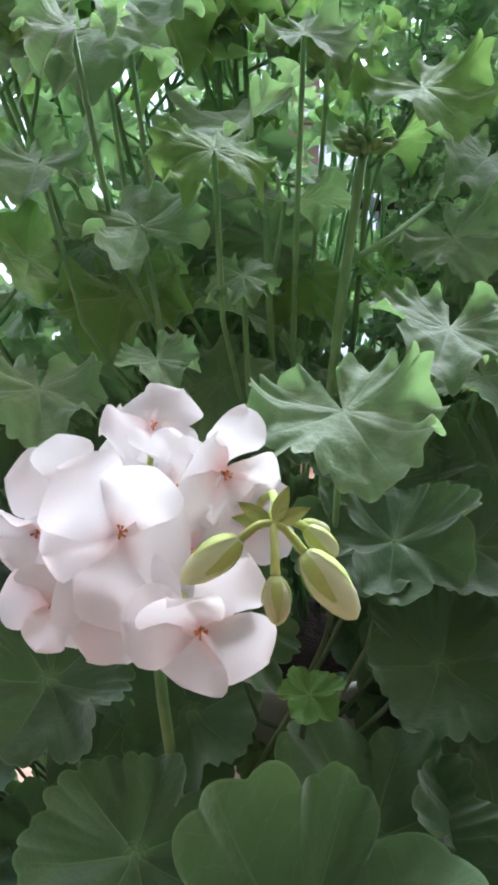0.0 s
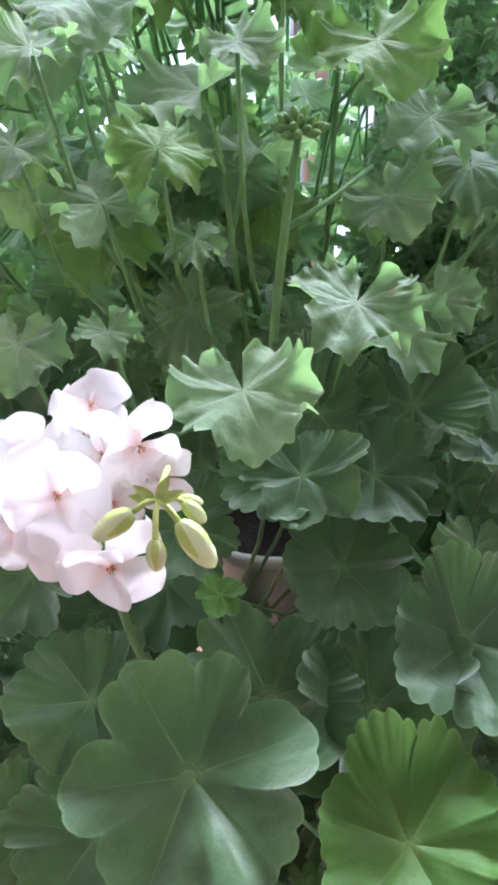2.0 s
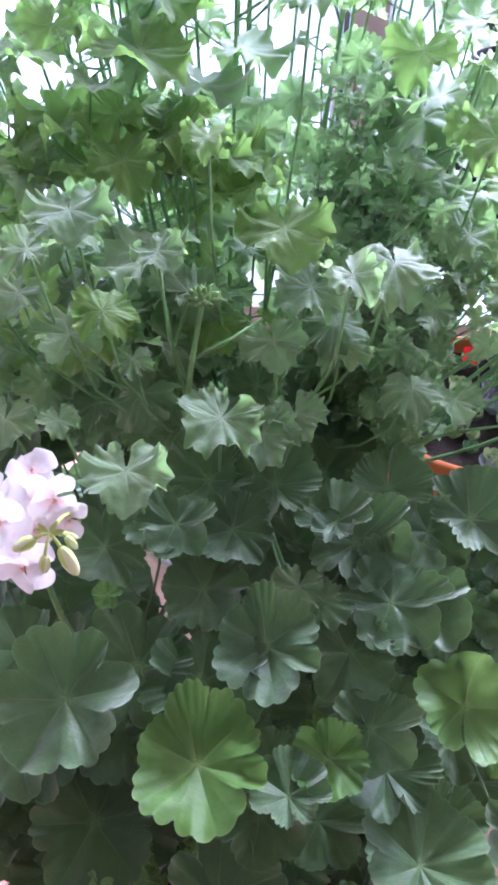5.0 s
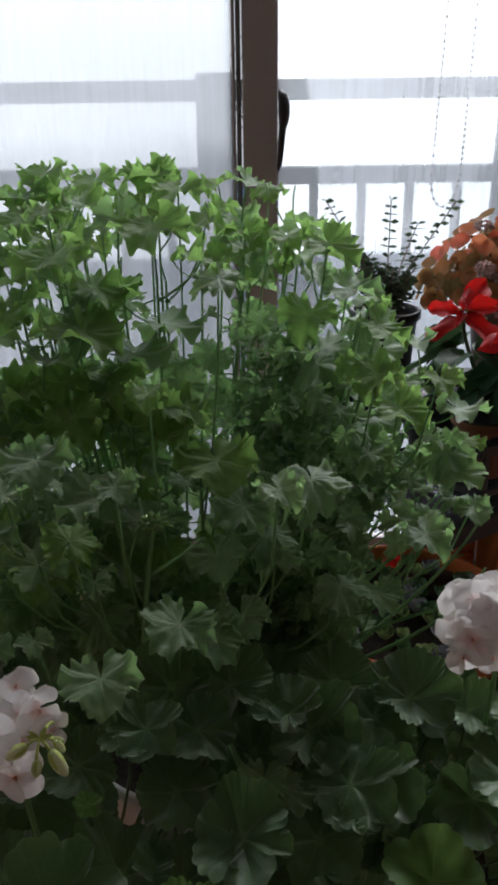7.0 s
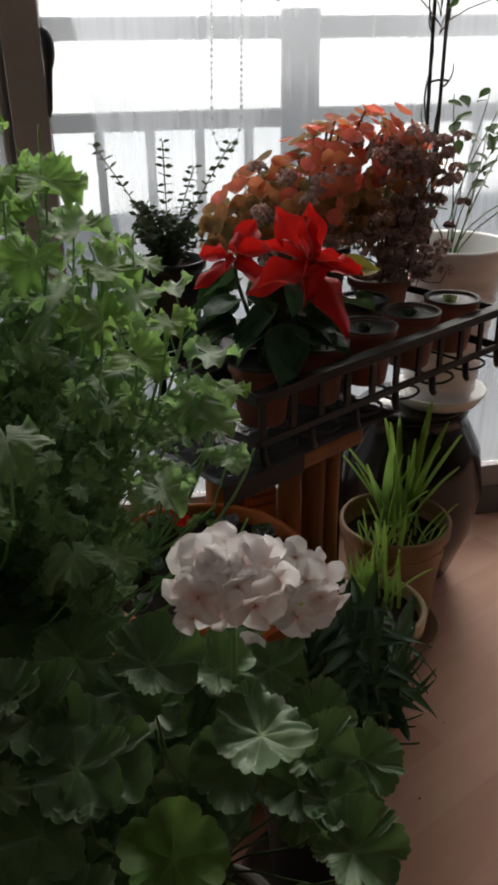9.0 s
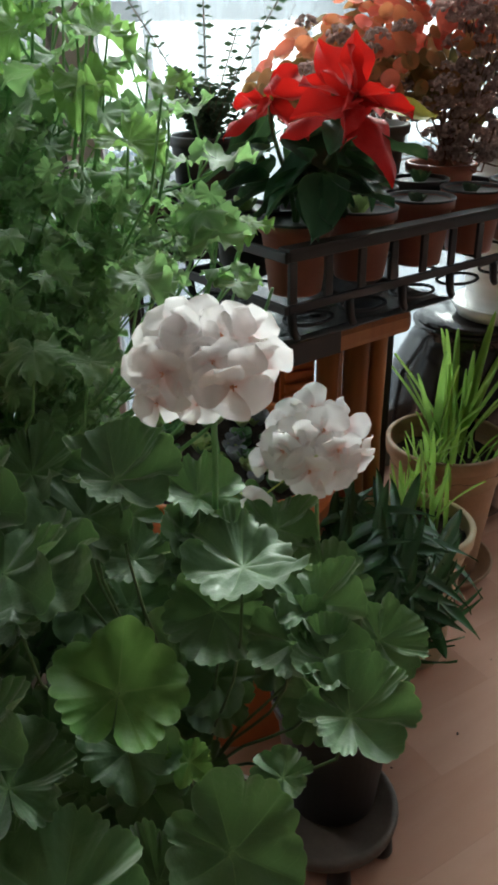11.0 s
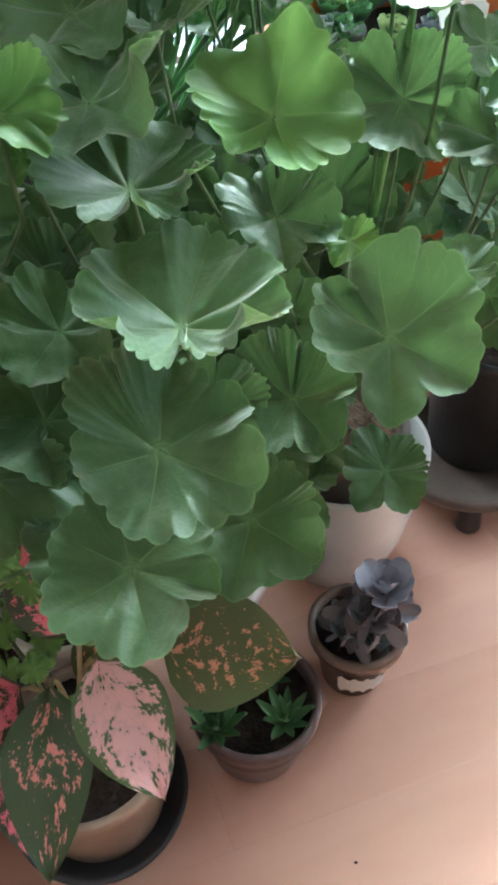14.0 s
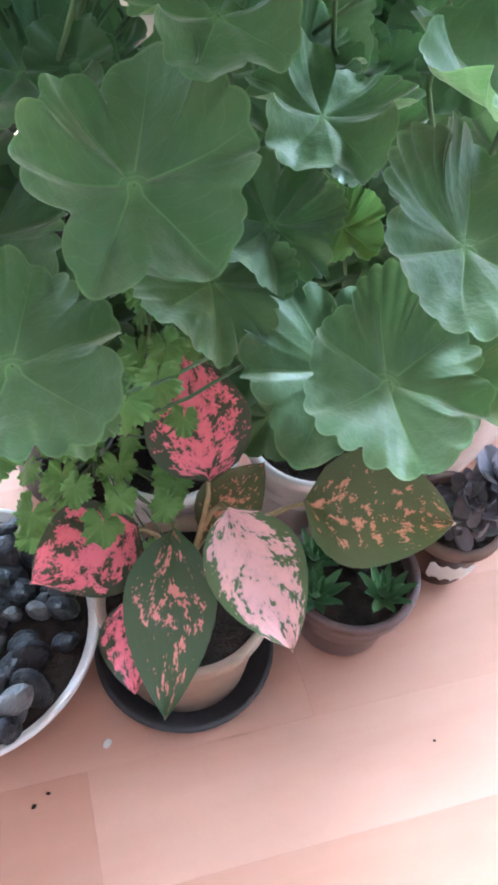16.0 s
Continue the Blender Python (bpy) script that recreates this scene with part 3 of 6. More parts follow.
def lobed_leaf(seed, rings=10, spokes=220, cup=0.1, fold=0.12, deep=0.2, crisp=0.13, arch=-0.1, notch=170):
    """Kidney leaf of five shallow blunt lobes with small pointed teeth; veins sunken, margin crisped."""
    rnd = random.Random(seed)
    ph = [rnd.uniform(0, 6.28) for _ in range(8)]
    centre = [u + rnd.uniform(-0.015, 0.015) for u in (0.10, 0.295, 0.5, 0.705, 0.90)]
    long = [0.92 + rnd.uniform(-0.06, 0.04), 1.0 + rnd.uniform(-0.07, 0.05), 1.06, 1.0 + rnd.uniform(-0.07, 0.05), 0.92 + rnd.uniform(-0.06, 0.04)]
    half = [0.105, 0.10, 0.105, 0.10, 0.105]
    lift = [rnd.uniform(-0.10, 0.08) for _ in range(5)]
    gap = [rnd.uniform(-0.05, 0.17) for _ in range(6)]
    cut = [deep * rnd.uniform(0.5, 1.6) for _ in range(6)]
    verts, faces, uv = [(0, 0, 0)], [], [(0.5, 0)]
    for k in range(1, rings + 1):
        r = (k / rings) ** 0.8
        for i in range(spokes + 1):
            u = i / spokes
            j = min(range(5), key=lambda q: abs(u - centre[q]) / half[q])
            d = (u - centre[j]) / half[j]
            e, g = min(1.0, abs(d)), j + (d > 0)
            a = radians(-notch + 2 * notch * u) + 0.10 * r * math.sin(9 * u + ph[2])
            R = long[j] * (1 - cut[g] * e ** 2.6)
            saw = (2.5 * d + 0.5 + 0.15 * math.sin(4 * d + ph[7])) % 1.0
            R += 0.13 * (1 - abs(2 * saw - 1) ** 1.2 - 0.5) * (0.85 + 0.35 * math.sin(17 * u + ph[0]))
            end = min(u, 1 - u)
            R *= 1 - 0.35 * max(0.0, 1 - end / 0.06) ** 1.5
            rad = r * (1 + (R - 1) * r * r)
            at = Vector((rad * math.sin(a), rad * math.cos(a), seed * 1.7))
            z = cup * r * r + fold * r ** 1.5 * math.sin(2 * a + ph[1])
            z += gap[g] * r ** 1.4 * math.sin(0.5 * math.pi * e) ** 2
            z += 0.07 * r * (1 - r) * math.sin(math.pi * e)
            z += lift[j] * r ** 2 * (1 - e * e)
            z += crisp * r ** 5 * math.sin(2 * math.pi * 1.4 * d + ph[3]) * (0.9 + 0.6 * math.sin(9 * u + ph[4]))
            z += crisp * 0.8 * r ** 3 * math.sin(5 * a + ph[5])
            z += arch * r ** 2.2 * max(0.0, math.cos(a - ph[6]))
            z += 0.14 * r * noise.noise(at * 1.9) + 0.07 * r * noise.noise(at * 5.0)
            verts.append((rad * math.sin(a), rad * math.cos(a), z))
            uv.append(((j + 0.5 + 0.5 * max(-1.0, min(1.0, d)) + 0.5) / 7.0, r))
    w = spokes + 1
    for i in range(spokes):
        faces.append((0, 1 + i + 1, 1 + i))
    for k in range(rings - 1):
        for i in range(spokes):
            a = 1 + k * w + i
            faces.append((a, a + 1, a + w + 1, a + w))
    return verts, faces, uv


def blade_leaf(width, seed=0, nu=6, nv=12, fold=0.12, droop=0.25, wave=0.03, peak=0.42, power=0.8, base=0.0, corner=0.0):
    """Pointed leaf, length 1 along +Y, half-width up to width."""
    rnd = random.Random(seed)
    ph = rnd.uniform(0, 6.28)
    verts, faces, uv = [], [], []
    for j in range(nv + 1):
        t = math.sin(0.5 * math.pi * j / nv)
        if t < peak:
            w = math.sin(0.5 * math.pi * t / peak) ** power
        else:
            w = math.cos(0.5 * math.pi * (t - peak) / (1 - peak)) ** (power * 1.2)
        w = width * max(w, base * (1 - t), 0.004)
        w *= 1 + corner * math.sin(t * 11 + ph)
        for i in range(nu + 1):
            s = 2 * i / nu - 1
            z = fold * width * abs(s) - droop * t * t + wave * math.sin(9 * t + ph + (2 if s > 0 else 0)) * abs(s)
            verts.append((s * w, t, z))
            uv.append((s, t))
    for j in range(nv):
        for i in range(nu):
            a = j * (nu + 1) + i
            faces.append((a, a + 1, a + nu + 2, a + nu + 1))
    return verts, faces, uv


def bake(piece, m):
    """The piece with its verts moved by m."""
    return [m @ Vector(v) for v in piece[0]], piece[1], piece[2] if len(piece) > 2 else []


ZONAL_SETS = [dict(lobes=(6, 7, 6, 7, 6, 7)[i], lobe=(0.21, 0.22, 0.26, 0.18, 0.24, 0.22)[i], cup=(0.36, 0.46, 0.30, 0.52, 0.40, 0.32)[i], pleat=(0.15, 0.14, 0.17, 0.15, 0.16, 0.14)[i],
                   fold=(0.15, 0.10, 0.24, 0.08, 0.26, 0.20)[i], wave=(0.09, 0.07, 0.11, 0.07, 0.11, 0.10)[i], curl=(0.2, -0.25, 0.35, 0.15, -0.4, -0.3)[i], notch=(181, 178, 182, 184, 183, 179)[i]) for i in range(6)]
ZONAL = [round_leaf(10 + i, **ZONAL_SETS[i]) for i in range(6)]
ZONAL_LOW = [round_leaf(10 + i, rings=6, spokes=84, **ZONAL_SETS[i]) for i in range(6)]
ZONAL.append(round_leaf(31, 12, 210, 5, 0.34, 0.16, 0.085, 0.17, 178, 0.18, 0.14, -0.3, 4, 0.5))
ZONAL.append(round_leaf(35, 12, 240, 6, 0.36, 0.20, 0.065, 0.26, 182, 0.16, 0.11, 0.2, 4, 0.5))
LOBED = [lobed_leaf(40 + i, fold=(0.10, 0.16, 0.12, 0.2, 0.10)[i], cup=(0.08, -0.12, 0.20, 0.05, -0.20)[i], deep=(0.16, 0.22, 0.18, 0.26, 0.20)[i], arch=(-0.08, 0.12, -0.16, 0.14, -0.1)[i]) for i in range(5)]
LOBED_LOW = [lobed_leaf(60 + i, rings=4, spokes=70, fold=0.2, deep=0.24, cup=(0.1, -0.3, 0.25)[i]) for i in range(3)]
MESH = {}
for i, p in enumerate(ZONAL):
    MESH["zonal", i] = mesh_of("zonal_leaf", *p[:2], "zonal", p[2])
    MESH["zonal_bright", i] = mesh_of("zonal_leaf", *p[:2], "zonal_bright", p[2])
for i, p in enumerate(LOBED):
    MESH["scented", i] = mesh_of("scented_leaf", *p[:2], "scented", p[2])
    MESH["scented_young", i] = mesh_of("scented_leaf", *p[:2], "scented_young", p[2])


def stalk_points(tip, normal, base, sag=0.3, n=7):
    tip, base = Vector(tip), Vector(base)
    d = (tip - base).length
    out = tip - Vector(normal).normalized() * d * 0.22 - Vector((0, 0, d * 0.15))
    return bezier(base, base + Vector((0, 0, d * 0.45)), out, tip, n)


def leaf(plant, kind, i, x, y, z, rx, ry, rz, size, root=None, thick=0.0016, stem="stem_dark"):
    """One leaf with its stalk; size is the radius, root the place where the stalk starts."""
    m = pose(x, y, z, rx, ry, rz)
    put("leaf", MESH[kind, i], plant, m @ Matrix.Diagonal((size, size, size, 1)))
    if root is not None:
        nrm = m.to_3x3() @ Vector((0, 0, 1))
        rod("leaf_stalk", stalk_points((x, y, z), nrm, root), thick * 1.25, thick * 0.8, "stem" if kind.startswith("scented") else stem, plant, 5)


def pot(plant, x, y, z, top, base, h, material, rim=0.008, rim_h=0.02, soil=0.02, label="", wall=0.004, n=44, soil_material="soil"):
    """Turned pot with a rim and soil, as parts of a plant."""
    prof = [(base * 0.97, 0.0), (base, 0.003), (top - rim * 0.6, h - rim_h), (top + rim * 0.3, h - rim_h + 0.003), (top + rim * 0.4, h - 0.003), (top + rim * 0.2, h),
            (top - wall, h), (top - wall - 0.002, h - 0.004), (top - wall - 0.004, h - soil - 0.03)]
    v, f = lathe(prof, n)
    ob = put("pot", mesh_of("pot", v, f, material), plant, pose(x, y, z), label)
    rnd = random.Random(int(x * 1000 + y * 77))
    bm = bmesh.new()
    R = top - wall - 0.002
    bmesh.ops.create_grid(bm, x_segments=18, y_segments=18, size=1)
    for vv in bm.verts:
        q = vv.co.copy()
        d = max(abs(q.x), abs(q.y))
        if d > 0:
            q = q.normalized() * d
        vv.co = Vector((q.x * R, q.y * R, h - soil + 0.006 * noise.noise(Vector((q.x * 3, q.y * 3, x * 9))) + rnd.uniform(-0.0025, 0.0025)))
    part("soil", bm, soil_material, plant, "", True, pose(x, y, z))
    return ob


def saucer(plant, x, y, z, r, h, material, label=""):
    v, f = lathe([(r * 0.86, 0), (r, h * 0.9), (r, h), (r - 0.006, h), (r * 0.86 - 0.004, 0.006), (0.002, 0.006)], 44)
    return put("saucer", mesh_of("saucer", v, f, material), plant, pose(x, y, z), label)


# the setting ------------------------------------------------------------------
def slab(name, lo, hi, material, label, category, bevel=0.0):
    ob = part(name, box_bm(lo, hi, bevel), material, None, label)
    return tagged(ob, label, category, "", "structure")


slab("wall_west", (-3.1, -5.3, 0.0), (-3.0, 1.92, 2.4), "wall", "plain cream papered side wall", "wall")
slab("wall_east", (4.5, -5.3, 0.0), (4.6, 1.92, 2.4), "wall", "plain cream papered side wall of the sunroom", "wall")
slab("wall_south", (-3.1, -5.4, 0.0), (4.6, -5.3, 2.4), "wall", "plain cream papered back wall", "wall")
slab("ceiling", (-3.1, -5.4, 2.4), (4.6, 2.3, 2.5), "ceiling", "plain white ceiling", "ceiling")
slab("wall_north", (-3.1, 1.92, 2.18), (4.6, 2.02, 2.4), "wall", "cream wall strip above the tall window", "wall")
slab("window_ledge", (-3.1, 1.92, 0.0), (4.6, 2.02, 0.09), "wall", "low cream ledge under the tall window", "wall")
slab("ground", (-60, 2.02, -2.4), (60, 120, -2.3), "snow", "pale snowy ground outside below the balcony", "ground")
slab("balcony_slab", (-3.1, 2.02, -0.1), (4.6, 2.4, 0.0), "wall", "narrow pale concrete slab outside the window", "slab")

FLOOR = tagged(part("floor", box_bm((-3.1, -5.4, -0.06), (4.6, 2.02, -0.003)), "floor", None), "peach wood-print plank floor with faint joints", "floor", "", "structure")

WINDOW = thing("window_1", 0.2, 1.95, 0.09, "tall fogged sliding window with dark brown frame", "window", "", "structure")


def frame_bar(name, lo, hi, material="frame", parent=WINDOW, label=""):
    return part(name, box_bm(lo, hi, 0.003), material, parent, label)


frame_bar("window_frame", (0.161, 1.922, 0.09), (0.242, 1.982, 2.18), "frame", WINDOW, "dark brown meeting stile")
frame_bar("gasket", (0.147, 1.938, 0.09), (0.158, 1.976, 2.18), "rubber", WINDOW, "grey rubber seal strip")
frame_bar("sash_edge", (0.137, 1.946, 0.09), (0.145, 1.980, 2.18), "frame")
frame_bar("bottom_rail", (-3.0, 1.932, 0.09), (0.134, 1.978, 0.16))
frame_bar("bottom_rail", (0.245, 1.932, 0.09), (4.5, 1.978, 0.16))
frame_bar("top_rail", (-3.0, 1.932, 2.12), (0.134, 1.978, 2.18))
frame_bar("top_rail", (0.245, 1.932, 2.12), (4.5, 1.978, 2.18))
frame_bar("window_frame", (1.95, 1.922, 0.163), (2.03, 1.982, 2.117))
for x0, x1 in ((-3.0, 0.134), (0.245, 1.948), (2.032, 4.5)):
    pane = part("pane", box_bm((x0, 1.952, 0.162), (x1, 1.957, 2.118)), "glass_thick" if x1 < 0.2 else "glass", WINDOW, "glass fogged with condensation")
    pane.visible_shadow = False

# handle on the stile
hv, hf = tube([Vector(p) for p in ((0.243, 1.930, 1.160), (0.246, 1.915, 1.175), (0.248, 1.905, 1.20), (0.250, 1.90, 1.23), (0.252, 1.90, 1.256), (0.2545, 1.90, 1.268), (0.2555, 1.90, 1.285), (0.2555, 1.90, 1.305), (0.253, 1.905, 1.322), (0.247, 1.915, 1.332))],
              [0.004, 0.006, 0.007, 0.008, 0.009, 0.0115, 0.0135, 0.0135, 0.011, 0.006], 12)
put("handle", mesh_of("handle", hv, hf, "handle"), WINDOW, Matrix(), "black plastic pull handle")

# railing outside
RAIL = thing("balcony_railing", 0.8, 2.25, 0.0, "grey painted metal balcony railing outside the fogged window", "railing", "", "structure")
for z0, z1, dy in ((1.311, 1.364, 0.025), (1.098, 1.145, 0.02)):
    part("handrail" if z0 > 1.2 else "lower_rail", box_bm((-3.0, 2.25 - dy, z0), (4.5, 2.25 + dy, z1), 0.006), "railing", RAIL)
for x in (-0.706, 0.089, 0.884, 1.679, 2.474):
    part("post", box_bm((x - 0.05, 2.20, 0.0), (x + 0.05, 2.221, 1.38), 0.004), "railing", RAIL)
    for k in range(1, 6):
        part("baluster", box_bm((x + k * 0.1325 - 0.012, 2.24, 0.06), (x + k * 0.1325 + 0.012, 2.26, 1.096), 0.002), "railing", RAIL)

back = part("backdrop", box_bm((-30, 24.0, -12), (34, 24.1, 11.0)), "haze", None)
tagged(back, "bright overcast haze beyond the balcony", "sky", "", "structure")

# beyond the balcony: a low blue-roofed house on snowy ground and a bare tree
MAT["bark"] = speckled("grey_bark", (0.20, 0.18, 0.17), (0.32, 0.29, 0.27), 30, 0.8)
HOUSE = thing("house", 0.8, 13.6, -2.3, "low white house with a blue metal roof beyond the balcony", "house")
part("wall", box_bm((-2.2, 12.6, -2.29), (4.6, 15.0, -0.55)), "snow", HOUSE)
bm = box_bm((-2.5, 12.3, -0.54), (4.9, 15.3, -0.40))
for vv in bm.verts:
    if vv.co.z > -0.5:
        vv.co.y = 13.8 + (vv.co.y - 13.8) * 0.12
        vv.co.z = 0.22
part("roof", bm, "blue_roof", HOUSE)
TREE = thing("tree", 0.45, 9.0, -2.3, "bare grey winter tree beyond the balcony", "tree")
wood = random.Random(31)
trunk = bezier((0.45, 9.0, -2.3), (0.43, 9.0, -1.2), (0.50, 9.0, 0.0), (0.50, 9.0, 1.2), 20)
rod("trunk", trunk, 0.06, 0.012, "bark", TREE, 8)
limbs = []
for k in range(46):
    at = trunk[6 + k % 14]
    side, up = wood.uniform(-1, 1), wood.uniform(0.35, 0.9)
    tip = at + Vector((side * 0.75, wood.uniform(-0.5, 0.5), up))
    limb = bezier(at, at + Vector((side * 0.3, 0, up * 0.2)), tip - Vector((side * 0.1, 0, up * 0.4)), tip, 6)
    limbs.append(tube(limb, [0.016 - 0.002 * i for i in range(7)], 4))
    for i in range(1, 6):
        far = limb[i] + Vector((wood.uniform(-0.3, 0.3), wood.uniform(-0.2, 0.2), wood.uniform(0.1, 0.4)))
        limbs.append(tube([limb[i], limb[i].lerp(far, 0.5) + Vector((0, 0, -0.03)), far], [0.008, 0.006, 0.003], 3))
v, f, u = join(limbs)
tagged(put("branches", mesh_of("branches", v, f, "bark"), TREE, Matrix()), kind="stuff")

# bead chain of the roller blind
CHAIN = thing("blind_chain", 0.64, 1.88, 1.07, "clear bead loop chain of a roller blind hanging before the window", "blind chain")
ch = bezier((0.616, 1.88, 2.15), (0.612, 1.88, 1.7), (0.602, 1.88, 1.35), (0.596, 1.88, 1.15), 60)
ch += bezier((0.596, 1.88, 1.145), (0.600, 1.88, 1.05), (0.656, 1.88, 1.06), (0.662, 1.88, 1.15), 18)
ch += bezier((0.663, 1.88, 1.16), (0.668, 1.88, 1.4), (0.673, 1.88, 1.7), (0.676, 1.88, 2.15), 60)
bead = bmesh.new()
bmesh.ops.create_icosphere(bead, subdivisions=1, radius=0.0046)
bead_mesh = bpy.data.meshes.new("bead")
bead.to_mesh(bead_mesh)
bead.free()
bead_mesh.materials.append(MAT["bead"])
rod("cord", ch, 0.0009, 0.0009, "bead", CHAIN, 4)
walked, last = 0.0, Vector(ch[0])
for p in ch[1:]:
    p = Vector(p)
    walked += (p - last).length
    if walked > 0.0115:
        put("bead", bead_mesh, CHAIN, Matrix.Translation(p))
        walked = 0.0
    last = p


# geraniums --------------------------------------------------------------------
def petal_shape(seed, width=0.46):
    return blade_leaf(width, seed, 8, 11, fold=(0.10, -0.16, 0.18, -0.05)[seed % 4], droop=(-0.12, 0.16, 0.24, 0.02, 0.18)[seed % 5], wave=0.085, peak=0.70, power=0.66, base=0.10, corner=0.035)


def floret_shape(seed):
    rnd = random.Random(seed)
    pieces = []
    for k, a in enumerate((-32, 34, 104, 178, 254)):
        s = rnd.uniform(0.88, 1.10)
        tilt = rnd.uniform(-22, 34) if k > 1 else rnd.uniform(5, 58)
        m = pose(0, 0, 0, 0, 0, a + rnd.uniform(-10, 10)) @ pose(0, 0.03, 0.012 * k, tilt, rnd.uniform(-32, 32), 0) @ Matrix.Diagonal((s, s, s, 1))
        pieces.append(bake(petal_shape(seed * 7 + k * 3, (0.54, 0.56, 0.58, 0.64, 0.58)[k]), m))
    return join(pieces)


def stamen_shape(seed):
    rnd = random.Random(seed)
    pieces = []
    for k in range(6):
        a = rnd.uniform(0, 6.28)
        tip = (0.08 * math.cos(a), 0.08 * math.sin(a), 0.20 + rnd.uniform(-0.05, 0.05))
        pieces.append(tube([(0, 0, -0.04), (tip[0] * 0.4, tip[1] * 0.4, 0.16), tip], [0.010, 0.008, 0.020], 5))
    return join(pieces)


FLORETS = []
for i in range(9):
    v, f, u = floret_shape(100 + i)
    FLORETS.append(mesh_of("floret", v, f, "petal", u))
STAMENS = [mesh_of("stamen_tuft", *stamen_shape(200 + i)[:2], "stamen") for i in range(3)]


def bud_shape():
    return lathe([(0.001, 0.0), (0.12, 0.03), (0.22, 0.20), (0.30, 0.50), (0.32, 0.80), (0.27, 1.15), (0.16, 1.42), (0.04, 1.52), (0.004, 1.53)], 16, 0.03)


def calyx_shape(reach):
    """Four narrow sepals clasping a bud."""
    verts, faces = [], []
    rows = [(0.0, 0.06), (0.13, 0.03), (0.235, 0.20), (0.318, 0.50), (0.338, 0.80), (0.29, 1.12), (0.18, 1.38)]
    for q in range(4):
        o = len(verts)
        for j, (r, z) in enumerate(rows):
            t = j / (len(rows) - 1)
            w = radians(33 * math.sin(math.pi * min(1.0, 0.12 + t)) ** 0.6 * (1 - 0.75 * t) + 4)
            for i in (-1, 0, 1):
                a = q * math.pi / 2 + i * w
                verts.append(((r + 0.012) * math.cos(a), (r + 0.012) * math.sin(a), 0.03 + (z - 0.03) * reach))
        for j in range(len(rows) - 1):
            for i in (0, 1):
                faces.append((o + 3 * j + i, o + 3 * j + i + 1, o + 3 * j + i + 4, o + 3 * j + i + 3))
    return verts, faces


BUD = mesh_of("bud", *bud_shape(), "sepal")
BUD_GREEN = mesh_of("bud", *bud_shape(), "parsley")
BUD_WHITE = mesh_of("bud", *bud_shape(), "petal_bud")
CALYX = [mesh_of("calyx", *calyx_shape(r), "sepal") for r in (1.0, 0.86)]
bl = blade_leaf(0.20, 5, 4, 6, fold=0.4, droop=0.1)
BRACTLET = mesh_of("bractlet", bl[0], bl[1], "sepal", bl[2])


def flower_head(plant, x, y, z, root, thick=0.0026):
    """The stalk of a round flower head; its florets are put round (x, y, z)."""
    c = Vector((x, y, z))
    stalk = stalk_points(c - Vector((0, 0, 0.03)), (0, 0, 1), root, n=10)
    head = rod("flower_head", [stalk[-1], c - Vector((0, 0, 0.015)), c], 0.004, 0.002, "sepal", plant, 6, "pale pink round geranium flower head")
    rod("flower_stalk", stalk, thick * 1.15, thick * 0.9, "stem", plant, 8)
    return head


def floret(head, centre, i, x, y, z, rx, ry, rz, size):
    m = pose(x, y, z, rx, ry, rz) @ Matrix.Diagonal((size, size, size, 1))
    put("floret", FLORETS[i % 9], head, m)
    put("stamen_tuft", STAMENS[i % 3], head, m)
    rod("pedicel", [Vector(centre), Vector(centre).lerp(Vector((x, y, z)), 0.6), Vector((x, y, z)) - (m.to_3x3() @ Vector((0, 0, 0.05)))], 0.0009, 0.0011, "sepal", head, 5)


def buds(head, x, y, z, rows):
    """Nodding buds: stalk from (x, y, z) to the bud's base, then its tip."""
    c = Vector((x, y, z))
    for bx, by, bz, tx, ty, tz, slim in rows:
        base, tip = Vector((bx, by, bz)), Vector((tx, ty, tz))
        d = tip - base
        rod("bud_stalk", bezier(c, c.lerp(base, 0.4) + Vector((0, 0, 0.003)), base - d * 0.25, base, 6), 0.0009, 0.0012, "sepal", head, 6)
        k = d.length / 1.53
        m = frame_of(base, d, (0, 1, 0), k) @ Matrix.Diagonal((slim * 1.25, slim * 1.25, 1, 1))
        bud = put("bud", BUD_WHITE, head, m)
        put("calyx", CALYX[0 if slim > 0.95 else 1], bud, m)


GER_A_ROOT = (-0.02, 0.53, 0.36)
GER_A = thing("geranium", -0.03, 0.53, 0.0, "zonal geranium in black pot with pale pink bloom and buds", "potted plant", "zonal geraniums")
pot(GER_A, -0.03, 0.53, 0.0, 0.10, 0.08, 0.36, "black_pot", soil=0.03)
HEAD_A_C = (-0.017, 0.388, 0.888)
HEAD_A = flower_head(GER_A, *HEAD_A_C, GER_A_ROOT)
floret(HEAD_A, HEAD_A_C, 0, -0.018, 0.345, 0.919, 44, 1, 8, 0.0223)
floret(HEAD_A, HEAD_A_C, 1, 0.002, 0.326, 0.903, 65, 14, -3, 0.0202)
floret(HEAD_A, HEAD_A_C, 2, 0.009, 0.369, 0.922, 78, 61, 20, 0.0184)
floret(HEAD_A, HEAD_A_C, 3, -0.011, 0.387, 0.926, 6, 5, 3, 0.0167)
floret(HEAD_A, HEAD_A_C, 4, -0.043, 0.366, 0.907, 77, -42, -27, 0.0172)
floret(HEAD_A, HEAD_A_C, 5, -0.041, 0.356, 0.888, -54, -71, 144, 0.0151)
floret(HEAD_A, HEAD_A_C, 6, 0.017, 0.368, 0.905, -28, 62, -84, 0.0139)
floret(HEAD_A, HEAD_A_C, 7, -0.006, 0.371, 0.916, 39, 30, 2, 0.0170)
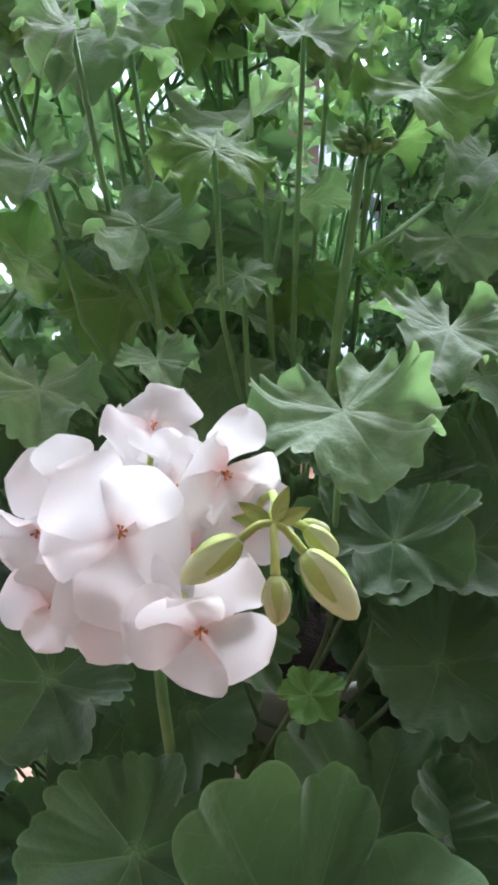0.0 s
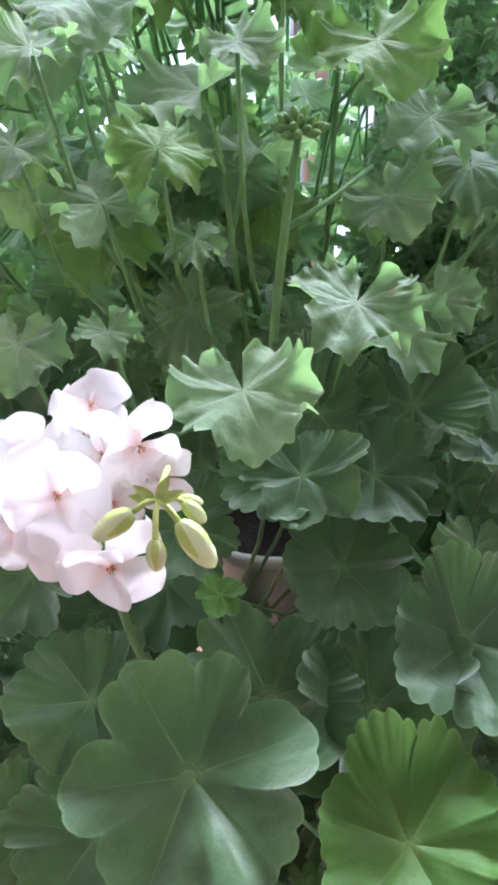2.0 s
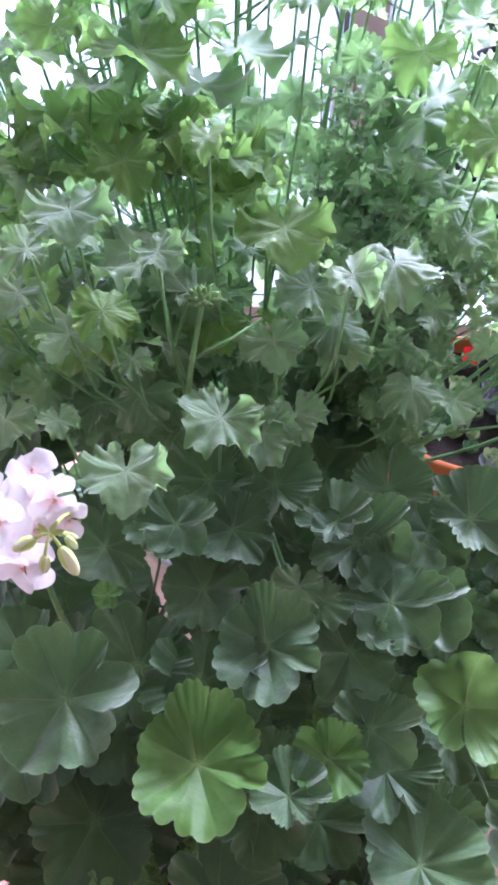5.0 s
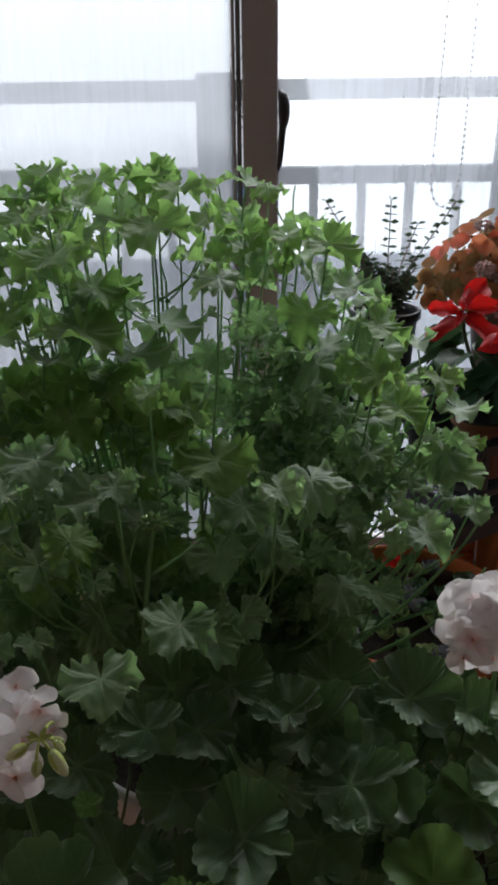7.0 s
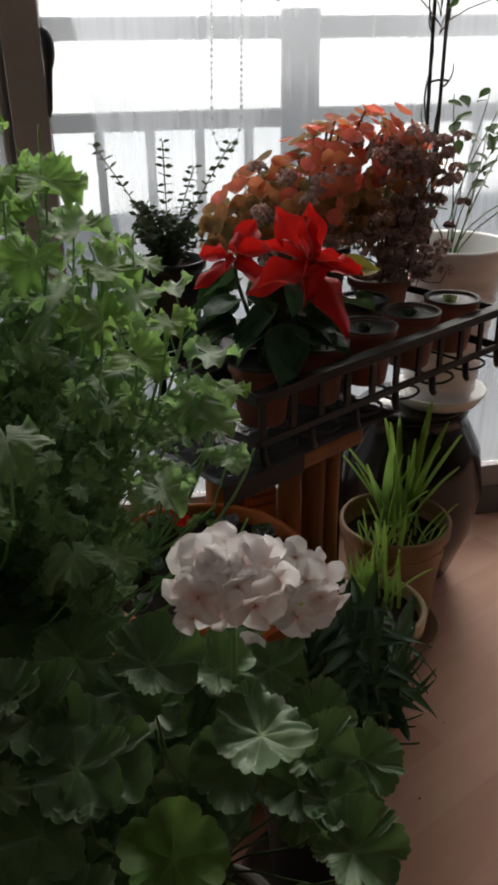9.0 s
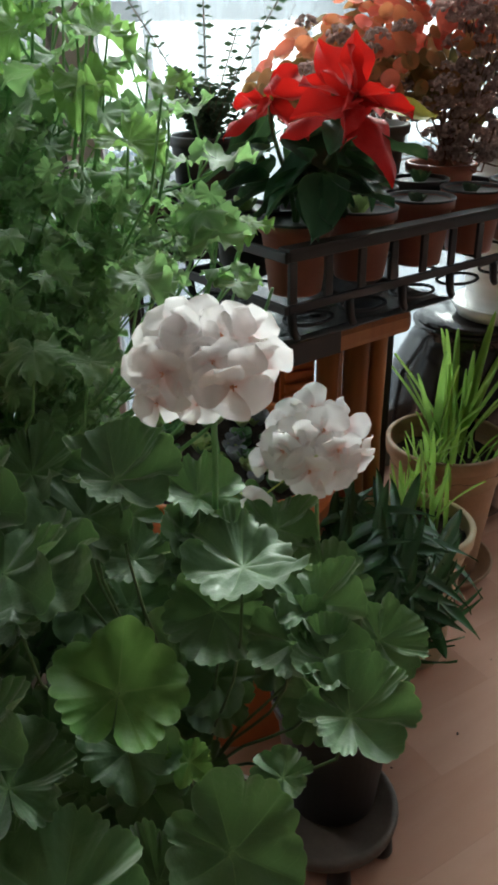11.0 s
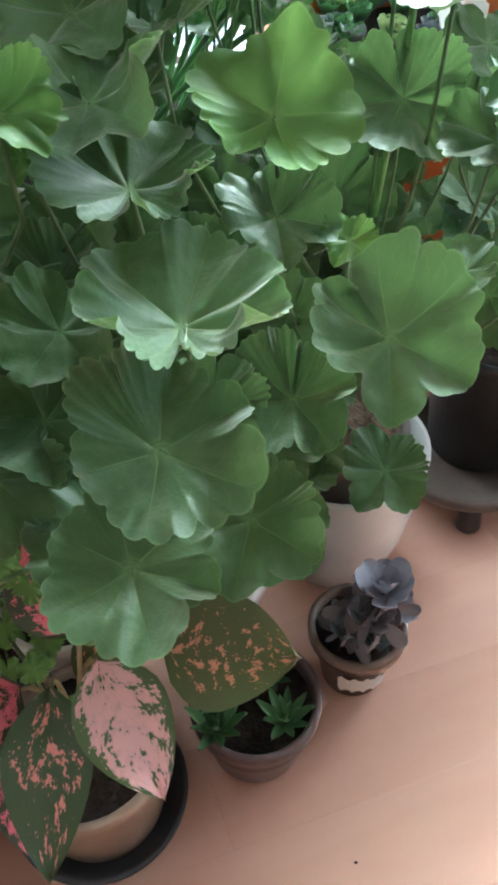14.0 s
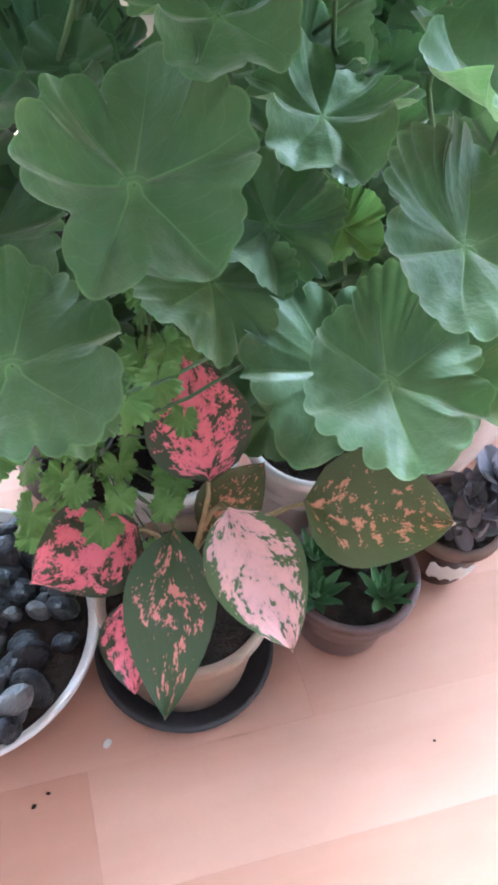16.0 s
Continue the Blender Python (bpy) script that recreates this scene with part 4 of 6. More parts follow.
floret(HEAD_A, HEAD_A_C, 8, -0.022, 0.346, 0.892, -76, -19, 173, 0.0163)
floret(HEAD_A, HEAD_A_C, 9, -0.035, 0.375, 0.914, 22, -29, 33, 0.0183)
floret(HEAD_A, HEAD_A_C, 10, -0.017, 0.395, 0.904, 28, 5, 3, 0.0176)
floret(HEAD_A, HEAD_A_C, 11, -0.002, 0.358, 0.903, -34, 61, -104, 0.0156)
floret(HEAD_A, HEAD_A_C, 12, -0.033, 0.366, 0.892, -27, -61, 111, 0.0171)
BUDS_C = Vector((0.0206, 0.329, 0.9315))
buds(HEAD_A, *BUDS_C, [(0.0126, 0.3260, 0.9299, -0.0015, 0.3218, 0.9216, 0.95), (0.0203, 0.3182, 0.9248, 0.0203, 0.3124, 0.9149, 1.1), (0.0276, 0.3253, 0.9256, 0.0394, 0.3167, 0.9117, 0.9), (0.0287, 0.3330, 0.9271, 0.0364, 0.3291, 0.9209, 1.05), (0.0278, 0.3368, 0.9256, 0.0354, 0.3355, 0.9239, 0.95)])
for ax, ay, az in ((0.004, -0.002, 0.012), (-0.010, -0.003, 0.005), (0.010, 0.001, 0.004), (-0.004, -0.006, 0.008)):
    put("bract", BRACTLET, HEAD_A, frame_of(BUDS_C, (0, -0.8, 0.6), (ax, ay, az), 0.010))
rod("bud_stalk", bezier((0.012, 0.40, 0.87), (0.020, 0.375, 0.91), BUDS_C + Vector((0.004, 0.012, 0.008)), BUDS_C, 6), 0.0011, 0.0012, "sepal", HEAD_A, 6)
leaf(GER_A, "zonal", 7, 0.025, 0.296, 0.808, -11, -14, 139, 0.0492, GER_A_ROOT)
leaf(GER_A, "zonal", 2, 0.107, 0.352, 0.763, -18, 4, -156, 0.0457, GER_A_ROOT)
leaf(GER_A, "zonal", 1, -0.060, 0.399, 0.813, -18, -1, -168, 0.0334, GER_A_ROOT)
leaf(GER_A, "zonal", 5, 0.061, 0.438, 0.840, -19, 11, -138, 0.0292, GER_A_ROOT)
leaf(GER_A, "zonal", 2, 0.076, 0.428, 0.849, -18, 4, -176, 0.0294, GER_A_ROOT)
leaf(GER_A, "zonal", 5, 0.116, 0.451, 0.826, -14, 11, -157, 0.0333, GER_A_ROOT)
leaf(GER_A, "zonal_bright", 0, 0.116, 0.286, 0.765, -8, -4, 179, 0.0467, GER_A_ROOT)
leaf(GER_A, "zonal", 3, -0.074, 0.324, 0.690, -13, -10, 170, 0.0353, GER_A_ROOT)
leaf(GER_A, "zonal", 0, 0.098, 0.419, 0.789, -16, 8, -167, 0.0361, GER_A_ROOT)
leaf(GER_A, "zonal", 4, 0.058, 0.357, 0.766, -17, -6, 179, 0.0457, GER_A_ROOT)
leaf(GER_A, "zonal", 2, -0.026, 0.308, 0.728, -14, -7, 168, 0.0433, GER_A_ROOT)
leaf(GER_A, "zonal", 5, -0.027, 0.348, 0.780, -9, -16, 136, 0.0348, GER_A_ROOT)
leaf(GER_A, "zonal_bright", 2, 0.036, 0.372, 0.827, -18, -1, 176, 0.0110, GER_A_ROOT)
leaf(GER_A, "zonal", 0, 0.153, 0.371, 0.790, -18, -4, 170, 0.0406, GER_A_ROOT)
leaf(GER_A, "zonal", 2, 0.238, 0.355, 0.724, -15, 9, -171, 0.0358, GER_A_ROOT)
leaf(GER_A, "zonal_bright", 5, 0.207, 0.322, 0.732, -12, 14, -149, 0.0297, GER_A_ROOT)
leaf(GER_A, "zonal", 3, 0.180, 0.292, 0.727, 8, -4, 18, 0.0286, GER_A_ROOT)
leaf(GER_A, "zonal", 2, 0.248, 0.441, 0.772, -17, 5, 180, 0.0421, GER_A_ROOT)
leaf(GER_A, "zonal", 3, 0.197, 0.491, 0.807, 14, -11, 4, 0.0317, GER_A_ROOT)
leaf(GER_A, "zonal", 4, 0.218, 0.409, 0.744, -17, 5, -179, 0.0387, GER_A_ROOT)
leaf(GER_A, "zonal", 0, 0.260, 0.451, 0.766, -15, 10, -157, 0.0501, GER_A_ROOT)
leaf(GER_A, "zonal", 2, 0.215, 0.480, 0.796, -14, 11, -145, 0.0434, GER_A_ROOT)
leaf(GER_A, "zonal", 1, 0.144, 0.502, 0.832, -17, -7, 162, 0.0390, GER_A_ROOT)
leaf(GER_A, "zonal", 3, 0.089, 0.500, 0.831, -16, -8, 163, 0.0366, GER_A_ROOT)
GER_B_ROOT = (0.374, 0.665, 0.225)
GER_B = thing("geranium", 0.392, 0.675, 0.0, "zonal geranium with broad scalloped leaves in white bowl, pale bloom", "potted plant", "zonal geraniums")
v, f = lathe([(0.062, 0.0), (0.066, 0.004), (0.084, 0.07), (0.095, 0.15), (0.100, 0.198), (0.099, 0.205), (0.094, 0.203), (0.089, 0.15), (0.078, 0.08), (0.002, 0.075)], 44)
put("cachepot", mesh_of("cachepot", v, f, "white_pot"), GER_B, pose(0.378, 0.667, 0.0), "round glazed white outer bowl")
pot(GER_B, 0.374, 0.662, 0.077, 0.072, 0.058, 0.165, "clay_grey", soil=0.010, soil_material="grit")
HEAD_B_C = (0.392, 0.520, 0.885)
HEAD_B = flower_head(GER_B, *HEAD_B_C, GER_B_ROOT)
floret(HEAD_B, HEAD_B_C, 0, 0.359, 0.497, 0.882, 74, -17, -27, 0.0241)
floret(HEAD_B, HEAD_B_C, 1, 0.403, 0.484, 0.877, 81, 7, -2, 0.0284)
floret(HEAD_B, HEAD_B_C, 2, 0.368, 0.519, 0.905, 34, -25, -4, 0.0240)
floret(HEAD_B, HEAD_B_C, 3, 0.397, 0.510, 0.900, 42, 12, -8, 0.0250)
floret(HEAD_B, HEAD_B_C, 4, 0.422, 0.508, 0.883, 92, 44, 39, 0.0231)
floret(HEAD_B, HEAD_B_C, 5, 0.415, 0.519, 0.899, 34, 47, -5, 0.0226)
floret(HEAD_B, HEAD_B_C, 6, 0.380, 0.508, 0.886, 59, -2, -9, 0.0235)
floret(HEAD_B, HEAD_B_C, 7, 0.353, 0.500, 0.861, -100, -56, 179, 0.0177)
floret(HEAD_B, HEAD_B_C, 8, 0.385, 0.538, 0.902, 17, 2, -3, 0.0232)
floret(HEAD_B, HEAD_B_C, 9, 0.409, 0.538, 0.879, 27, 54, -1, 0.0251)
floret(HEAD_B, HEAD_B_C, 10, 0.361, 0.543, 0.887, 35, -52, -8, 0.0236)
floret(HEAD_B, HEAD_B_C, 11, 0.380, 0.502, 0.859, -101, -2, 177, 0.0184)
floret(HEAD_B, HEAD_B_C, 13, 0.377, 0.509, 0.902, 50, -11, -9, 0.0216)
floret(HEAD_B, HEAD_B_C, 14, 0.390, 0.495, 0.890, 71, 12, 8, 0.0194)
floret(HEAD_B, HEAD_B_C, 15, 0.349, 0.510, 0.885, 106, -77, -36, 0.0200)
leaf(GER_B, "zonal_bright", 6, 0.317, 0.400, 0.701, 39, 9, -4, 0.0434, GER_B_ROOT)
leaf(GER_B, "zonal", 3, 0.285, 0.291, 0.650, 14, 4, 11, 0.0459, GER_B_ROOT)
leaf(GER_B, "zonal", 0, 0.279, 0.250, 0.610, -20, 9, -138, 0.0449, GER_B_ROOT)
leaf(GER_B, "zonal", 7, 0.384, 0.344, 0.609, -18, 20, -142, 0.0475, GER_B_ROOT)
leaf(GER_B, "zonal", 5, 0.389, 0.528, 0.659, -36, 13, -170, 0.0440, GER_B_ROOT)
leaf(GER_B, "zonal", 1, 0.254, 0.343, 0.689, 17, 2, 16, 0.0439, GER_B_ROOT)
leaf(GER_B, "zonal", 4, 0.311, 0.323, 0.474, -16, 8, -162, 0.0463, GER_B_ROOT)
leaf(GER_B, "zonal", 0, 0.262, 0.230, 0.544, -16, -7, 179, 0.0451, GER_B_ROOT)
leaf(GER_B, "zonal", 2, 0.423, 0.385, 0.626, 24, -6, 0, 0.0209, GER_B_ROOT)
leaf(GER_B, "zonal", 1, 0.317, 0.538, 0.782, -5, 15, -103, 0.0447, GER_B_ROOT)
leaf(GER_B, "zonal", 4, 0.378, 0.544, 0.759, -4, 13, -110, 0.0343, GER_B_ROOT)
leaf(GER_B, "zonal", 5, 0.407, 0.482, 0.734, -1, 5, -107, 0.0486, GER_B_ROOT)
leaf(GER_B, "zonal", 4, 0.421, 0.592, 0.240, -18, 1, 175, 0.0478, GER_B_ROOT)
leaf(GER_B, "zonal", 3, 0.249, 0.448, 0.726, 18, 1, 13, 0.0308, GER_B_ROOT)
leaf(GER_B, "zonal", 2, 0.469, 0.518, 0.666, -14, 11, -152, 0.0377, GER_B_ROOT)
leaf(GER_B, "zonal", 5, 0.447, 0.494, 0.648, -14, 11, -151, 0.0391, GER_B_ROOT)
leaf(GER_B, "zonal", 1, 0.479, 0.426, 0.634, -3, 14, -118, 0.0443, GER_B_ROOT)
leaf(GER_B, "zonal", 3, 0.471, 0.474, 0.646, -6, 14, -127, 0.0320, GER_B_ROOT)
leaf(GER_B, "zonal_bright", 4, 0.360, 0.402, 0.631, -21, 2, -176, 0.0168, GER_B_ROOT)
leaf(GER_B, "zonal", 4, 0.318, 0.408, 0.640, -15, 9, -143, 0.0340, GER_B_ROOT)
leaf(GER_B, "zonal", 2, 0.208, 0.335, 0.608, -16, -7, -178, 0.0379, GER_B_ROOT)
leaf(GER_B, "zonal", 5, 0.287, 0.337, 0.559, -17, -5, 177, 0.0342, GER_B_ROOT)
leaf(GER_B, "zonal", 3, 0.331, 0.394, 0.515, -18, -3, 175, 0.0393, GER_B_ROOT)
leaf(GER_B, "zonal", 2, 0.160, 0.306, 0.660, -18, 3, -163, 0.0363, GER_B_ROOT)
leaf(GER_B, "zonal", 7, 0.134, 0.262, 0.603, -24, 9, -145, 0.0533, GER_B_ROOT)
leaf(GER_B, "zonal", 4, 0.174, 0.329, 0.502, -18, -1, -168, 0.0404, GER_B_ROOT)
leaf(GER_B, "zonal", 4, 0.240, 0.286, 0.489, -17, 7, -167, 0.0542, GER_B_ROOT)
leaf(GER_B, "zonal", 5, 0.097, 0.239, 0.475, -17, -5, -163, 0.0335, GER_B_ROOT)
leaf(GER_B, "zonal_bright", 3, 0.227, 0.377, 0.516, -18, 2, -170, 0.0234, GER_B_ROOT)
leaf(GER_B, "zonal", 0, 0.190, 0.384, 0.605, -18, 3, -160, 0.0324, GER_B_ROOT)
leaf(GER_B, "zonal", 3, 0.230, 0.375, 0.575, -18, 1, -171, 0.0303, GER_B_ROOT)
leaf(GER_B, "zonal_bright", 1, 0.199, 0.357, 0.696, -18, 4, -150, 0.0207, GER_B_ROOT)
leaf(GER_B, "zonal", 2, 0.143, 0.402, 0.584, -18, -4, -167, 0.0437, GER_B_ROOT)
leaf(GER_B, "zonal", 4, 0.164, 0.341, 0.676, -17, 5, -140, 0.0313, GER_B_ROOT)
leaf(GER_B, "zonal", 5, 0.164, 0.296, 0.526, -16, -8, -177, 0.0444, GER_B_ROOT)
leaf(GER_B, "zonal", 2, 0.457, 0.664, 0.646, -17, 6, -169, 0.0388, GER_B_ROOT)
leaf(GER_B, "zonal", 5, 0.007, 0.459, 0.780, -18, 1, -160, 0.0364, GER_B_ROOT)
leaf(GER_B, "zonal", 1, 0.247, 0.584, 0.767, -18, 1, -174, 0.0405, GER_B_ROOT)
leaf(GER_B, "zonal", 4, 0.289, 0.563, 0.736, -18, 2, -176, 0.0405, GER_B_ROOT)
leaf(GER_B, "zonal", 0, 0.318, 0.636, 0.641, -18, 2, -169, 0.0339, GER_B_ROOT)
leaf(GER_B, "zonal", 5, 0.283, 0.572, 0.725, -17, 5, -174, 0.0401, GER_B_ROOT)
leaf(GER_B, "zonal", 0, 0.008, 0.438, 0.545, -19, 0, -154, 0.0595, GER_B_ROOT)
leaf(GER_B, "zonal", 4, -0.010, 0.375, 0.459, -17, -7, -170, 0.0629, GER_B_ROOT)
leaf(GER_B, "zonal", 0, 0.081, 0.218, 0.518, -17, 4, -137, 0.0541, GER_B_ROOT)
leaf(GER_B, "zonal", 5, 0.189, 0.328, 0.545, -19, -2, -177, 0.0397, GER_B_ROOT)
GER_C = thing("geranium", 0.565, 0.835, 0.0585, "zonal geranium in black nursery pot with one pale pink bloom", "potted plant", "zonal geraniums")
pot(GER_C, 0.565, 0.835, 0.0585, 0.088, 0.066, 0.20, "black_pot", soil=0.02)
CADDY = thing("plant_caddy", 0.55, 0.815, 0.0, "round brown wooden plant caddy with black feet", "plant stand")
v, f = lathe([(0.102, 0.044), (0.108, 0.048), (0.110, 0.060), (0.106, 0.064), (0.098, 0.0635), (0.092, 0.058), (0.002, 0.058)], 40)
put("board", mesh_of("board", v, f, "caddy"), CADDY, pose(0.55, 0.815, 0.0))
for a in (20, 110, 190, 274, 330):
    put("foot", mesh_of("foot", *lathe([(0.016, 0.0), (0.018, 0.004), (0.014, 0.0435)], 12), "black_pot"), CADDY, pose(0.55 + 0.09 * math.cos(radians(a)), 0.815 + 0.09 * math.sin(radians(a)), 0.0))
HEAD_C_C = (0.508, 0.725, 0.690)
HEAD_C = flower_head(GER_C, *HEAD_C_C, (0.57, 0.86, 0.22))
floret(HEAD_C, HEAD_C_C, 0, 0.494, 0.696, 0.690, 77, 3, -12, 0.0296)
floret(HEAD_C, HEAD_C_C, 1, 0.544, 0.712, 0.694, 89, 32, 29, 0.0274)
floret(HEAD_C, HEAD_C_C, 2, 0.473, 0.713, 0.706, 73, -35, -32, 0.0281)
floret(HEAD_C, HEAD_C_C, 3, 0.511, 0.719, 0.721, 47, 13, -9, 0.0281)
floret(HEAD_C, HEAD_C_C, 4, 0.507, 0.749, 0.731, 14, -2, -10, 0.0269)
floret(HEAD_C, HEAD_C_C, 5, 0.482, 0.743, 0.718, 32, -44, -10, 0.0269)
floret(HEAD_C, HEAD_C_C, 6, 0.537, 0.740, 0.717, 37, 42, -6, 0.0269)
floret(HEAD_C, HEAD_C_C, 7, 0.459, 0.729, 0.686, -86, -77, 140, 0.0231)
floret(HEAD_C, HEAD_C_C, 8, 0.522, 0.712, 0.681, -94, 61, 173, 0.0256)
floret(HEAD_C, HEAD_C_C, 9, 0.515, 0.765, 0.696, 7, -3, -10, 0.0280)
floret(HEAD_C, HEAD_C_C, 4, 0.438, 0.695, 0.658, -57, -67, 125, 0.0192)
floret(HEAD_C, HEAD_C_C, 5, 0.524, 0.706, 0.706, 66, 21, 0, 0.0243)
floret(HEAD_C, HEAD_C_C, 6, 0.486, 0.717, 0.717, 54, -18, -13, 0.0244)
GER_C_ROOT = (0.575, 0.86, 0.22)
for i, (x, y, z, rx, rz, s) in enumerate(((0.50, 0.62, 0.60, -35, 170, 0.045), (0.55, 0.60, 0.55, -30, 190, 0.042), (0.56, 0.66, 0.47, -40, 210, 0.046), (0.45, 0.68, 0.58, -30, 160, 0.045), (0.53, 0.58, 0.50, -55, 185, 0.040), (0.59, 0.70, 0.40, -45, 220, 0.044), (0.50, 0.66, 0.42, -50, 175, 0.046))):
    leaf(GER_C, "zonal", i % 6, x, y, z, rx, 8 * (-1) ** i, rz, s, GER_C_ROOT)


# the tall scented geranium ----------------------------------------------------
SCENTED_ROOT = (0.08, 0.82, 0.48)
SCENTED = thing("scented_geranium", 0.08, 0.84, 0.0, "tall bushy scented geranium with crinkled lobed leaves in white pot", "potted plant")
pot(SCENTED, 0.08, 0.84, 0.0, 0.165, 0.125, 0.50, "white_pot", soil=0.03)
leaf(SCENTED, "scented", 0, 0.049, 0.402, 0.922, -11, 5, -170, 0.0313, SCENTED_ROOT)
leaf(SCENTED, "scented", 2, 0.103, 0.474, 0.919, -7, -10, 155, 0.0338, SCENTED_ROOT)
leaf(SCENTED, "scented", 0, -0.061, 0.464, 0.905, -12, -6, -176, 0.0259, SCENTED_ROOT)
leaf(SCENTED, "scented", 2, -0.013, 0.449, 0.922, -12, -0, -168, 0.0160, SCENTED_ROOT)
leaf(SCENTED, "scented_young", 4, 0.012, 0.499, 0.986, 18, 4, 0, 0.0267, SCENTED_ROOT)
leaf(SCENTED, "scented", 3, -0.020, 0.514, 0.954, 20, -9, 26, 0.0310, SCENTED_ROOT)
leaf(SCENTED, "scented", 2, 0.157, 0.613, 0.957, -7, -16, 146, 0.0352, SCENTED_ROOT)
leaf(SCENTED, "scented", 0, 0.131, 0.572, 0.927, -19, 16, -165, 0.0280, SCENTED_ROOT)
leaf(SCENTED, "scented", 1, 0.023, 0.529, 0.926, -17, 0, -175, 0.0184, SCENTED_ROOT)
leaf(SCENTED, "scented", 0, -0.061, 0.527, 0.978, -11, -5, 170, 0.0243, SCENTED_ROOT)
leaf(SCENTED, "scented", 3, -0.037, 0.499, 1.030, -10, -6, 159, 0.0223, SCENTED_ROOT)
leaf(SCENTED, "scented", 2, 0.131, 0.505, 0.882, -11, 6, -166, 0.0304, SCENTED_ROOT)
leaf(SCENTED, "scented", 4, -0.033, 0.555, 1.024, -10, -6, 171, 0.0366, SCENTED_ROOT)
leaf(SCENTED, "scented", 1, 0.189, 0.579, 0.925, -9, 8, -143, 0.0269, SCENTED_ROOT)
leaf(SCENTED, "scented", 3, 0.187, 0.492, 1.035, -9, 8, -143, 0.0225, SCENTED_ROOT)
leaf(SCENTED, "scented", 0, 0.049, 0.523, 1.024, -10, 6, -138, 0.0207, SCENTED_ROOT)
leaf(SCENTED, "scented", 2, 0.155, 0.529, 0.887, -11, 4, -165, 0.0265, SCENTED_ROOT)
leaf(SCENTED, "scented", 1, 0.189, 0.428, 0.780, -6, 10, -129, 0.0261, SCENTED_ROOT)
leaf(SCENTED, "scented", 0, 0.172, 0.435, 0.786, -11, 4, 166, 0.0232, SCENTED_ROOT)
leaf(SCENTED, "scented", 4, 0.219, 0.565, 1.009, -12, 3, -168, 0.0360, SCENTED_ROOT)
leaf(SCENTED, "scented", 1, 0.354, 0.686, 0.896, -10, 7, -161, 0.0318, SCENTED_ROOT)
leaf(SCENTED, "scented_young", 0, 0.305, 0.746, 1.045, -2, -12, 91, 0.0373, SCENTED_ROOT)
leaf(SCENTED, "scented", 2, 0.284, 0.869, 1.113, -3, 12, -112, 0.0409, SCENTED_ROOT)
leaf(SCENTED, "scented_young", 3, 0.213, 0.906, 1.170, -12, 0, 179, 0.0347, SCENTED_ROOT)
leaf(SCENTED, "scented", 1, 0.135, 0.736, 1.154, -12, 2, -166, 0.0322, SCENTED_ROOT)
leaf(SCENTED, "scented_young", 2, 0.081, 0.949, 1.222, -11, -6, 156, 0.0387, SCENTED_ROOT)
leaf(SCENTED, "scented_young", 4, 0.195, 1.008, 1.216, -12, -0, 180, 0.0275, SCENTED_ROOT)
leaf(SCENTED, "scented", 0, -0.022, 0.551, 1.037, -12, 1, -160, 0.0325, SCENTED_ROOT)
leaf(SCENTED, "scented_young", 1, -0.050, 0.808, 1.215, -10, -7, 159, 0.0280, SCENTED_ROOT)
leaf(SCENTED, "scented_young", 3, 0.073, 0.600, 1.080, -12, -1, -176, 0.0217, SCENTED_ROOT)
leaf(SCENTED, "scented", 4, 0.180, 0.593, 0.936, -12, -0, 180, 0.0309, SCENTED_ROOT)
leaf(SCENTED, "scented", 3, 0.344, 0.638, 0.909, -11, 6, -150, 0.0305, SCENTED_ROOT)
leaf(SCENTED, "scented_young", 2, 0.371, 0.738, 1.043, -12, -1, 176, 0.0263, SCENTED_ROOT)
leaf(SCENTED, "scented", 0, 0.434, 0.784, 0.860, -11, 4, -164, 0.0246, SCENTED_ROOT)
leaf(SCENTED, "scented_young", 1, 0.461, 0.938, 0.884, -4, 11, -111, 0.0285, SCENTED_ROOT)
leaf(SCENTED, "scented", 4, 0.256, 0.620, 0.859, -12, 0, -168, 0.0305, SCENTED_ROOT)
leaf(SCENTED, "scented", 2, 0.298, 0.630, 0.843, -12, 1, -170, 0.0268, SCENTED_ROOT)


def crown_top(x, y):
    top = 1.23 - 0.85 * max(0.0, 0.86 - y) - 1.1 * max(0.0, x - 0.22) - 0.25 * max(0.0, -0.1 - x)
    return top


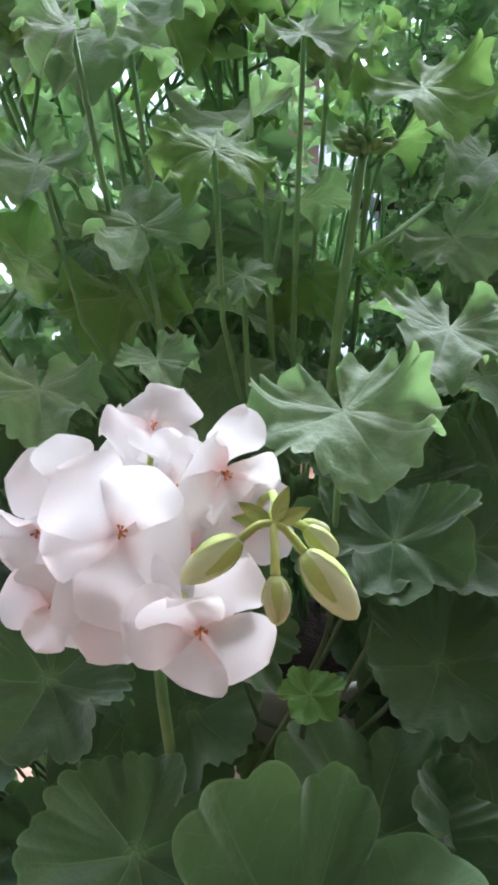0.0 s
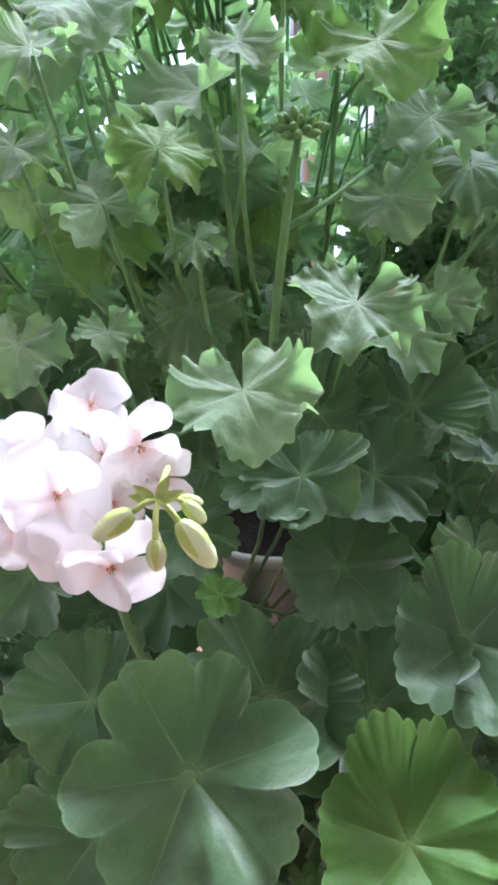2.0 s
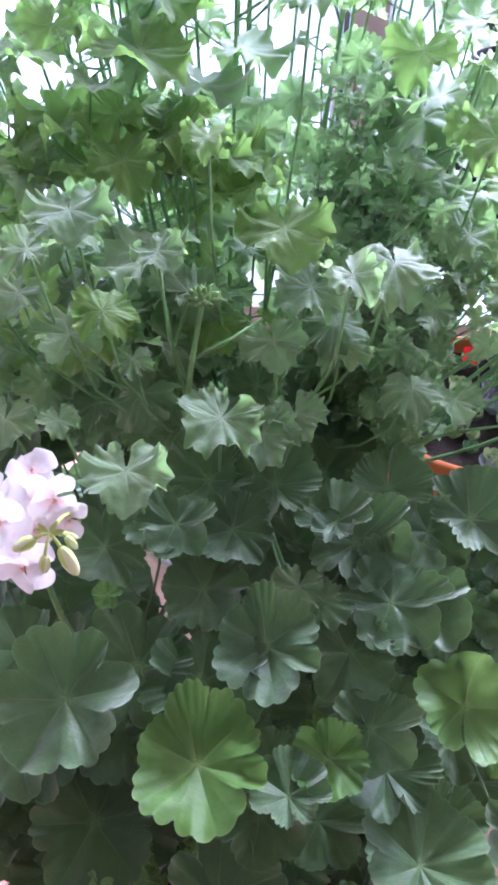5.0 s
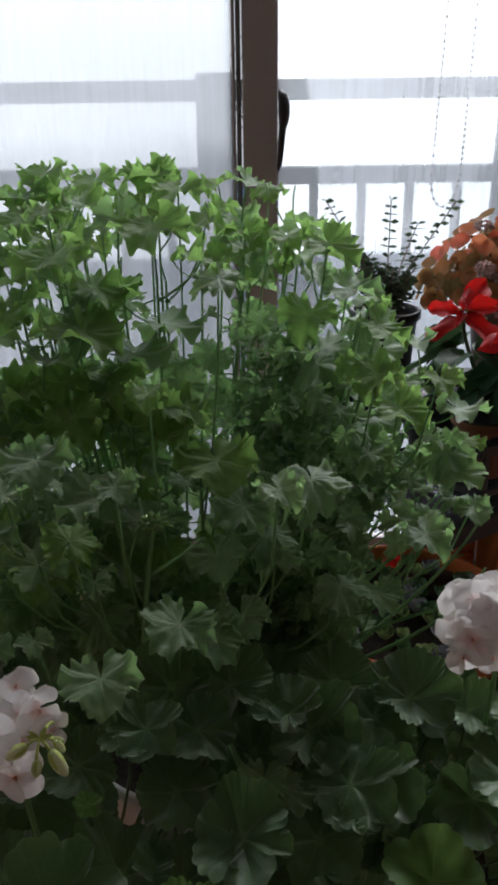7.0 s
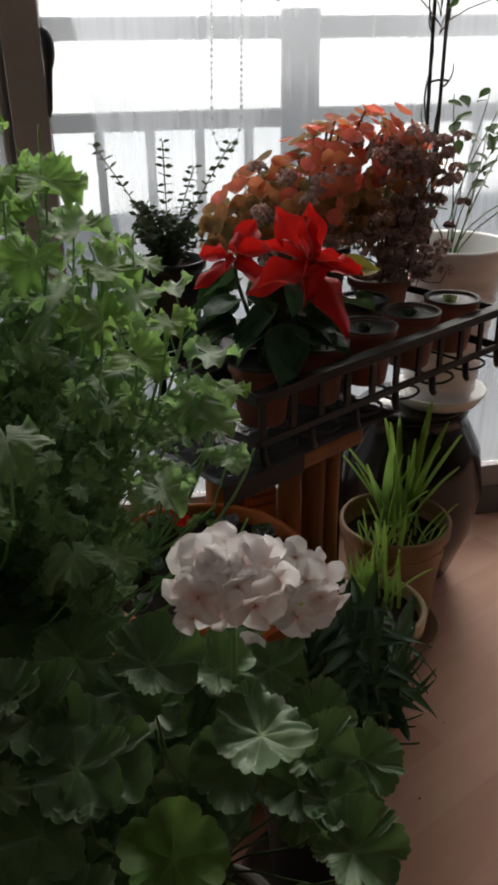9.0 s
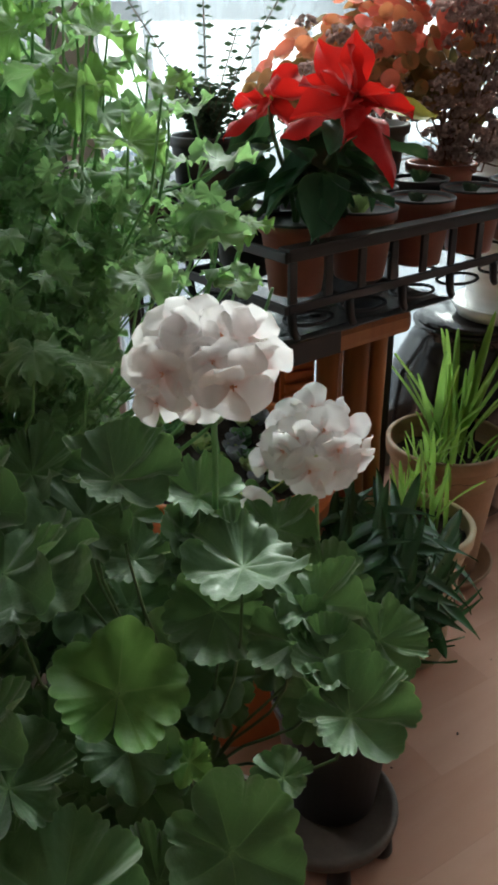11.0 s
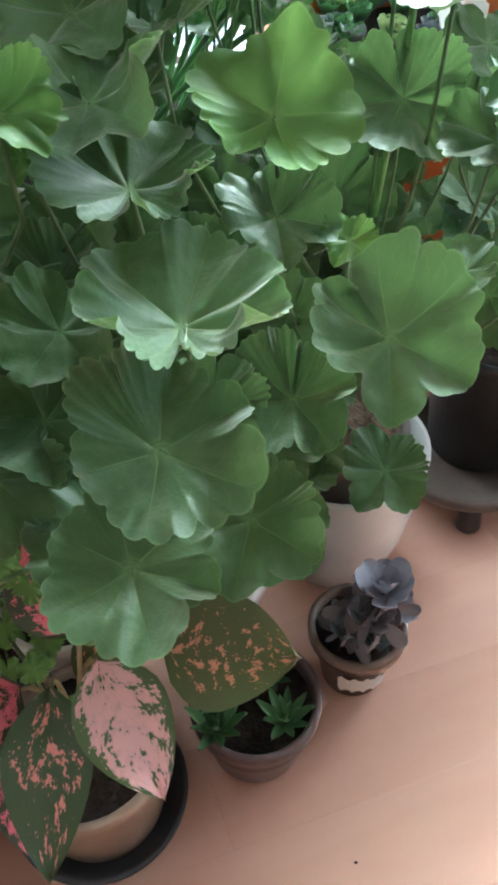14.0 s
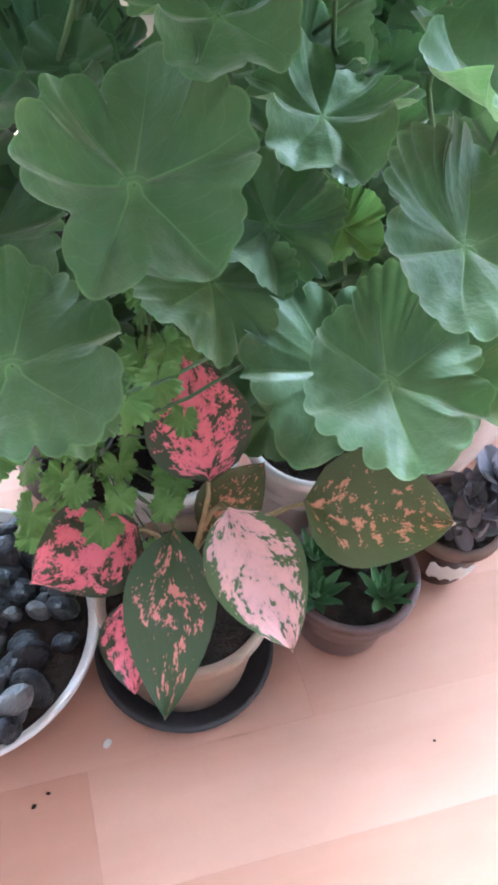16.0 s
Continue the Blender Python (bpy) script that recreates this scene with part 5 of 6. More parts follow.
bush = random.Random(77)
thin = random.Random(9)
singles, rest, twigs = 0, [], []
for s in range(76):
    for _ in range(80):
        tx, ty = bush.uniform(-0.48, 0.50), bush.uniform(0.56, 1.32)
        if ((tx - 0.04) / 0.52) ** 2 + ((ty - 0.93) / 0.40) ** 2 < 1.0 and not (ty < 0.66 and tx > 0.22):
            break
    tz = crown_top(tx, ty) - 0.05 - abs(bush.gauss(0, 0.06))
    base = Vector((0.08 + (tx - 0.08) * 0.22 + bush.uniform(-0.03, 0.03), 0.84 + (ty - 0.84) * 0.2 + bush.uniform(-0.03, 0.03), 0.475))
    tip = Vector((tx, ty, tz))
    d = (tip - base).length
    pts = bezier(base, base + Vector(((tx - base.x) * 0.3, (ty - base.y) * 0.3, d * 0.35)), tip - Vector(((tx - base.x) * 0.12, (ty - base.y) * 0.12, d * 0.3)), tip, 12)
    rod("stem", pts, 0.0036, 0.0017, "stem", SCENTED, 6)
    count = 11
    for k in range(count):
        f = 1.0 - 0.05 * k if k < 3 else 0.80 - 0.48 * (k - 3) / (count - 3)
        q = pts[min(12, int(f * 12))].lerp(pts[min(12, int(f * 12) + 1)], f * 12 - int(f * 12))
        a = k * 2.4 + s
        out = Vector((math.cos(a), math.sin(a) * 0.9 - 0.2, 0.0))
        reach = bush.uniform(0.02, 0.06) * (0.25 if k == 0 else 1.0)
        rise = bush.uniform(0.025, 0.06) if k < 3 else bush.uniform(-0.01, 0.035)
        c = q + out * reach + Vector((0, 0, rise))
        if c.y < 0.57 or (c.x > 0.3 and c.y < 0.60) or (c.x > 0.30 and c.z < 0.86 and c.y > 0.70) or (c.x > 0.42 and c.z < 0.95):
            continue
        n = Vector((out.x * 0.45, out.y * 0.45 - 0.22, 0.9)) + Vector((bush.uniform(-0.35, 0.35), bush.uniform(-0.4, 0.3), bush.uniform(-0.15, 0.15)))
        if k < 3:
            n = Vector((out.x * 0.3, out.y * 0.3 - 0.05, 0.95)) + Vector((bush.uniform(-0.15, 0.15), bush.uniform(-0.2, 0.1), 0))
        size = bush.uniform(0.024, 0.038) * (0.8 if c.x > 0.28 else 1.0) * (1.3 if k < 3 else 1.0)
        m = frame_of(c, n, out + Vector((0, -0.2, -0.3)), size)
        young = k < 3 and bush.random() < 0.75 or bush.random() < 0.06
        twigs.append(tube(bezier(q, q + out * reach * 0.3 + Vector((0, 0, rise * 0.2)), c - n.normalized() * 0.02, c, 5), [0.0014] * 6, 4))
        if singles < 258 and (c.y < 0.80 or c.z > 1.08):
            singles += 1
            put("leaf", MESH["scented_young" if young else "scented", (2, 0, 3)[k] if k < 3 else bush.randrange(5)], SCENTED, m)
        elif thin.random() < (0.55 if c.x < 0.15 else 0.7) * (0.6 if c.y > 1.05 else 1.0):
            rest.append(bake(LOBED_LOW[bush.randrange(3)], m))
sprig_leaves = []
for k in range(60):
    x, y = bush.uniform(0.14, 0.42), bush.uniform(0.62, 1.02)
    z = 1.07 - 0.55 * max(0.0, x - 0.2) - 0.5 * max(0.0, 0.85 - y) - bush.uniform(0.0, 0.12)
    base = Vector((0.16 + 0.35 * (x - 0.16), 0.82 + 0.3 * (y - 0.82), z - 0.24))
    tip = Vector((x, y, z))
    pts = bezier(base, base + Vector((0, 0, 0.10)), tip - Vector((x - base.x, y - base.y, 0.16)) * 0.35, tip, 8)
    twigs.append(tube(pts, [0.0015 - 0.00008 * i for i in range(9)], 5))
    for i in range(13):
        q = pts[8 - i // 2]
        a = i * 2.4 + k
        c = q + Vector((math.cos(a), math.sin(a), 0.35)) * bush.uniform(0.008, 0.03)
        if c.x > 0.30 and c.z < 0.87:
            continue
        n = Vector((math.cos(a) * 0.6, math.sin(a) * 0.6 - 0.2, 0.7))
        sprig_leaves.append(bake(LOBED_LOW[i % 3], frame_of(c, n, (math.cos(a), math.sin(a), -0.2), bush.uniform(0.008, 0.019))))
        twigs.append(tube([q, q.lerp(c, 0.6) + Vector((0, 0, 0.002)), c], [0.0010] * 3, 4))
v, f, u = join(sprig_leaves)
tagged(put("sprig_leaves", mesh_of("sprig_leaves", v, f, "scented", u), SCENTED, Matrix(), "small crinkled fresh green leaves"), kind="stuff")
v, f, u = join(rest)
tagged(put("inner_leaves", mesh_of("inner_leaves", v, f, "scented", u), SCENTED, Matrix()), kind="stuff")
v, f, u = join(twigs)
tagged(put("stalk_tangle", mesh_of("stalk_tangle", v, f, "stem"), SCENTED, Matrix()), kind="stuff")

# a young bud cluster on its own hairy stalk
bud_at, stalk_low, twig_end = Vector((0.078, 0.542, 0.974)), Vector((0.061, 0.523, 0.871)), Vector((0.121, 0.578, 0.943))
rod("bud_stalk", bezier(stalk_low - Vector((0, 0, 0.10)), stalk_low, bud_at.lerp(stalk_low, 0.4), bud_at + Vector((0, 0, 0.003)), 10), 0.0030, 0.0020, "stem", SCENTED, 8)
rod("twig", [stalk_low.lerp(bud_at, 0.55), stalk_low.lerp(bud_at, 0.55).lerp(twig_end, 0.5) + Vector((0, 0, -0.002)), twig_end], 0.0017, 0.0013, "stem", SCENTED, 6)
for k in range(22):
    a, q = k * 2.4, math.sqrt((k + 0.5) / 22)
    way = Vector((q * math.cos(a), q * math.sin(a) - 0.2, 1.05 - 0.7 * q))
    put("bud", BUD_GREEN, SCENTED, frame_of(bud_at + way * 0.005, way, (0, 1, 0.1), 0.0072))


# low leaves in the shade between the geraniums
shade = random.Random(5)
fill, fill_stalks = [], []
for k in range(330):
    x, y, z = shade.uniform(-0.42, 0.52), shade.uniform(0.40, 0.88), shade.uniform(0.30, 0.76)
    if x > 0.22 and (y < 0.52 or z > 0.60) or x > 0.40 and y < 0.76 or z > 0.62 + 0.5 * (y - 0.4):
        continue
    if abs(x - 0.045) < 0.06 and z > 0.44 + 0.8 * (0.70 - y) and y > 0.42:
        continue
    n = Vector((shade.uniform(-0.4, 0.4), -0.5 + shade.uniform(-0.4, 0.3), 0.8))
    fill.append(bake(ZONAL_LOW[shade.randrange(6)], frame_of((x, y, z), n, (shade.uniform(-0.6, 0.6), -1, -0.4), shade.uniform(0.028, 0.05))))
    if k % 3 == 0:
        fill_stalks.append(tube(stalk_points((x, y, z), n, (0.05 + 0.5 * x, 0.62, 0.36), n=5), [0.0018] * 6, 4))
for k in range(150):
    x, y, z = shade.uniform(0.10, 0.46), shade.uniform(0.42, 0.72), shade.uniform(0.26, 0.56)
    if x > 0.40 or x > 0.35 and (y < 0.60 or z < 0.42):
        continue
    n = Vector((shade.uniform(-0.4, 0.4), -0.6 + shade.uniform(-0.4, 0.3), 0.8))
    fill.append(bake(ZONAL_LOW[shade.randrange(6)], frame_of((x, y, z), n, (shade.uniform(-0.6, 0.6), -1, -0.4), shade.uniform(0.028, 0.045))))
for k in range(60):
    x, y, z = shade.uniform(0.30, 0.52), shade.uniform(0.60, 0.86), shade.uniform(0.30, 0.56)
    n = Vector((shade.uniform(-0.4, 0.4), -0.5 + shade.uniform(-0.4, 0.3), 0.8))
    if x > 0.40 and y < 0.76:
        continue
    fill.append(bake(ZONAL_LOW[shade.randrange(6)], frame_of((x, y, z), n, (shade.uniform(-0.6, 0.6), -1, -0.4), shade.uniform(0.03, 0.045))))
for k in range(70):
    x, y, z = shade.uniform(-0.34, -0.04), shade.uniform(0.40, 0.60), shade.uniform(0.24, 0.52)
    n = Vector((shade.uniform(-0.4, 0.4), -0.5 + shade.uniform(-0.4, 0.3), 0.8))
    fill.append(bake(ZONAL_LOW[shade.randrange(6)], frame_of((x, y, z), n, (shade.uniform(-0.6, 0.6), -1, -0.4), shade.uniform(0.03, 0.05))))
v, f, u = join(fill)
tagged(put("lower_leaves", mesh_of("lower_leaves", v, f, "zonal", u), GER_A, Matrix()), kind="stuff")
v, f, u = join(fill_stalks)
tagged(put("lower_tangle", mesh_of("lower_tangle", v, f, "stem_dark"), GER_A, Matrix()), kind="stuff")


# front row on the floor ---------------------------------------------------------
AGL = thing("aglaonema", 0.148, 0.312, 0.0, "pink and green variegated aglaonema in beige clay pot on dark saucer", "potted plant")
saucer(AGL, 0.148, 0.312, 0.0, 0.092, 0.028, "dark_saucer", "charcoal plastic saucer")
pot(AGL, 0.148, 0.312, 0.008, 0.080, 0.066, 0.135, "beige_pot", soil=0.015)
AGL_SHAPES = [blade_leaf(w, 300 + i, 8, 14, fold=0.25, droop=d, wave=0.02, peak=0.42, power=(0.66, 0.75, 0.58, 0.7)[i]) for i, (w, d) in enumerate(((0.33, 0.22), (0.26, 0.30), (0.41, 0.15), (0.34, 0.2)))]


def agl_leaf(x, y, z, rx, ry, rz, length, shape, material):
    p = AGL_SHAPES[shape]
    m = pose(x, y, z, rx, ry, rz)
    put("leaf", mesh_of("aglaonema_leaf", p[0], p[1], material, p[2]), AGL, m @ Matrix.Diagonal((length, length, length, 1)), "pink blotched leaf")
    rod("leaf_stalk", bezier((0.148, 0.312, 0.12), (0.148, 0.312, 0.2), Vector((x, y, z)) - (m.to_3x3() @ Vector((0, 0.03, 0.0))) , (x, y, z), 6), 0.0035, 0.002, "pale_stem", AGL, 6)


agl_leaf(0.180, 0.325, 0.266, -4, 9, -145, 0.1190, 0, "agl_pale")
agl_leaf(0.136, 0.314, 0.235, -6, -3, -167, 0.1436, 1, "agl_green")
agl_leaf(0.243, 0.331, 0.291, 28, 24, -91, 0.1120, 2, "agl_olive")
agl_leaf(0.099, 0.318, 0.216, 26, -21, 139, 0.1035, 2, "agl_pink")
agl_leaf(0.158, 0.343, 0.282, 60, -5, 28, 0.1039, 2, "agl_pink")
agl_leaf(0.163, 0.329, 0.219, 62, 15, -25, 0.0834, 3, "agl_olive")
agl_leaf(0.101, 0.279, 0.157, -7, -2, -157, 0.0770, 3, "agl_pink")

SUC = thing("small_succulent_pot", 0.30, 0.385, 0.0, "black plastic pot with small spiky green succulents", "potted plant")
pot(SUC, 0.302, 0.395, 0.0, 0.066, 0.050, 0.10, "mauve_pot", soil=0.022)
spike = blade_leaf(0.16, 7, 4, 6, fold=0.5, droop=-0.12, wave=0, peak=0.2, power=0.5, base=0.7)


ROSETTE_LEAF = {}


def rosette(plant, x, y, z, r, n, material, shape, lift=35, name="rosette_leaf", rings=3, joined=None):
    """Rings of fleshy leaves, each a part of its own, or added to a joined list."""
    for q in range(rings):
        cnt = max(3, n - q * 2)
        for k in range(cnt):
            s = r * (1 - q * 0.27) * (0.9 + 0.2 * ((k * 7 + q * 3) % 5) / 4)
            m = pose(x, y, z + q * r * 0.12, 0, 0, 360 * k / cnt + q * 27) @ pose(0, r * 0.05, 0, lift + q * 20 + ((k * 5) % 4) * 4, 0, 0) @ Matrix.Diagonal((s, s, s, 1))
            if joined is not None:
                joined.append(bake(shape, m))
                continue
            key = (material, id(shape))
            if key not in ROSETTE_LEAF:
                ROSETTE_LEAF[key] = mesh_of(name, shape[0], shape[1], material, shape[2])
            put(name, ROSETTE_LEAF[key], plant, m)


for x, y, z, r in ((0.268, 0.356, 0.095, 0.030), (0.335, 0.372, 0.095, 0.028), (0.315, 0.42, 0.09, 0.026), (0.262, 0.40, 0.09, 0.027)):
    rosette(SUC, x, y, z, r * 1.35, 9, "succulent", spike, 30)

ECH = thing("echeveria", 0.405, 0.485, 0.0, "grey purple echeveria in brown translucent pot with white label", "potted plant")
pot(ECH, 0.405, 0.492, 0.0, 0.052, 0.036, 0.10, "smoke_pot", soil=0.012)
spoon = blade_leaf(0.33, 9, 6, 8, fold=0.30, droop=-0.22, wave=0, peak=0.74, power=0.42, base=0.35)
rosette(ECH, 0.424, 0.476, 0.182, 0.037, 8, "echeveria", spoon, 22, rings=3)
rosette(ECH, 0.414, 0.462, 0.150, 0.030, 7, "echeveria", spoon, 25, rings=2)
rosette(ECH, 0.392, 0.462, 0.122, 0.027, 6, "succulent_grey", spoon, 30, rings=2)
rosette(ECH, 0.420, 0.460, 0.118, 0.027, 6, "succulent_grey", spoon, 30, rings=2)
rosette(ECH, 0.438, 0.480, 0.142, 0.028, 6, "echeveria", spoon, 20, rings=2)
rod("stem", bezier((0.405, 0.495, 0.085), (0.403, 0.49, 0.13), (0.412, 0.485, 0.16), (0.424, 0.479, 0.192), 8), 0.006, 0.005, "woody", ECH, 8)
dry = random.Random(17)
withered = []
for k in range(120):
    h = dry.random()
    q = Vector((0.400 + 0.022 * h + dry.gauss(0, 0.012), 0.487 - 0.012 * h + dry.gauss(0, 0.012), 0.095 + 0.088 * h))
    way = Vector((dry.gauss(0, 0.7), dry.gauss(-0.3, 0.7), dry.uniform(-0.7, 0.3)))
    withered.append(bake(spoon, frame_of(q, way.cross(Vector((0.2, 0.3, 1))), way, dry.uniform(0.020, 0.032))))
v, f, u = join(withered)
tagged(put("withered_leaves", mesh_of("withered_leaves", v, f, "withered", u), ECH, Matrix(), "dry grey brown leaves on the stem"), kind="stuff")
# label glued round the pot's front
lv, lf = [], []
for i in range(13):
    a = radians(-112 + i * 5.5)
    for zz, rr in ((0.028, 0.0425), (0.062, 0.0475)):
        wob = 0.003 * math.sin(i * 2.1 + zz * 90)
        lv.append((0.405 + (rr + 0.0012) * math.cos(a), 0.492 + (rr + 0.0012) * math.sin(a), zz + wob))
for i in range(12):
    lf.append((2 * i, 2 * i + 2, 2 * i + 3, 2 * i + 1))
put("label", mesh_of("label", lv, lf, "label"), ECH, Matrix(), "torn white paper label")

BOWL = thing("stone_bowl", -0.06, 0.27, 0.0, "wide white dish filled with dark pebbles", "dish")
v, f = lathe([(0.10, 0.0), (0.137, 0.040), (0.142, 0.052), (0.140, 0.055), (0.136, 0.052), (0.10, 0.012), (0.002, 0.010)], 48)
put("dish", mesh_of("dish", v, f, "white_pot"), BOWL, pose(-0.075, 0.268, 0.0))
peb = random.Random(3)
pebble = bmesh.new()
bmesh.ops.create_icosphere(pebble, subdivisions=2, radius=1)
pebble_mesh = bpy.data.meshes.new("pebble")
pebble.to_mesh(pebble_mesh)
pebble.free()
pebble_mesh.materials.append(MAT["stone"])
pebble_mesh.polygons.foreach_set("use_smooth", [True] * len(pebble_mesh.polygons))
put("gravel_bed", mesh_of("gravel_bed", *lathe([(0.1325, 0.044), (0.12, 0.047), (0.06, 0.049), (0.002, 0.049)], 40), "soil"), BOWL, pose(-0.075, 0.268, 0.0), "wet dark gravel")
for k in range(130):
    a, r = peb.uniform(0, 6.28), 0.124 * math.sqrt(peb.random())
    s = peb.uniform(0.011, 0.027)
    put("pebble", pebble_mesh, BOWL, pose(-0.075 + r * math.cos(a), 0.268 + r * math.sin(a), 0.047 + s * 0.2, peb.uniform(0, 60), peb.uniform(0, 60), peb.uniform(0, 360)) @ Matrix.Diagonal((s, s * 0.8, s * 0.55, 1)))

for x, y, r in ((0.095, 0.455, 0.070), (0.235, 0.505, 0.068)):
    w = thing("white_pot", x, y, 0.0, "glazed white pot standing among the geraniums", "flower pot", "white pots")
    pot(w, x, y, 0.0, r, r * 0.72, 0.17, "white_pot", soil=0.03)

PARS = thing("lobed_herb", 0.06, 0.40, 0.0, "low pale green herb with small lobed leaves", "potted plant")
pot(PARS, 0.02, 0.45, 0.0, 0.06, 0.045, 0.11, "black_pot")
hr = random.Random(8)
for k in range(60):
    x, y, z = 0.065 + hr.uniform(-0.075, 0.085), 0.335 + hr.uniform(-0.05, 0.08), 0.29 + hr.uniform(-0.12, 0.16)
    if k == 0:
        MESH["parsley", 0] = mesh_of("herb_leaf", *LOBED[4][:2], "parsley", LOBED[4][2])
        MESH["parsley", 1] = mesh_of("herb_leaf", *LOBED[1][:2], "parsley", LOBED[1][2])
    leaf(PARS, "parsley", k % 2, x, y, z, -30 + hr.uniform(-25, 15), hr.uniform(-25, 25), 180 + hr.uniform(-60, 60), hr.uniform(0.013, 0.021), (0.02, 0.44, 0.1), 0.0011)


# right hand pots on the floor ------------------------------------------------
def grass_tuft(plant, x, y, z, n, length, spread, seed, material="grass", width=0.035, name="blade", droop=(0.1, 0.5), lean=(0, 0)):
    g = random.Random(seed)
    shapes = [mesh_of("grass_blade", *p[:2], material, p[2]) for p in [blade_leaf(width, seed + i, 2, 10, fold=0.5, droop=g.uniform(*droop), wave=0.0, peak=0.3, power=0.35, base=0.75) for i in range(4)]]
    for k in range(n):
        s = length * g.uniform(0.55, 1.1)
        put(name, shapes[k % 4], plant, pose(x + g.uniform(-spread, spread), y + g.uniform(-spread, spread), z, 0, 0, g.uniform(0, 360)) @ pose(0, 0, 0, g.uniform(60, 90), 0, 0) @ Matrix.Diagonal((s, s, s, 1)))


GRASS = thing("grass_pot", 0.925, 1.455, 0.0, "bright green grass in tan pot on matching saucer", "potted plant")
saucer(GRASS, 0.925, 1.455, 0.0, 0.125, 0.03, "tan_pot")
pot(GRASS, 0.925, 1.455, 0.012, 0.122, 0.088, 0.31, "tan_pot", rim=0.012, rim_h=0.03, soil=0.05)
grass_tuft(GRASS, 0.945, 1.495, 0.27, 24, 0.27, 0.03, 21, width=0.036, droop=(0.0, 0.22))
grass_tuft(GRASS, 0.87, 1.37, 0.27, 22, 0.13, 0.05, 22, width=0.04, droop=(0.0, 0.4))
grass_tuft(GRASS, 0.95, 1.42, 0.27, 14, 0.10, 0.05, 24, width=0.04, droop=(0.1, 0.5))

LILY = thing("lance_leaf_plant", 0.80, 1.20, 0.0, "bushy plant with long dark lance leaves in cream pot", "potted plant")
pot(LILY, 0.782, 1.205, 0.0, 0.105, 0.080, 0.285, "cream_pot", rim=0.016, rim_h=0.03, soil=0.03)
grass_tuft(LILY, 0.80, 1.25, 0.26, 30, 0.15, 0.045, 31, width=0.045, droop=(0.0, 0.35))
LANCE = [mesh_of("lance_leaf", *p[:2], "lance", p[2]) for p in [blade_leaf(0.085, 500 + i, 4, 10, fold=0.35, droop=(0.30, 0.45, 0.60, 0.38)[i], wave=0.01, peak=0.42, power=0.7) for i in range(4)]]
lr = random.Random(14)
shoots = 0
while shoots < 78:
    a, h = lr.uniform(120, 350), lr.uniform(-0.55, 1.0)
    flat = math.sqrt(1 - h * h)
    d = Vector((flat * math.cos(radians(a)), flat * math.sin(radians(a)), h))
    tip = Vector((0.648, 1.070, 0.290)) + Vector((d.x * 0.125, d.y * 0.125, d.z * (0.115 if h > 0 else 0.16)))
    shoots += 1
    rod("stem", bezier((0.79, 1.20, 0.25), (0.77, 1.17, 0.36), tip - d * 0.05 + Vector((0, 0, 0.02)), tip, 7), 0.003, 0.0018, "stem_dark", LILY, 5)
    axis = d + Vector((0, 0, 0.7 if h > -0.1 else -0.6))
    for k in range(9):
        s = lr.uniform(0.075, 0.115) * (1.15 if h < -0.1 else 1.0)
        m = frame_of(tip - d * 0.004 * k, axis, (0.3, 1, 0.2)) @ pose(0, 0, 0, 0, 0, k * 137 + lr.uniform(-20, 20)) @ pose(0, 0.002, 0, -6 + (8 - k) * 5 + lr.uniform(-16, 16), lr.uniform(-15, 15), 0)
        put("leaf", LANCE[k % 4], LILY, m @ Matrix.Diagonal((s, s, s, 1)))

JAR = thing("glazed_jar", 1.055, 1.70, 0.0, "big black glazed round clay storage jar on the floor", "jar")
v, f = lathe([(0.10, 0.0), (0.13, 0.03), (0.175, 0.16), (0.19, 0.27), (0.175, 0.38), (0.14, 0.45), (0.125, 0.47), (0.135, 0.478), (0.138, 0.485), (0.12, 0.488), (0.10, 0.486), (0.002, 0.486)], 56)
MAT["glaze"] = speckled("black_brown_glaze", (0.006, 0.005, 0.005), (0.018, 0.012, 0.010), 6, 0.12, 0.1, 0.003)
put("jar_body", mesh_of("jar_body", v, f, "glaze"), JAR, pose(1.055, 1.71, 0.0))
put("lid", mesh_of("lid", *lathe([(0.125, 0.0), (0.13, 0.004), (0.12, 0.012), (0.03, 0.016), (0.002, 0.016)], 40), "glaze"), JAR, pose(1.055, 1.71, 0.4885))

WP = thing("ribbed_planter", 1.12, 1.69, 0.505, "ribbed off-white planter with leafy sprigs on saucer atop jar", "potted plant")
saucer(WP, 1.11, 1.69, 0.505, 0.115, 0.03, "white_pot")
prof = [(0.075, 0.0), (0.08, 0.004)]
for k in range(9):
    z = 0.02 + k * 0.032
    r = 0.082 + 0.035 * k / 9
    prof += [(r, z), (r + 0.004, z + 0.006), (r + 0.004, z + 0.02), (r + 0.001, z + 0.026)]
prof += [(0.125, 0.325), (0.132, 0.335), (0.132, 0.372), (0.126, 0.378), (0.118, 0.372), (0.110, 0.31), (0.002, 0.31)]
v, f = lathe(prof, 48)
put("pot", mesh_of("pot", v, f, "white_pot"), WP, pose(1.11, 1.69, 0.512))
VINE = [mesh_of("vine_leaf", *p[:2], "vine", p[2]) for p in [blade_leaf(0.3, 600 + i, 4, 8, fold=0.25, droop=0.2, wave=0.02, peak=0.35) for i in range(2)]]
vr = random.Random(4)
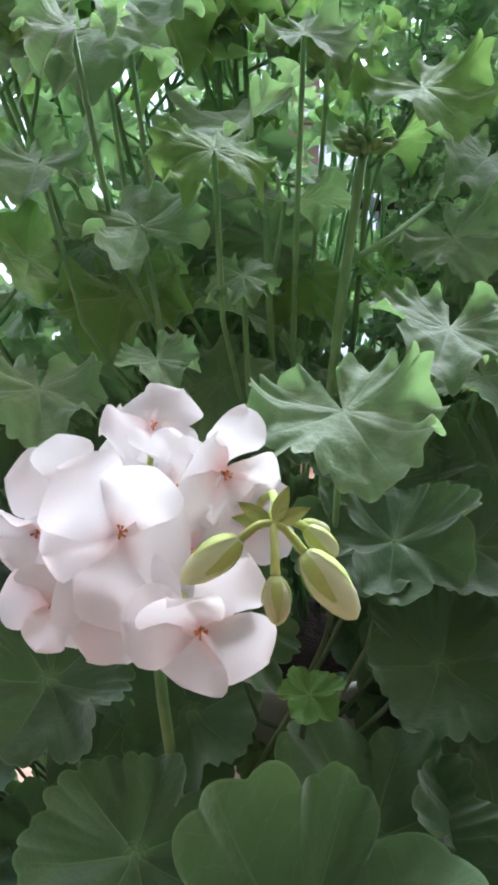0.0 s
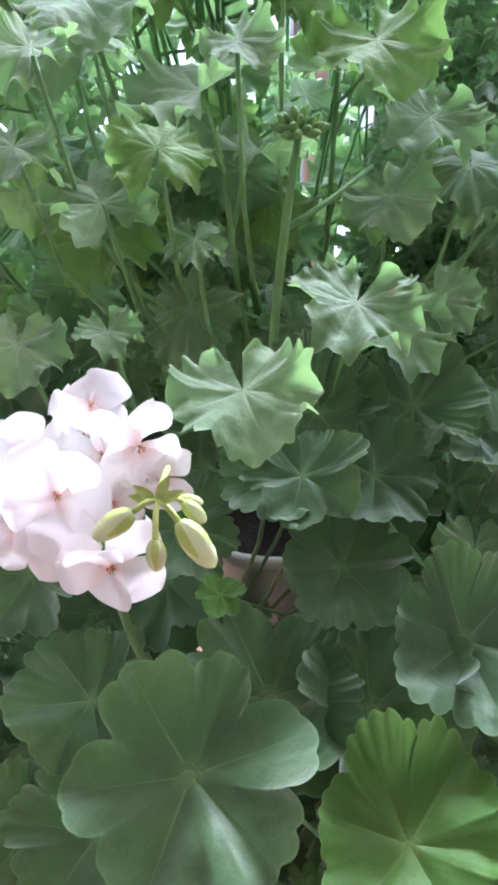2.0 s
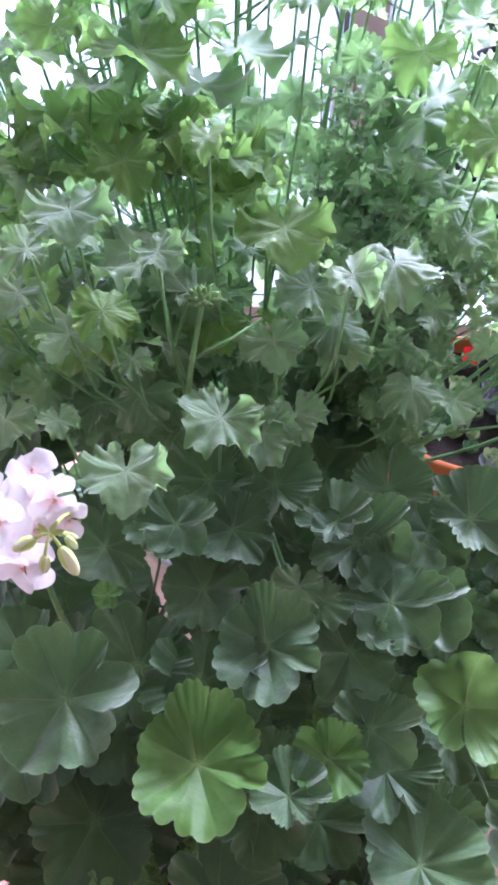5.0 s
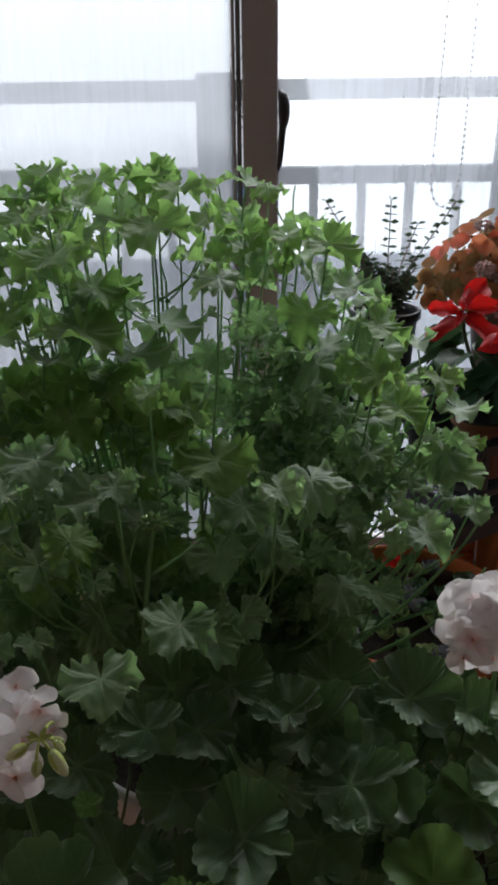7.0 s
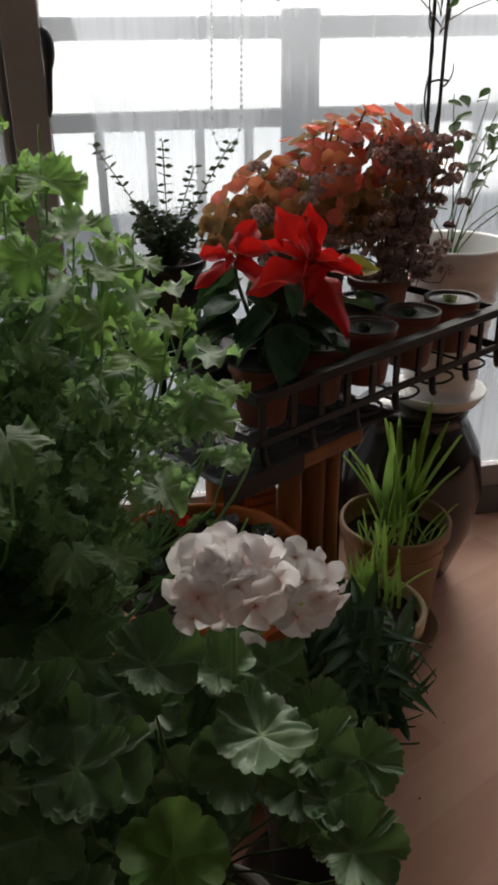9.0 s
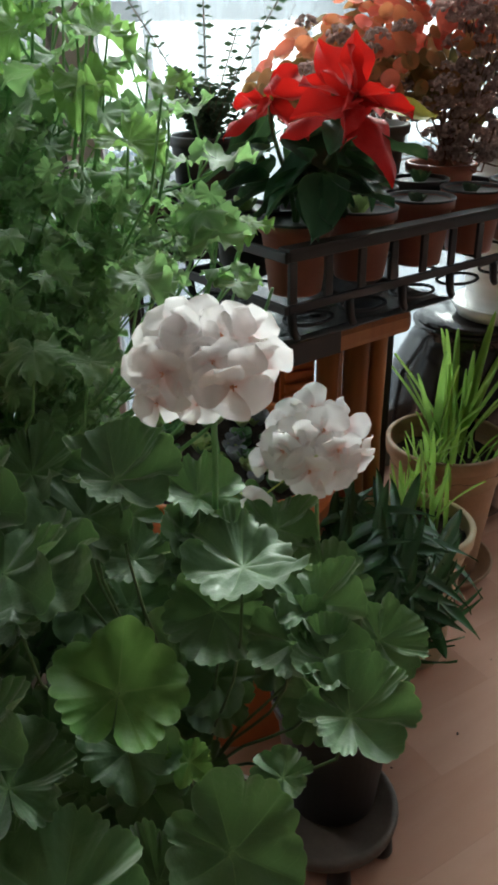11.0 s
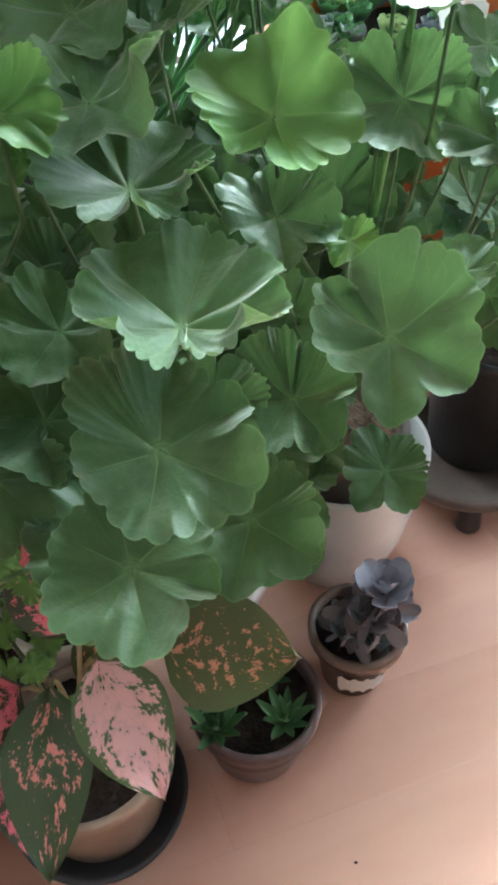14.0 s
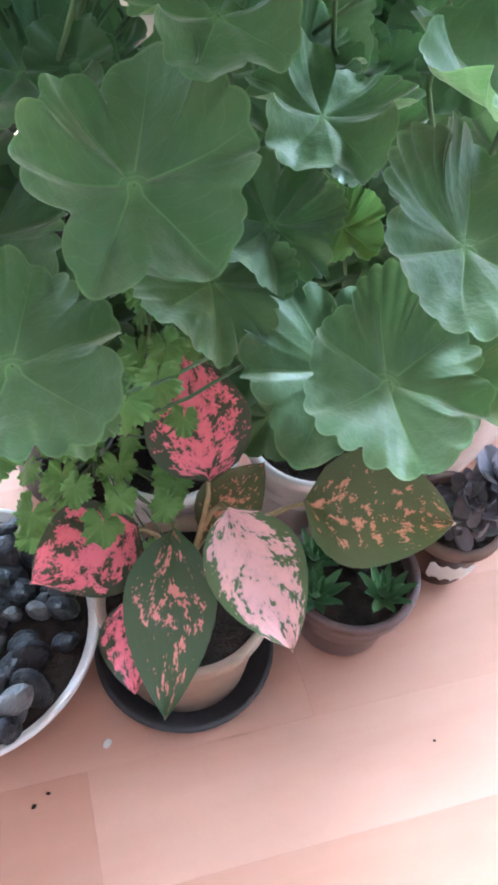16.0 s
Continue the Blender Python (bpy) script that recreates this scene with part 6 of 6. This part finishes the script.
for s in range(9):
    a = vr.uniform(-0.2, 0.2)
    tip = Vector((1.11 + vr.uniform(-0.17, 0.25), 1.69 + vr.uniform(-0.1, 0.08), vr.uniform(0.98, 1.22)))
    pts = bezier((1.11, 1.69, 0.82), (1.11 + a * 0.3, 1.69, 0.98), tip - Vector((0, 0, 0.04)), tip, 8)
    rod("stem", pts, 0.002, 0.001, "stem_dark", WP, 5)
    for k in range(5):
        p = pts[8 - k] + Vector((vr.uniform(-0.02, 0.02), vr.uniform(-0.02, 0.02), vr.uniform(-0.01, 0.01)))
        ss = vr.uniform(0.03, 0.05)
        put("leaf", VINE[k % 2], WP, pose(p.x, p.y, p.z, vr.uniform(-50, 10), vr.uniform(-20, 20), vr.uniform(90, 270)) @ Matrix.Diagonal((ss, ss, ss, 1)))

CLIMB = thing("staked_vine", 1.05, 1.72, 0.512, "thin vine with brown-tipped leaves on two black stakes", "climbing plant")
for x0, x1, y in ((1.045, 1.03, 1.72), (1.07, 1.075, 1.735)):
    rod("stake", [(x0, y, 0.80), ((x0 + x1) / 2, y, 1.3), (x1, y, 1.95)], 0.0042, 0.0038, "cane", CLIMB, 8)
for zz in (0.98, 1.22, 1.45):
    rod("tie", [(1.035, 1.715, zz), (1.055, 1.71, zz + 0.004), (1.082, 1.728, zz + 0.002)], 0.0025, 0.0025, "cane", CLIMB, 6)
for s in range(6):
    z0 = 1.325 + 0.055 * s
    dx = (-0.36, 0.18, -0.2, 0.24, -0.3, 0.12)[s]
    pts = bezier((1.05, 1.71, z0), (1.05 + dx * 0.3, 1.69, z0 + 0.12), (1.05 + dx * 0.7, 1.67, z0 + 0.14), (1.05 + dx, 1.66, z0 + 0.06), 10)
    rod("tendril", pts, 0.0016, 0.0009, "woody", CLIMB, 5)
    for k in range(3, 11):
        p = pts[k]
        if vr.random() < (0.5 if s == 0 else 0.1):
            continue
        ss = vr.uniform(0.016, 0.034)
        put("leaf", VINE[k % 2], CLIMB, pose(p.x, p.y, p.z, vr.uniform(-110, 10), vr.uniform(-60, 60), vr.uniform(0, 360)) @ Matrix.Diagonal((ss, ss, ss, 1)))

for x, z0, z1, side in ((1.040, 0.95, 1.62, 1.0), (1.069, 1.02, 1.66, -1.0)):
    turn = [Vector((x + side * (0.006 * math.sin(q * 0.5 + x * 40) + 0.006 * math.sin(q * 0.21)), 1.726 + 0.008 * math.cos(q * 0.5), z0 + (z1 - z0) * q / 40)) for q in range(41)]
    rod("vine_stem", turn, 0.0026, 0.0014, "cane", CLIMB, 6)
for x, z, dx in ((1.035, 1.13, -0.012), (1.07, 1.21, 0.014), (1.04, 1.31, -0.015), (1.07, 1.36, 0.02), (1.05, 1.40, 0.012)):
    rod("spur", bezier((x, 1.72, z), (x + dx, 1.715, z + 0.01), (x + dx * 1.3, 1.71, z + 0.03), (x + dx, 1.71, z + 0.045), 6), 0.0022, 0.001, "cane", CLIMB, 5)
for k in range(46):
    p = Vector((1.05 + vr.gauss(-0.01, 0.055), 1.70 + vr.uniform(-0.04, 0.02), vr.uniform(1.37, 1.60)))
    ss = vr.uniform(0.018, 0.034)
    put("leaf", VINE[k % 2], CLIMB, pose(p.x, p.y, p.z, vr.uniform(-110, -20), vr.uniform(-50, 50), vr.uniform(0, 360)) @ Matrix.Diagonal((ss, ss, ss, 1)))
    if k % 3 == 0:
        rod("tendril", bezier((1.053, 1.72, p.z - 0.06), (1.053, 1.715, p.z - 0.02), p + Vector((0, 0, 0.02)), p, 5), 0.0014, 0.0009, "woody", CLIMB, 5)

ORANGE = thing("orange_planter", 0.432, 1.115, 0.0, "tall orange plastic planter crowded with small succulents", "potted plant")
pot(ORANGE, 0.432, 1.115, 0.0, 0.186, 0.13, 0.505, "terracotta", rim=0.014, rim_h=0.035, soil=0.03)
orr = random.Random(2)
TUFTS = {"succulent": [], "pale_succulent": [], "echeveria": []}
for k in range(85):
    a, r = orr.uniform(0, 6.28), 0.165 * math.sqrt(orr.random())
    rosette(ORANGE, 0.432 + r * math.cos(a), 1.115 + r * math.sin(a), 0.480, orr.uniform(0.018, 0.032), 7, "", spoon, 35, "", 2, TUFTS[("succulent", "succulent", "pale_succulent", "echeveria")[k % 4]])
for kind in TUFTS:
    v, f, u = join(TUFTS[kind])
    tagged(put("succulent_growth", mesh_of("succulent_growth", v, f, kind, u), ORANGE, Matrix()), kind="stuff")
REDF = thing("red_flower", 0.401, 1.091, 0.603, "small red blossom on thin stem in the orange planter", "flower")
rp = blade_leaf(0.42, 77, 4, 6, fold=0.2, droop=0.1, wave=0.03, peak=0.6, power=0.6)
RED_PETAL = mesh_of("petal", rp[0], rp[1], "bract", rp[2])
for k in range(5):
    put("petal", RED_PETAL, REDF, frame_of((0.401, 1.091, 0.603), (0.2, -1, 0.5), (math.cos(k * 1.257), 0, math.sin(k * 1.257)), 0.017))
rod("stem", bezier((0.43, 1.10, 0.475), (0.43, 1.09, 0.55), Vector((0.401, 1.091, 0.603)) + Vector((0.01, 0.02, -0.01)), (0.401, 1.091, 0.603), 6), 0.0016, 0.0012, "stem", REDF, 5)


# bench with the planter tray ------------------------------------------------
BENCH = thing("wooden_bench", 0.72, 1.36, 0.0, "rustic varnished log bench with thick slab top", "bench")
TRAY_M = pose(0.527, 1.046, 0.0, 0, 0, 31)
part("top", box_bm((0.04, 0.02, 0.645), (0.275, 0.29, 0.685), 0.012), "bench", BENCH, "", False, TRAY_M)
for x, y, r in ((0.505, 1.34, 0.027), (0.548, 1.37, 0.020), (0.637, 1.31, 0.020), (0.688, 1.31, 0.024), (0.728, 1.32, 0.017), (0.60, 1.40, 0.022), (0.70, 1.42, 0.022)):
    v, f = tube([(x, y, 0.0), (x + 0.003, y, 0.2), (x - 0.002, y, 0.4), (x, y, 0.643)], [r, r * 1.05, r * 0.97, r], 14)
    put("leg", mesh_of("leg", v, f, "bench"), BENCH, Matrix())
SHEET = thing("plastic_sheet", 0.65, 1.25, 0.686, "wet black plastic sheet covering the bench top", "sheet")
bm = bmesh.new()
bmesh.ops.create_grid(bm, x_segments=30, y_segments=14, size=1)
for vv in bm.verts:
    vv.co = Vector((0.14 + vv.co.x * 0.21, 0.152 + vv.co.y * 0.146, 0.691 + 0.004 * noise.noise(vv.co * 5)))
bmesh.ops.solidify(bm, geom=bm.faces[:], thickness=0.0015)
MAT["wet"] = speckled("wet_black_plastic", (0.03, 0.032, 0.035), (0.07, 0.072, 0.075), 18, 0.08, 0.6, 0.004, fine=60)
part("sheet", bm, "wet", SHEET, "", True, TRAY_M)
part("hanging_edge", box_bm((-0.069, 0.0075, 0.655), (0.105, 0.0095, 0.688)), "black_frame", SHEET, "", False, TRAY_M)

GRID = thing("orange_grille", 0.578, 1.32, 0.0, "orange corrugated plastic strip standing under the bench", "grille")
for k in range(26):
    part("rib", box_bm((-0.028, -0.006, 0.02 + k * 0.023), (0.028, 0.006, 0.02 + k * 0.023 + 0.017), 0.004), "terracotta", GRID, "", False, pose(0.588, 1.32, 0, 0, 0, 15))
part("strip", box_bm((-0.033, 0.0065, 0.0), (0.033, 0.012, 0.57)), "terracotta", GRID, "", False, pose(0.588, 1.32, 0, 0, 0, 15))

TRAY = thing("planter_tray", 0.78, 1.28, 0.692, "black openwork plastic tray holding a row of pots", "plant tray")


def tray_bar(name, a, b, r):
    v, f = tube([TRAY_M @ Vector(a), TRAY_M @ Vector(b)], [r, r], 4)
    put(name, mesh_of(name, v, f, "black_frame", None, False), TRAY, Matrix())


for z, h in ((0.806, 0.015), (0.735, 0.013)):
    for lo, hi in (((0.0, 0.0, z), (0.66, 0.008, z + h)), ((0.0, 0.252, z), (0.66, 0.260, z + h)), ((-0.008, 0.0, z), (-0.0005, 0.260, z + h)), ((0.6605, 0.0, z), (0.668, 0.260, z + h))):
        part("rim", box_bm(lo, hi, 0.002), "black_frame", TRAY, "", False, TRAY_M)
part("deck", box_bm((-0.004, -0.004, 0.8215), (0.664, 0.019, 0.8255)), "black_frame", TRAY, "", False, TRAY_M)
part("deck", box_bm((0.0005, 0.120, 0.8215), (0.6595, 0.134, 0.8255)), "black_frame", TRAY, "", False, TRAY_M)
for k in range(11):
    x = 0.008 + k * 0.0644
    for y in (0.004, 0.256):
        part("upright", box_bm((x - 0.007, y - 0.003, 0.7485), (x + 0.007, y + 0.003, 0.8055), 0.0015), "black_frame", TRAY, "", False, TRAY_M)
for k in range(7):
    x = 0.006 + k * 0.108
    tray_bar("cross_bar", (x, 0.009, 0.737), (x, 0.251, 0.737), 0.0035)
    for y in (0.004, 0.256):
        pts = bezier(TRAY_M @ Vector((x, y, 0.736)), TRAY_M @ Vector((x, y - 0.004, 0.72)), TRAY_M @ Vector((x + 0.002, y, 0.705)), TRAY_M @ Vector((x + 0.012, y, 0.698)), 6)
        rod("foot", pts, 0.007, 0.006, "black_frame", TRAY, 6)
        ring = [TRAY_M @ Vector((x + 0.057 + 0.04 * math.cos(a), y * 0.8 + 0.03 + 0.028 * math.sin(a), 0.71)) for a in [2 * math.pi * i / 16 for i in range(17)]]
        rod("ring", ring, 0.0028, 0.0028, "black_frame", TRAY, 5)


def tray_pot(k, row, name, label, top=0.052, material="brown_pot"):
    p = TRAY_M @ Vector((0.070 + k * 0.128, 0.072 + row * 0.120, 0))
    t = thing(name, p.x, p.y, 0.7412, label, "potted plant")
    pot(t, p.x, p.y, 0.7412, top, top * 0.74, 0.101, material, rim=0.005, rim_h=0.016, soil=0.022)
    put("inner_pot_rim", mesh_of("inner_pot_rim", *lathe([(top - 0.003, 0.098), (top + 0.0035, 0.1012), (top + 0.003, 0.1035), (top - 0.004, 0.1035), (top - 0.009, 0.080)], 40), "black_pot"), t, pose(p.x, p.y, 0.7412), "thin black liner rim")
    return t, p.x, p.y


POIN, px, py = tray_pot(0, 0, "poinsettia", "red poinsettia with dark green leaves in small brown pot")
BRACT = [mesh_of("bract", *p[:2], "bract", p[2]) for p in [blade_leaf((0.25, 0.21, 0.27)[i], 700 + i, 6, 16, fold=(0.5, 0.9, -0.4)[i], droop=(0.05, 0.35, 0.5)[i], wave=0.07, peak=0.45, power=0.75, corner=(0.10, 0.2, 0.16)[i]) for i in range(3)]]
PLEAF = [mesh_of("poinsettia_leaf", *p[:2], "poinsettia_leaf", p[2]) for p in [blade_leaf(0.34, 720 + i, 6, 12, fold=0.3, droop=(0.3, 0.45, 0.2)[i], wave=0.04, peak=0.4, power=0.7, corner=0.08) for i in range(3)]]
pr = random.Random(6)
for cx, cy, cz, n, s0, fx in ((0.62, 1.13, 0.99, 16, 0.104, 0.12), (0.525, 1.23, 0.985, 8, 0.080, -0.3)):
    fb = frame_of((cx, cy, cz), (fx, -0.62, 0.72), (0, 0, 1))
    for k in range(n):
        s = s0 * (1.0 if k < n * 0.6 else 0.62) * pr.uniform(0.7, 1.1)
        m = fb @ pose(0, 0, 0.004 * k * 0.3, 0, 0, 360 * k / (n * 0.6) + pr.uniform(-15, 15)) @ pose(0, 0.004, 0, (4 if k < n * 0.6 else 40) + pr.uniform(-20, 24), pr.uniform(-25, 25), 0) @ Matrix.Diagonal((s, s, s, 1))
        put("bract", BRACT[k % 3], POIN, m)
    for k in range(6):
        q = fb @ Vector((pr.uniform(-0.008, 0.008), pr.uniform(-0.008, 0.008), 0.012))
        put("bud", BUD, POIN, frame_of(q, (fx, -0.6, 0.6), (0, 0, 1), 0.006))
    rod("stem", bezier((px, py, 0.82), (px, py, 0.9), (cx, cy + 0.01, cz - 0.06), (cx, cy, cz), 8), 0.004, 0.003, "stem_dark", POIN, 7)
    for k in range(22):
        a = pr.uniform(0, 360)
        h = pr.uniform(0.015, 0.11)
        q = Vector((cx, cy, cz - h)).lerp(Vector((px, py, cz - h)), h / 0.18)
        s = pr.uniform(0.070, 0.105)
        put("leaf", PLEAF[k % 3], POIN, pose(q.x, q.y, q.z, 0, 0, a) @ pose(0, 0.02, 0, pr.uniform(-42, 8), pr.uniform(-20, 20), 0) @ Matrix.Diagonal((s, s, s, 1)))
put("leaf", mesh_of("poinsettia_leaf", *blade_leaf(0.27, 733, 6, 12, fold=0.3, droop=0.1, wave=0.03, peak=0.4, power=0.7)[:2], "yellow_leaf"), POIN, frame_of((0.66, 1.15, 0.985), (0.1, -0.5, 0.8), (1, -0.1, 0.1), 0.085), "yellow green young leaf")
for k in range(1, 5):
    t, x, y = tray_pot(k, 0, "succulent_pot", ("small brown pot with pale green succulent rosette", "small brown pot with dry dark twigs", "small brown pot with dark dried stalks", "small brown pot with pale seedling")[k - 1])
    rosette(t, x - 0.01, y - 0.012, 0.83, 0.036 if k == 1 else 0.024, 6, "pale_succulent" if k in (1, 4) else "thyme", spoon, 40, "rosette_leaf", 2)
for k in range(4):
    t, x, y = tray_pot(k, 1, "back_row_pot", "small dark pot in the back row of the tray", 0.050, "black_pot")
    rosette(t, x, y, 0.83, 0.03, 6, "succulent" if k % 2 else "pale_succulent", spoon, 40, "rosette_leaf", 2)


# plants behind the tray, on a stand by the window ----------------------------
STAND = thing("plant_stand", 0.72, 1.60, 0.0, "dark slatted stand under the plants by the window", "stand")
for k in range(5):
    part("slat", box_bm((0.28, 1.50 + k * 0.055, 0.70), (0.93, 1.545 + k * 0.055, 0.72), 0.003), "black_frame", STAND)
for x in (0.30, 0.80):
    for y in (1.52, 1.74):
        part("leg", box_bm((x - 0.012, y - 0.012, 0.0), (x + 0.012, y + 0.012, 0.699), 0.002), "black_frame", STAND)
    part("brace", box_bm((x - 0.010, 1.5325, 0.675), (x + 0.010, 1.7275, 0.695)), "black_frame", STAND)

TH = thing("thyme_pot", 0.455, 1.585, 0.72, "wiry thyme with bare arching sprigs in black pot", "potted plant")
pot(TH, 0.455, 1.585, 0.7205, 0.072, 0.055, 0.19, "black_pot", soil=0.02)
tr = random.Random(12)
small = blade_leaf(0.3, 3, 2, 3, fold=0.2, droop=0.1, peak=0.5)
tw, tl = [], []
tips = [(-0.13, 0.0, 0.24), (0.0, 0.0, 0.24), (0.13, 0.0, 0.235), (0.06, 0.02, 0.19)] + [(tr.uniform(-0.06, 0.06), tr.uniform(-0.05, 0.05), tr.uniform(0.05, 0.13)) for _ in range(34)]
for dx, dy, dz in tips:
    pts = bezier((0.455, 1.585, 0.89), (0.455 + dx * 0.2, 1.585 + dy * 0.2, 0.89 + dz * 0.35), (0.455 + dx * 0.7, 1.585 + dy, 0.89 + dz * 0.75), (0.455 + dx, 1.585 + dy, 0.89 + dz), 14)
    tw.append(tube(pts, [0.0013] * 15, 4))
    for k in range(2, 15):
        for sgn in (-1, 1):
            if k < 5 and dz > 0.18:
                continue
            s = tr.uniform(0.012, 0.020)
            tl.append(bake(small, pose(*pts[k], tr.uniform(-20, 50), tr.uniform(-90, 90), 90 * sgn + tr.uniform(-50, 50)) @ Matrix.Diagonal((s, s, s, 1))))
v, f, u = join(tw)
tagged(put("twig_tangle", mesh_of("twig_tangle", v, f, "woody"), TH, Matrix()), kind="stuff")
v, f, u = join(tl)
tagged(put("foliage", mesh_of("foliage", v, f, "thyme", u), TH, Matrix()), kind="stuff")

YP = thing("yellow_succulent_pot", 0.355, 1.56, 0.72, "pale yellow green succulent in small black pot", "potted plant")
pot(YP, 0.345, 1.53, 0.7205, 0.055, 0.042, 0.11, "black_pot")
rosette(YP, 0.345, 1.52, 0.825, 0.038, 8, "pale_succulent", spoon, 45, rings=3)

KAL = thing("orange_succulent", 0.74, 1.62, 0.72, "mounded succulent with round orange red leaves and dried blooms", "potted plant")
pot(KAL, 0.74, 1.62, 0.7205, 0.10, 0.075, 0.20, "grey_saucer", soil=0.02)
disc = [round_leaf(800 + i, rings=3, spokes=16, lobes=5, cup=0.35, pleat=0.02, teeth=0.0, lobe=0.03, notch=178, fold=0.05, wave=0.03, curl=0.0) for i in range(3)]
DISC_HI = [mesh_of("round_leaf", *p[:2], "orange_leaf", p[2]) for p in disc]
kr = random.Random(19)
ks, low = [], []
for k in range(760):
    a, b = kr.uniform(0, 2 * math.pi), math.acos(kr.uniform(-0.55, 1))
    d = Vector((math.sin(b) * math.cos(a), math.sin(b) * math.sin(a), math.cos(b)))
    if d.y > 0.45 or (d.z < -0.15 and d.x < 0.2):
        continue
    rr = kr.uniform(0.70, 1.14)
    p = Vector((0.765 + d.x * 0.215 * rr, 1.585 + d.y * 0.13 * rr, 0.996 + d.z * 0.14 * rr + 0.10 * d.x * (0.5 + 0.5 * d.z)))
    n = d + Vector((kr.uniform(-0.5, 0.5), kr.uniform(-0.7, 0.2), kr.uniform(-0.3, 0.5)))
    s = kr.uniform(0.012, 0.022)
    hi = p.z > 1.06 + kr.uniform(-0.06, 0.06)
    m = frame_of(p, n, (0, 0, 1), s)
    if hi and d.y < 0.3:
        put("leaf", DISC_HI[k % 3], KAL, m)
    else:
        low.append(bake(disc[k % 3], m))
    if k % 8 == 0:
        ks.append(tube(bezier((0.74, 1.62, 0.90), (0.74, 1.62, 0.97), p - d * 0.05, p, 6), [0.003] * 7, 5))
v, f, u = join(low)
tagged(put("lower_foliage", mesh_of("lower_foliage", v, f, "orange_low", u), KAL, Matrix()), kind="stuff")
v, f, u = join(ks)
tagged(put("stem_tangle", mesh_of("stem_tangle", v, f, "red_stem"), KAL, Matrix()), kind="stuff")
crumb = bmesh.new()
bmesh.ops.create_icosphere(crumb, subdivisions=1, radius=1)
crumb_piece = ([v.co.copy() for v in crumb.verts], [tuple(v.index for v in f.verts) for f in crumb.faces], [(0, 0)] * len(crumb.verts))
crumb.free()


def dried_head(pieces, x, y, z, r, seed):
    h = random.Random(seed)
    for k in range(44):
        a, b = h.uniform(0, 6.28), math.acos(h.uniform(-0.3, 1))
        d = Vector((math.sin(b) * math.cos(a), math.sin(b) * math.sin(a), math.cos(b) * 0.7))
        pieces.append(bake(crumb_piece, pose(x + d.x * r, y + d.y * r, z + d.z * r, h.uniform(0, 90), h.uniform(0, 90), 0) @ Matrix.Diagonal((0.0034, 0.0028, 0.0045, 1))))


kal_blooms, sed_blooms = [], []
for k in range(34):
    u = kr.random()
    dried_head(kal_blooms, 0.60 + 0.33 * u, 1.445 + kr.uniform(-0.02, 0.06), 1.02 + kr.uniform(-0.12, 0.07 + 0.06 * u), kr.uniform(0.014, 0.023), 900 + k)

SED = thing("dried_sedum", 0.90, 1.50, 0.72, "tall sedum with dark dried brown flower clusters", "potted plant")
pot(SED, 0.90, 1.58, 0.7205, 0.065, 0.05, 0.13, "brown_pot")
sr = random.Random(23)
for k in range(190):
    x, y, z = 0.925 + sr.gauss(0, 0.05), 1.52 + sr.uniform(-0.07, 0.08), sr.uniform(0.86, 1.13)
    dried_head(sed_blooms, x, y, z, sr.uniform(0.009, 0.017), 1000 + k)
    if k % 3 == 0:
        rod("stem", bezier((0.90, 1.575, 0.83), (0.90, 1.57, 0.92), (x, y, z - 0.08), (x, y, z), 6), 0.002, 0.0014, "red_stem", SED, 5)

for plant, pieces in ((KAL, kal_blooms), (SED, sed_blooms)):
    v, f, u = join(pieces)
    tagged(put("dried_bloom", mesh_of("dried_bloom", v, f, "dry_bloom", None, False), plant, Matrix()), kind="stuff")


# crumbs lying on the floor
DEBRIS = thing("floor_crumbs", 0.3, 0.2, 0.0, "dark soil crumbs and one white scrap on the floor", "crumbs", "", "stuff")
cr = random.Random(44)
CRUMB = [mesh_of("crumb", crumb_piece[0], crumb_piece[1], "soil"), mesh_of("scrap", crumb_piece[0], crumb_piece[1], "label")]
for x, y, white in ((0.057, 0.149, 0), (0.048, 0.135, 0), (0.415, 0.278, 0), (0.948, 1.326, 0), (0.939, 1.141, 0), (0.814, 0.970, 0), (0.683, 0.913, 0), (0.097, 0.205, 1)):
    s = 0.006 if white else cr.uniform(0.0018, 0.0032)
    put("scrap" if white else "crumb", CRUMB[white], DEBRIS, pose(x, y, 0.001 if white else s * 0.4, 0, 0, cr.uniform(0, 360)) @ Matrix.Diagonal((s, s * 0.7, 0.001 if white else s * 0.5, 1)))


# floor planks ----------------------------------------------------------------
PLANK_DIR = 26.0
pl, pw = 0.62, 0.115
half = [(-pl / 2 + 0.00006, -pw / 2 + 0.00006), (pl / 2 - 0.00006, -pw / 2 + 0.00006), (pl / 2 - 0.00006, pw / 2 - 0.00006), (-pl / 2 + 0.00006, pw / 2 - 0.00006)]
pv = [(x, y, 0.0) for x, y in half] + [(x * 0.9999, y * 0.9996, 0.0028) for x, y in half]
plank_mesh = mesh_of("plank", pv, [(4, 5, 6, 7), (0, 1, 5, 4), (1, 2, 6, 5), (2, 3, 7, 6), (3, 0, 4, 7)], "floor", None, False)
turn = Matrix.Rotation(radians(PLANK_DIR), 4, "Z")
for i in range(-9, 10):
    for j in range(-30, 31):
        c = turn @ Vector(((i + (0.37 * j) % 1.0) * pl, j * pw, 0))
        c += Vector((0.3, 0.6, 0))
        if -0.9 < c.x < 1.9 and -0.9 < c.y < 1.75:
            put("plank", plank_mesh, FLOOR, Matrix.Translation((c.x, c.y, -0.0029)) @ turn)
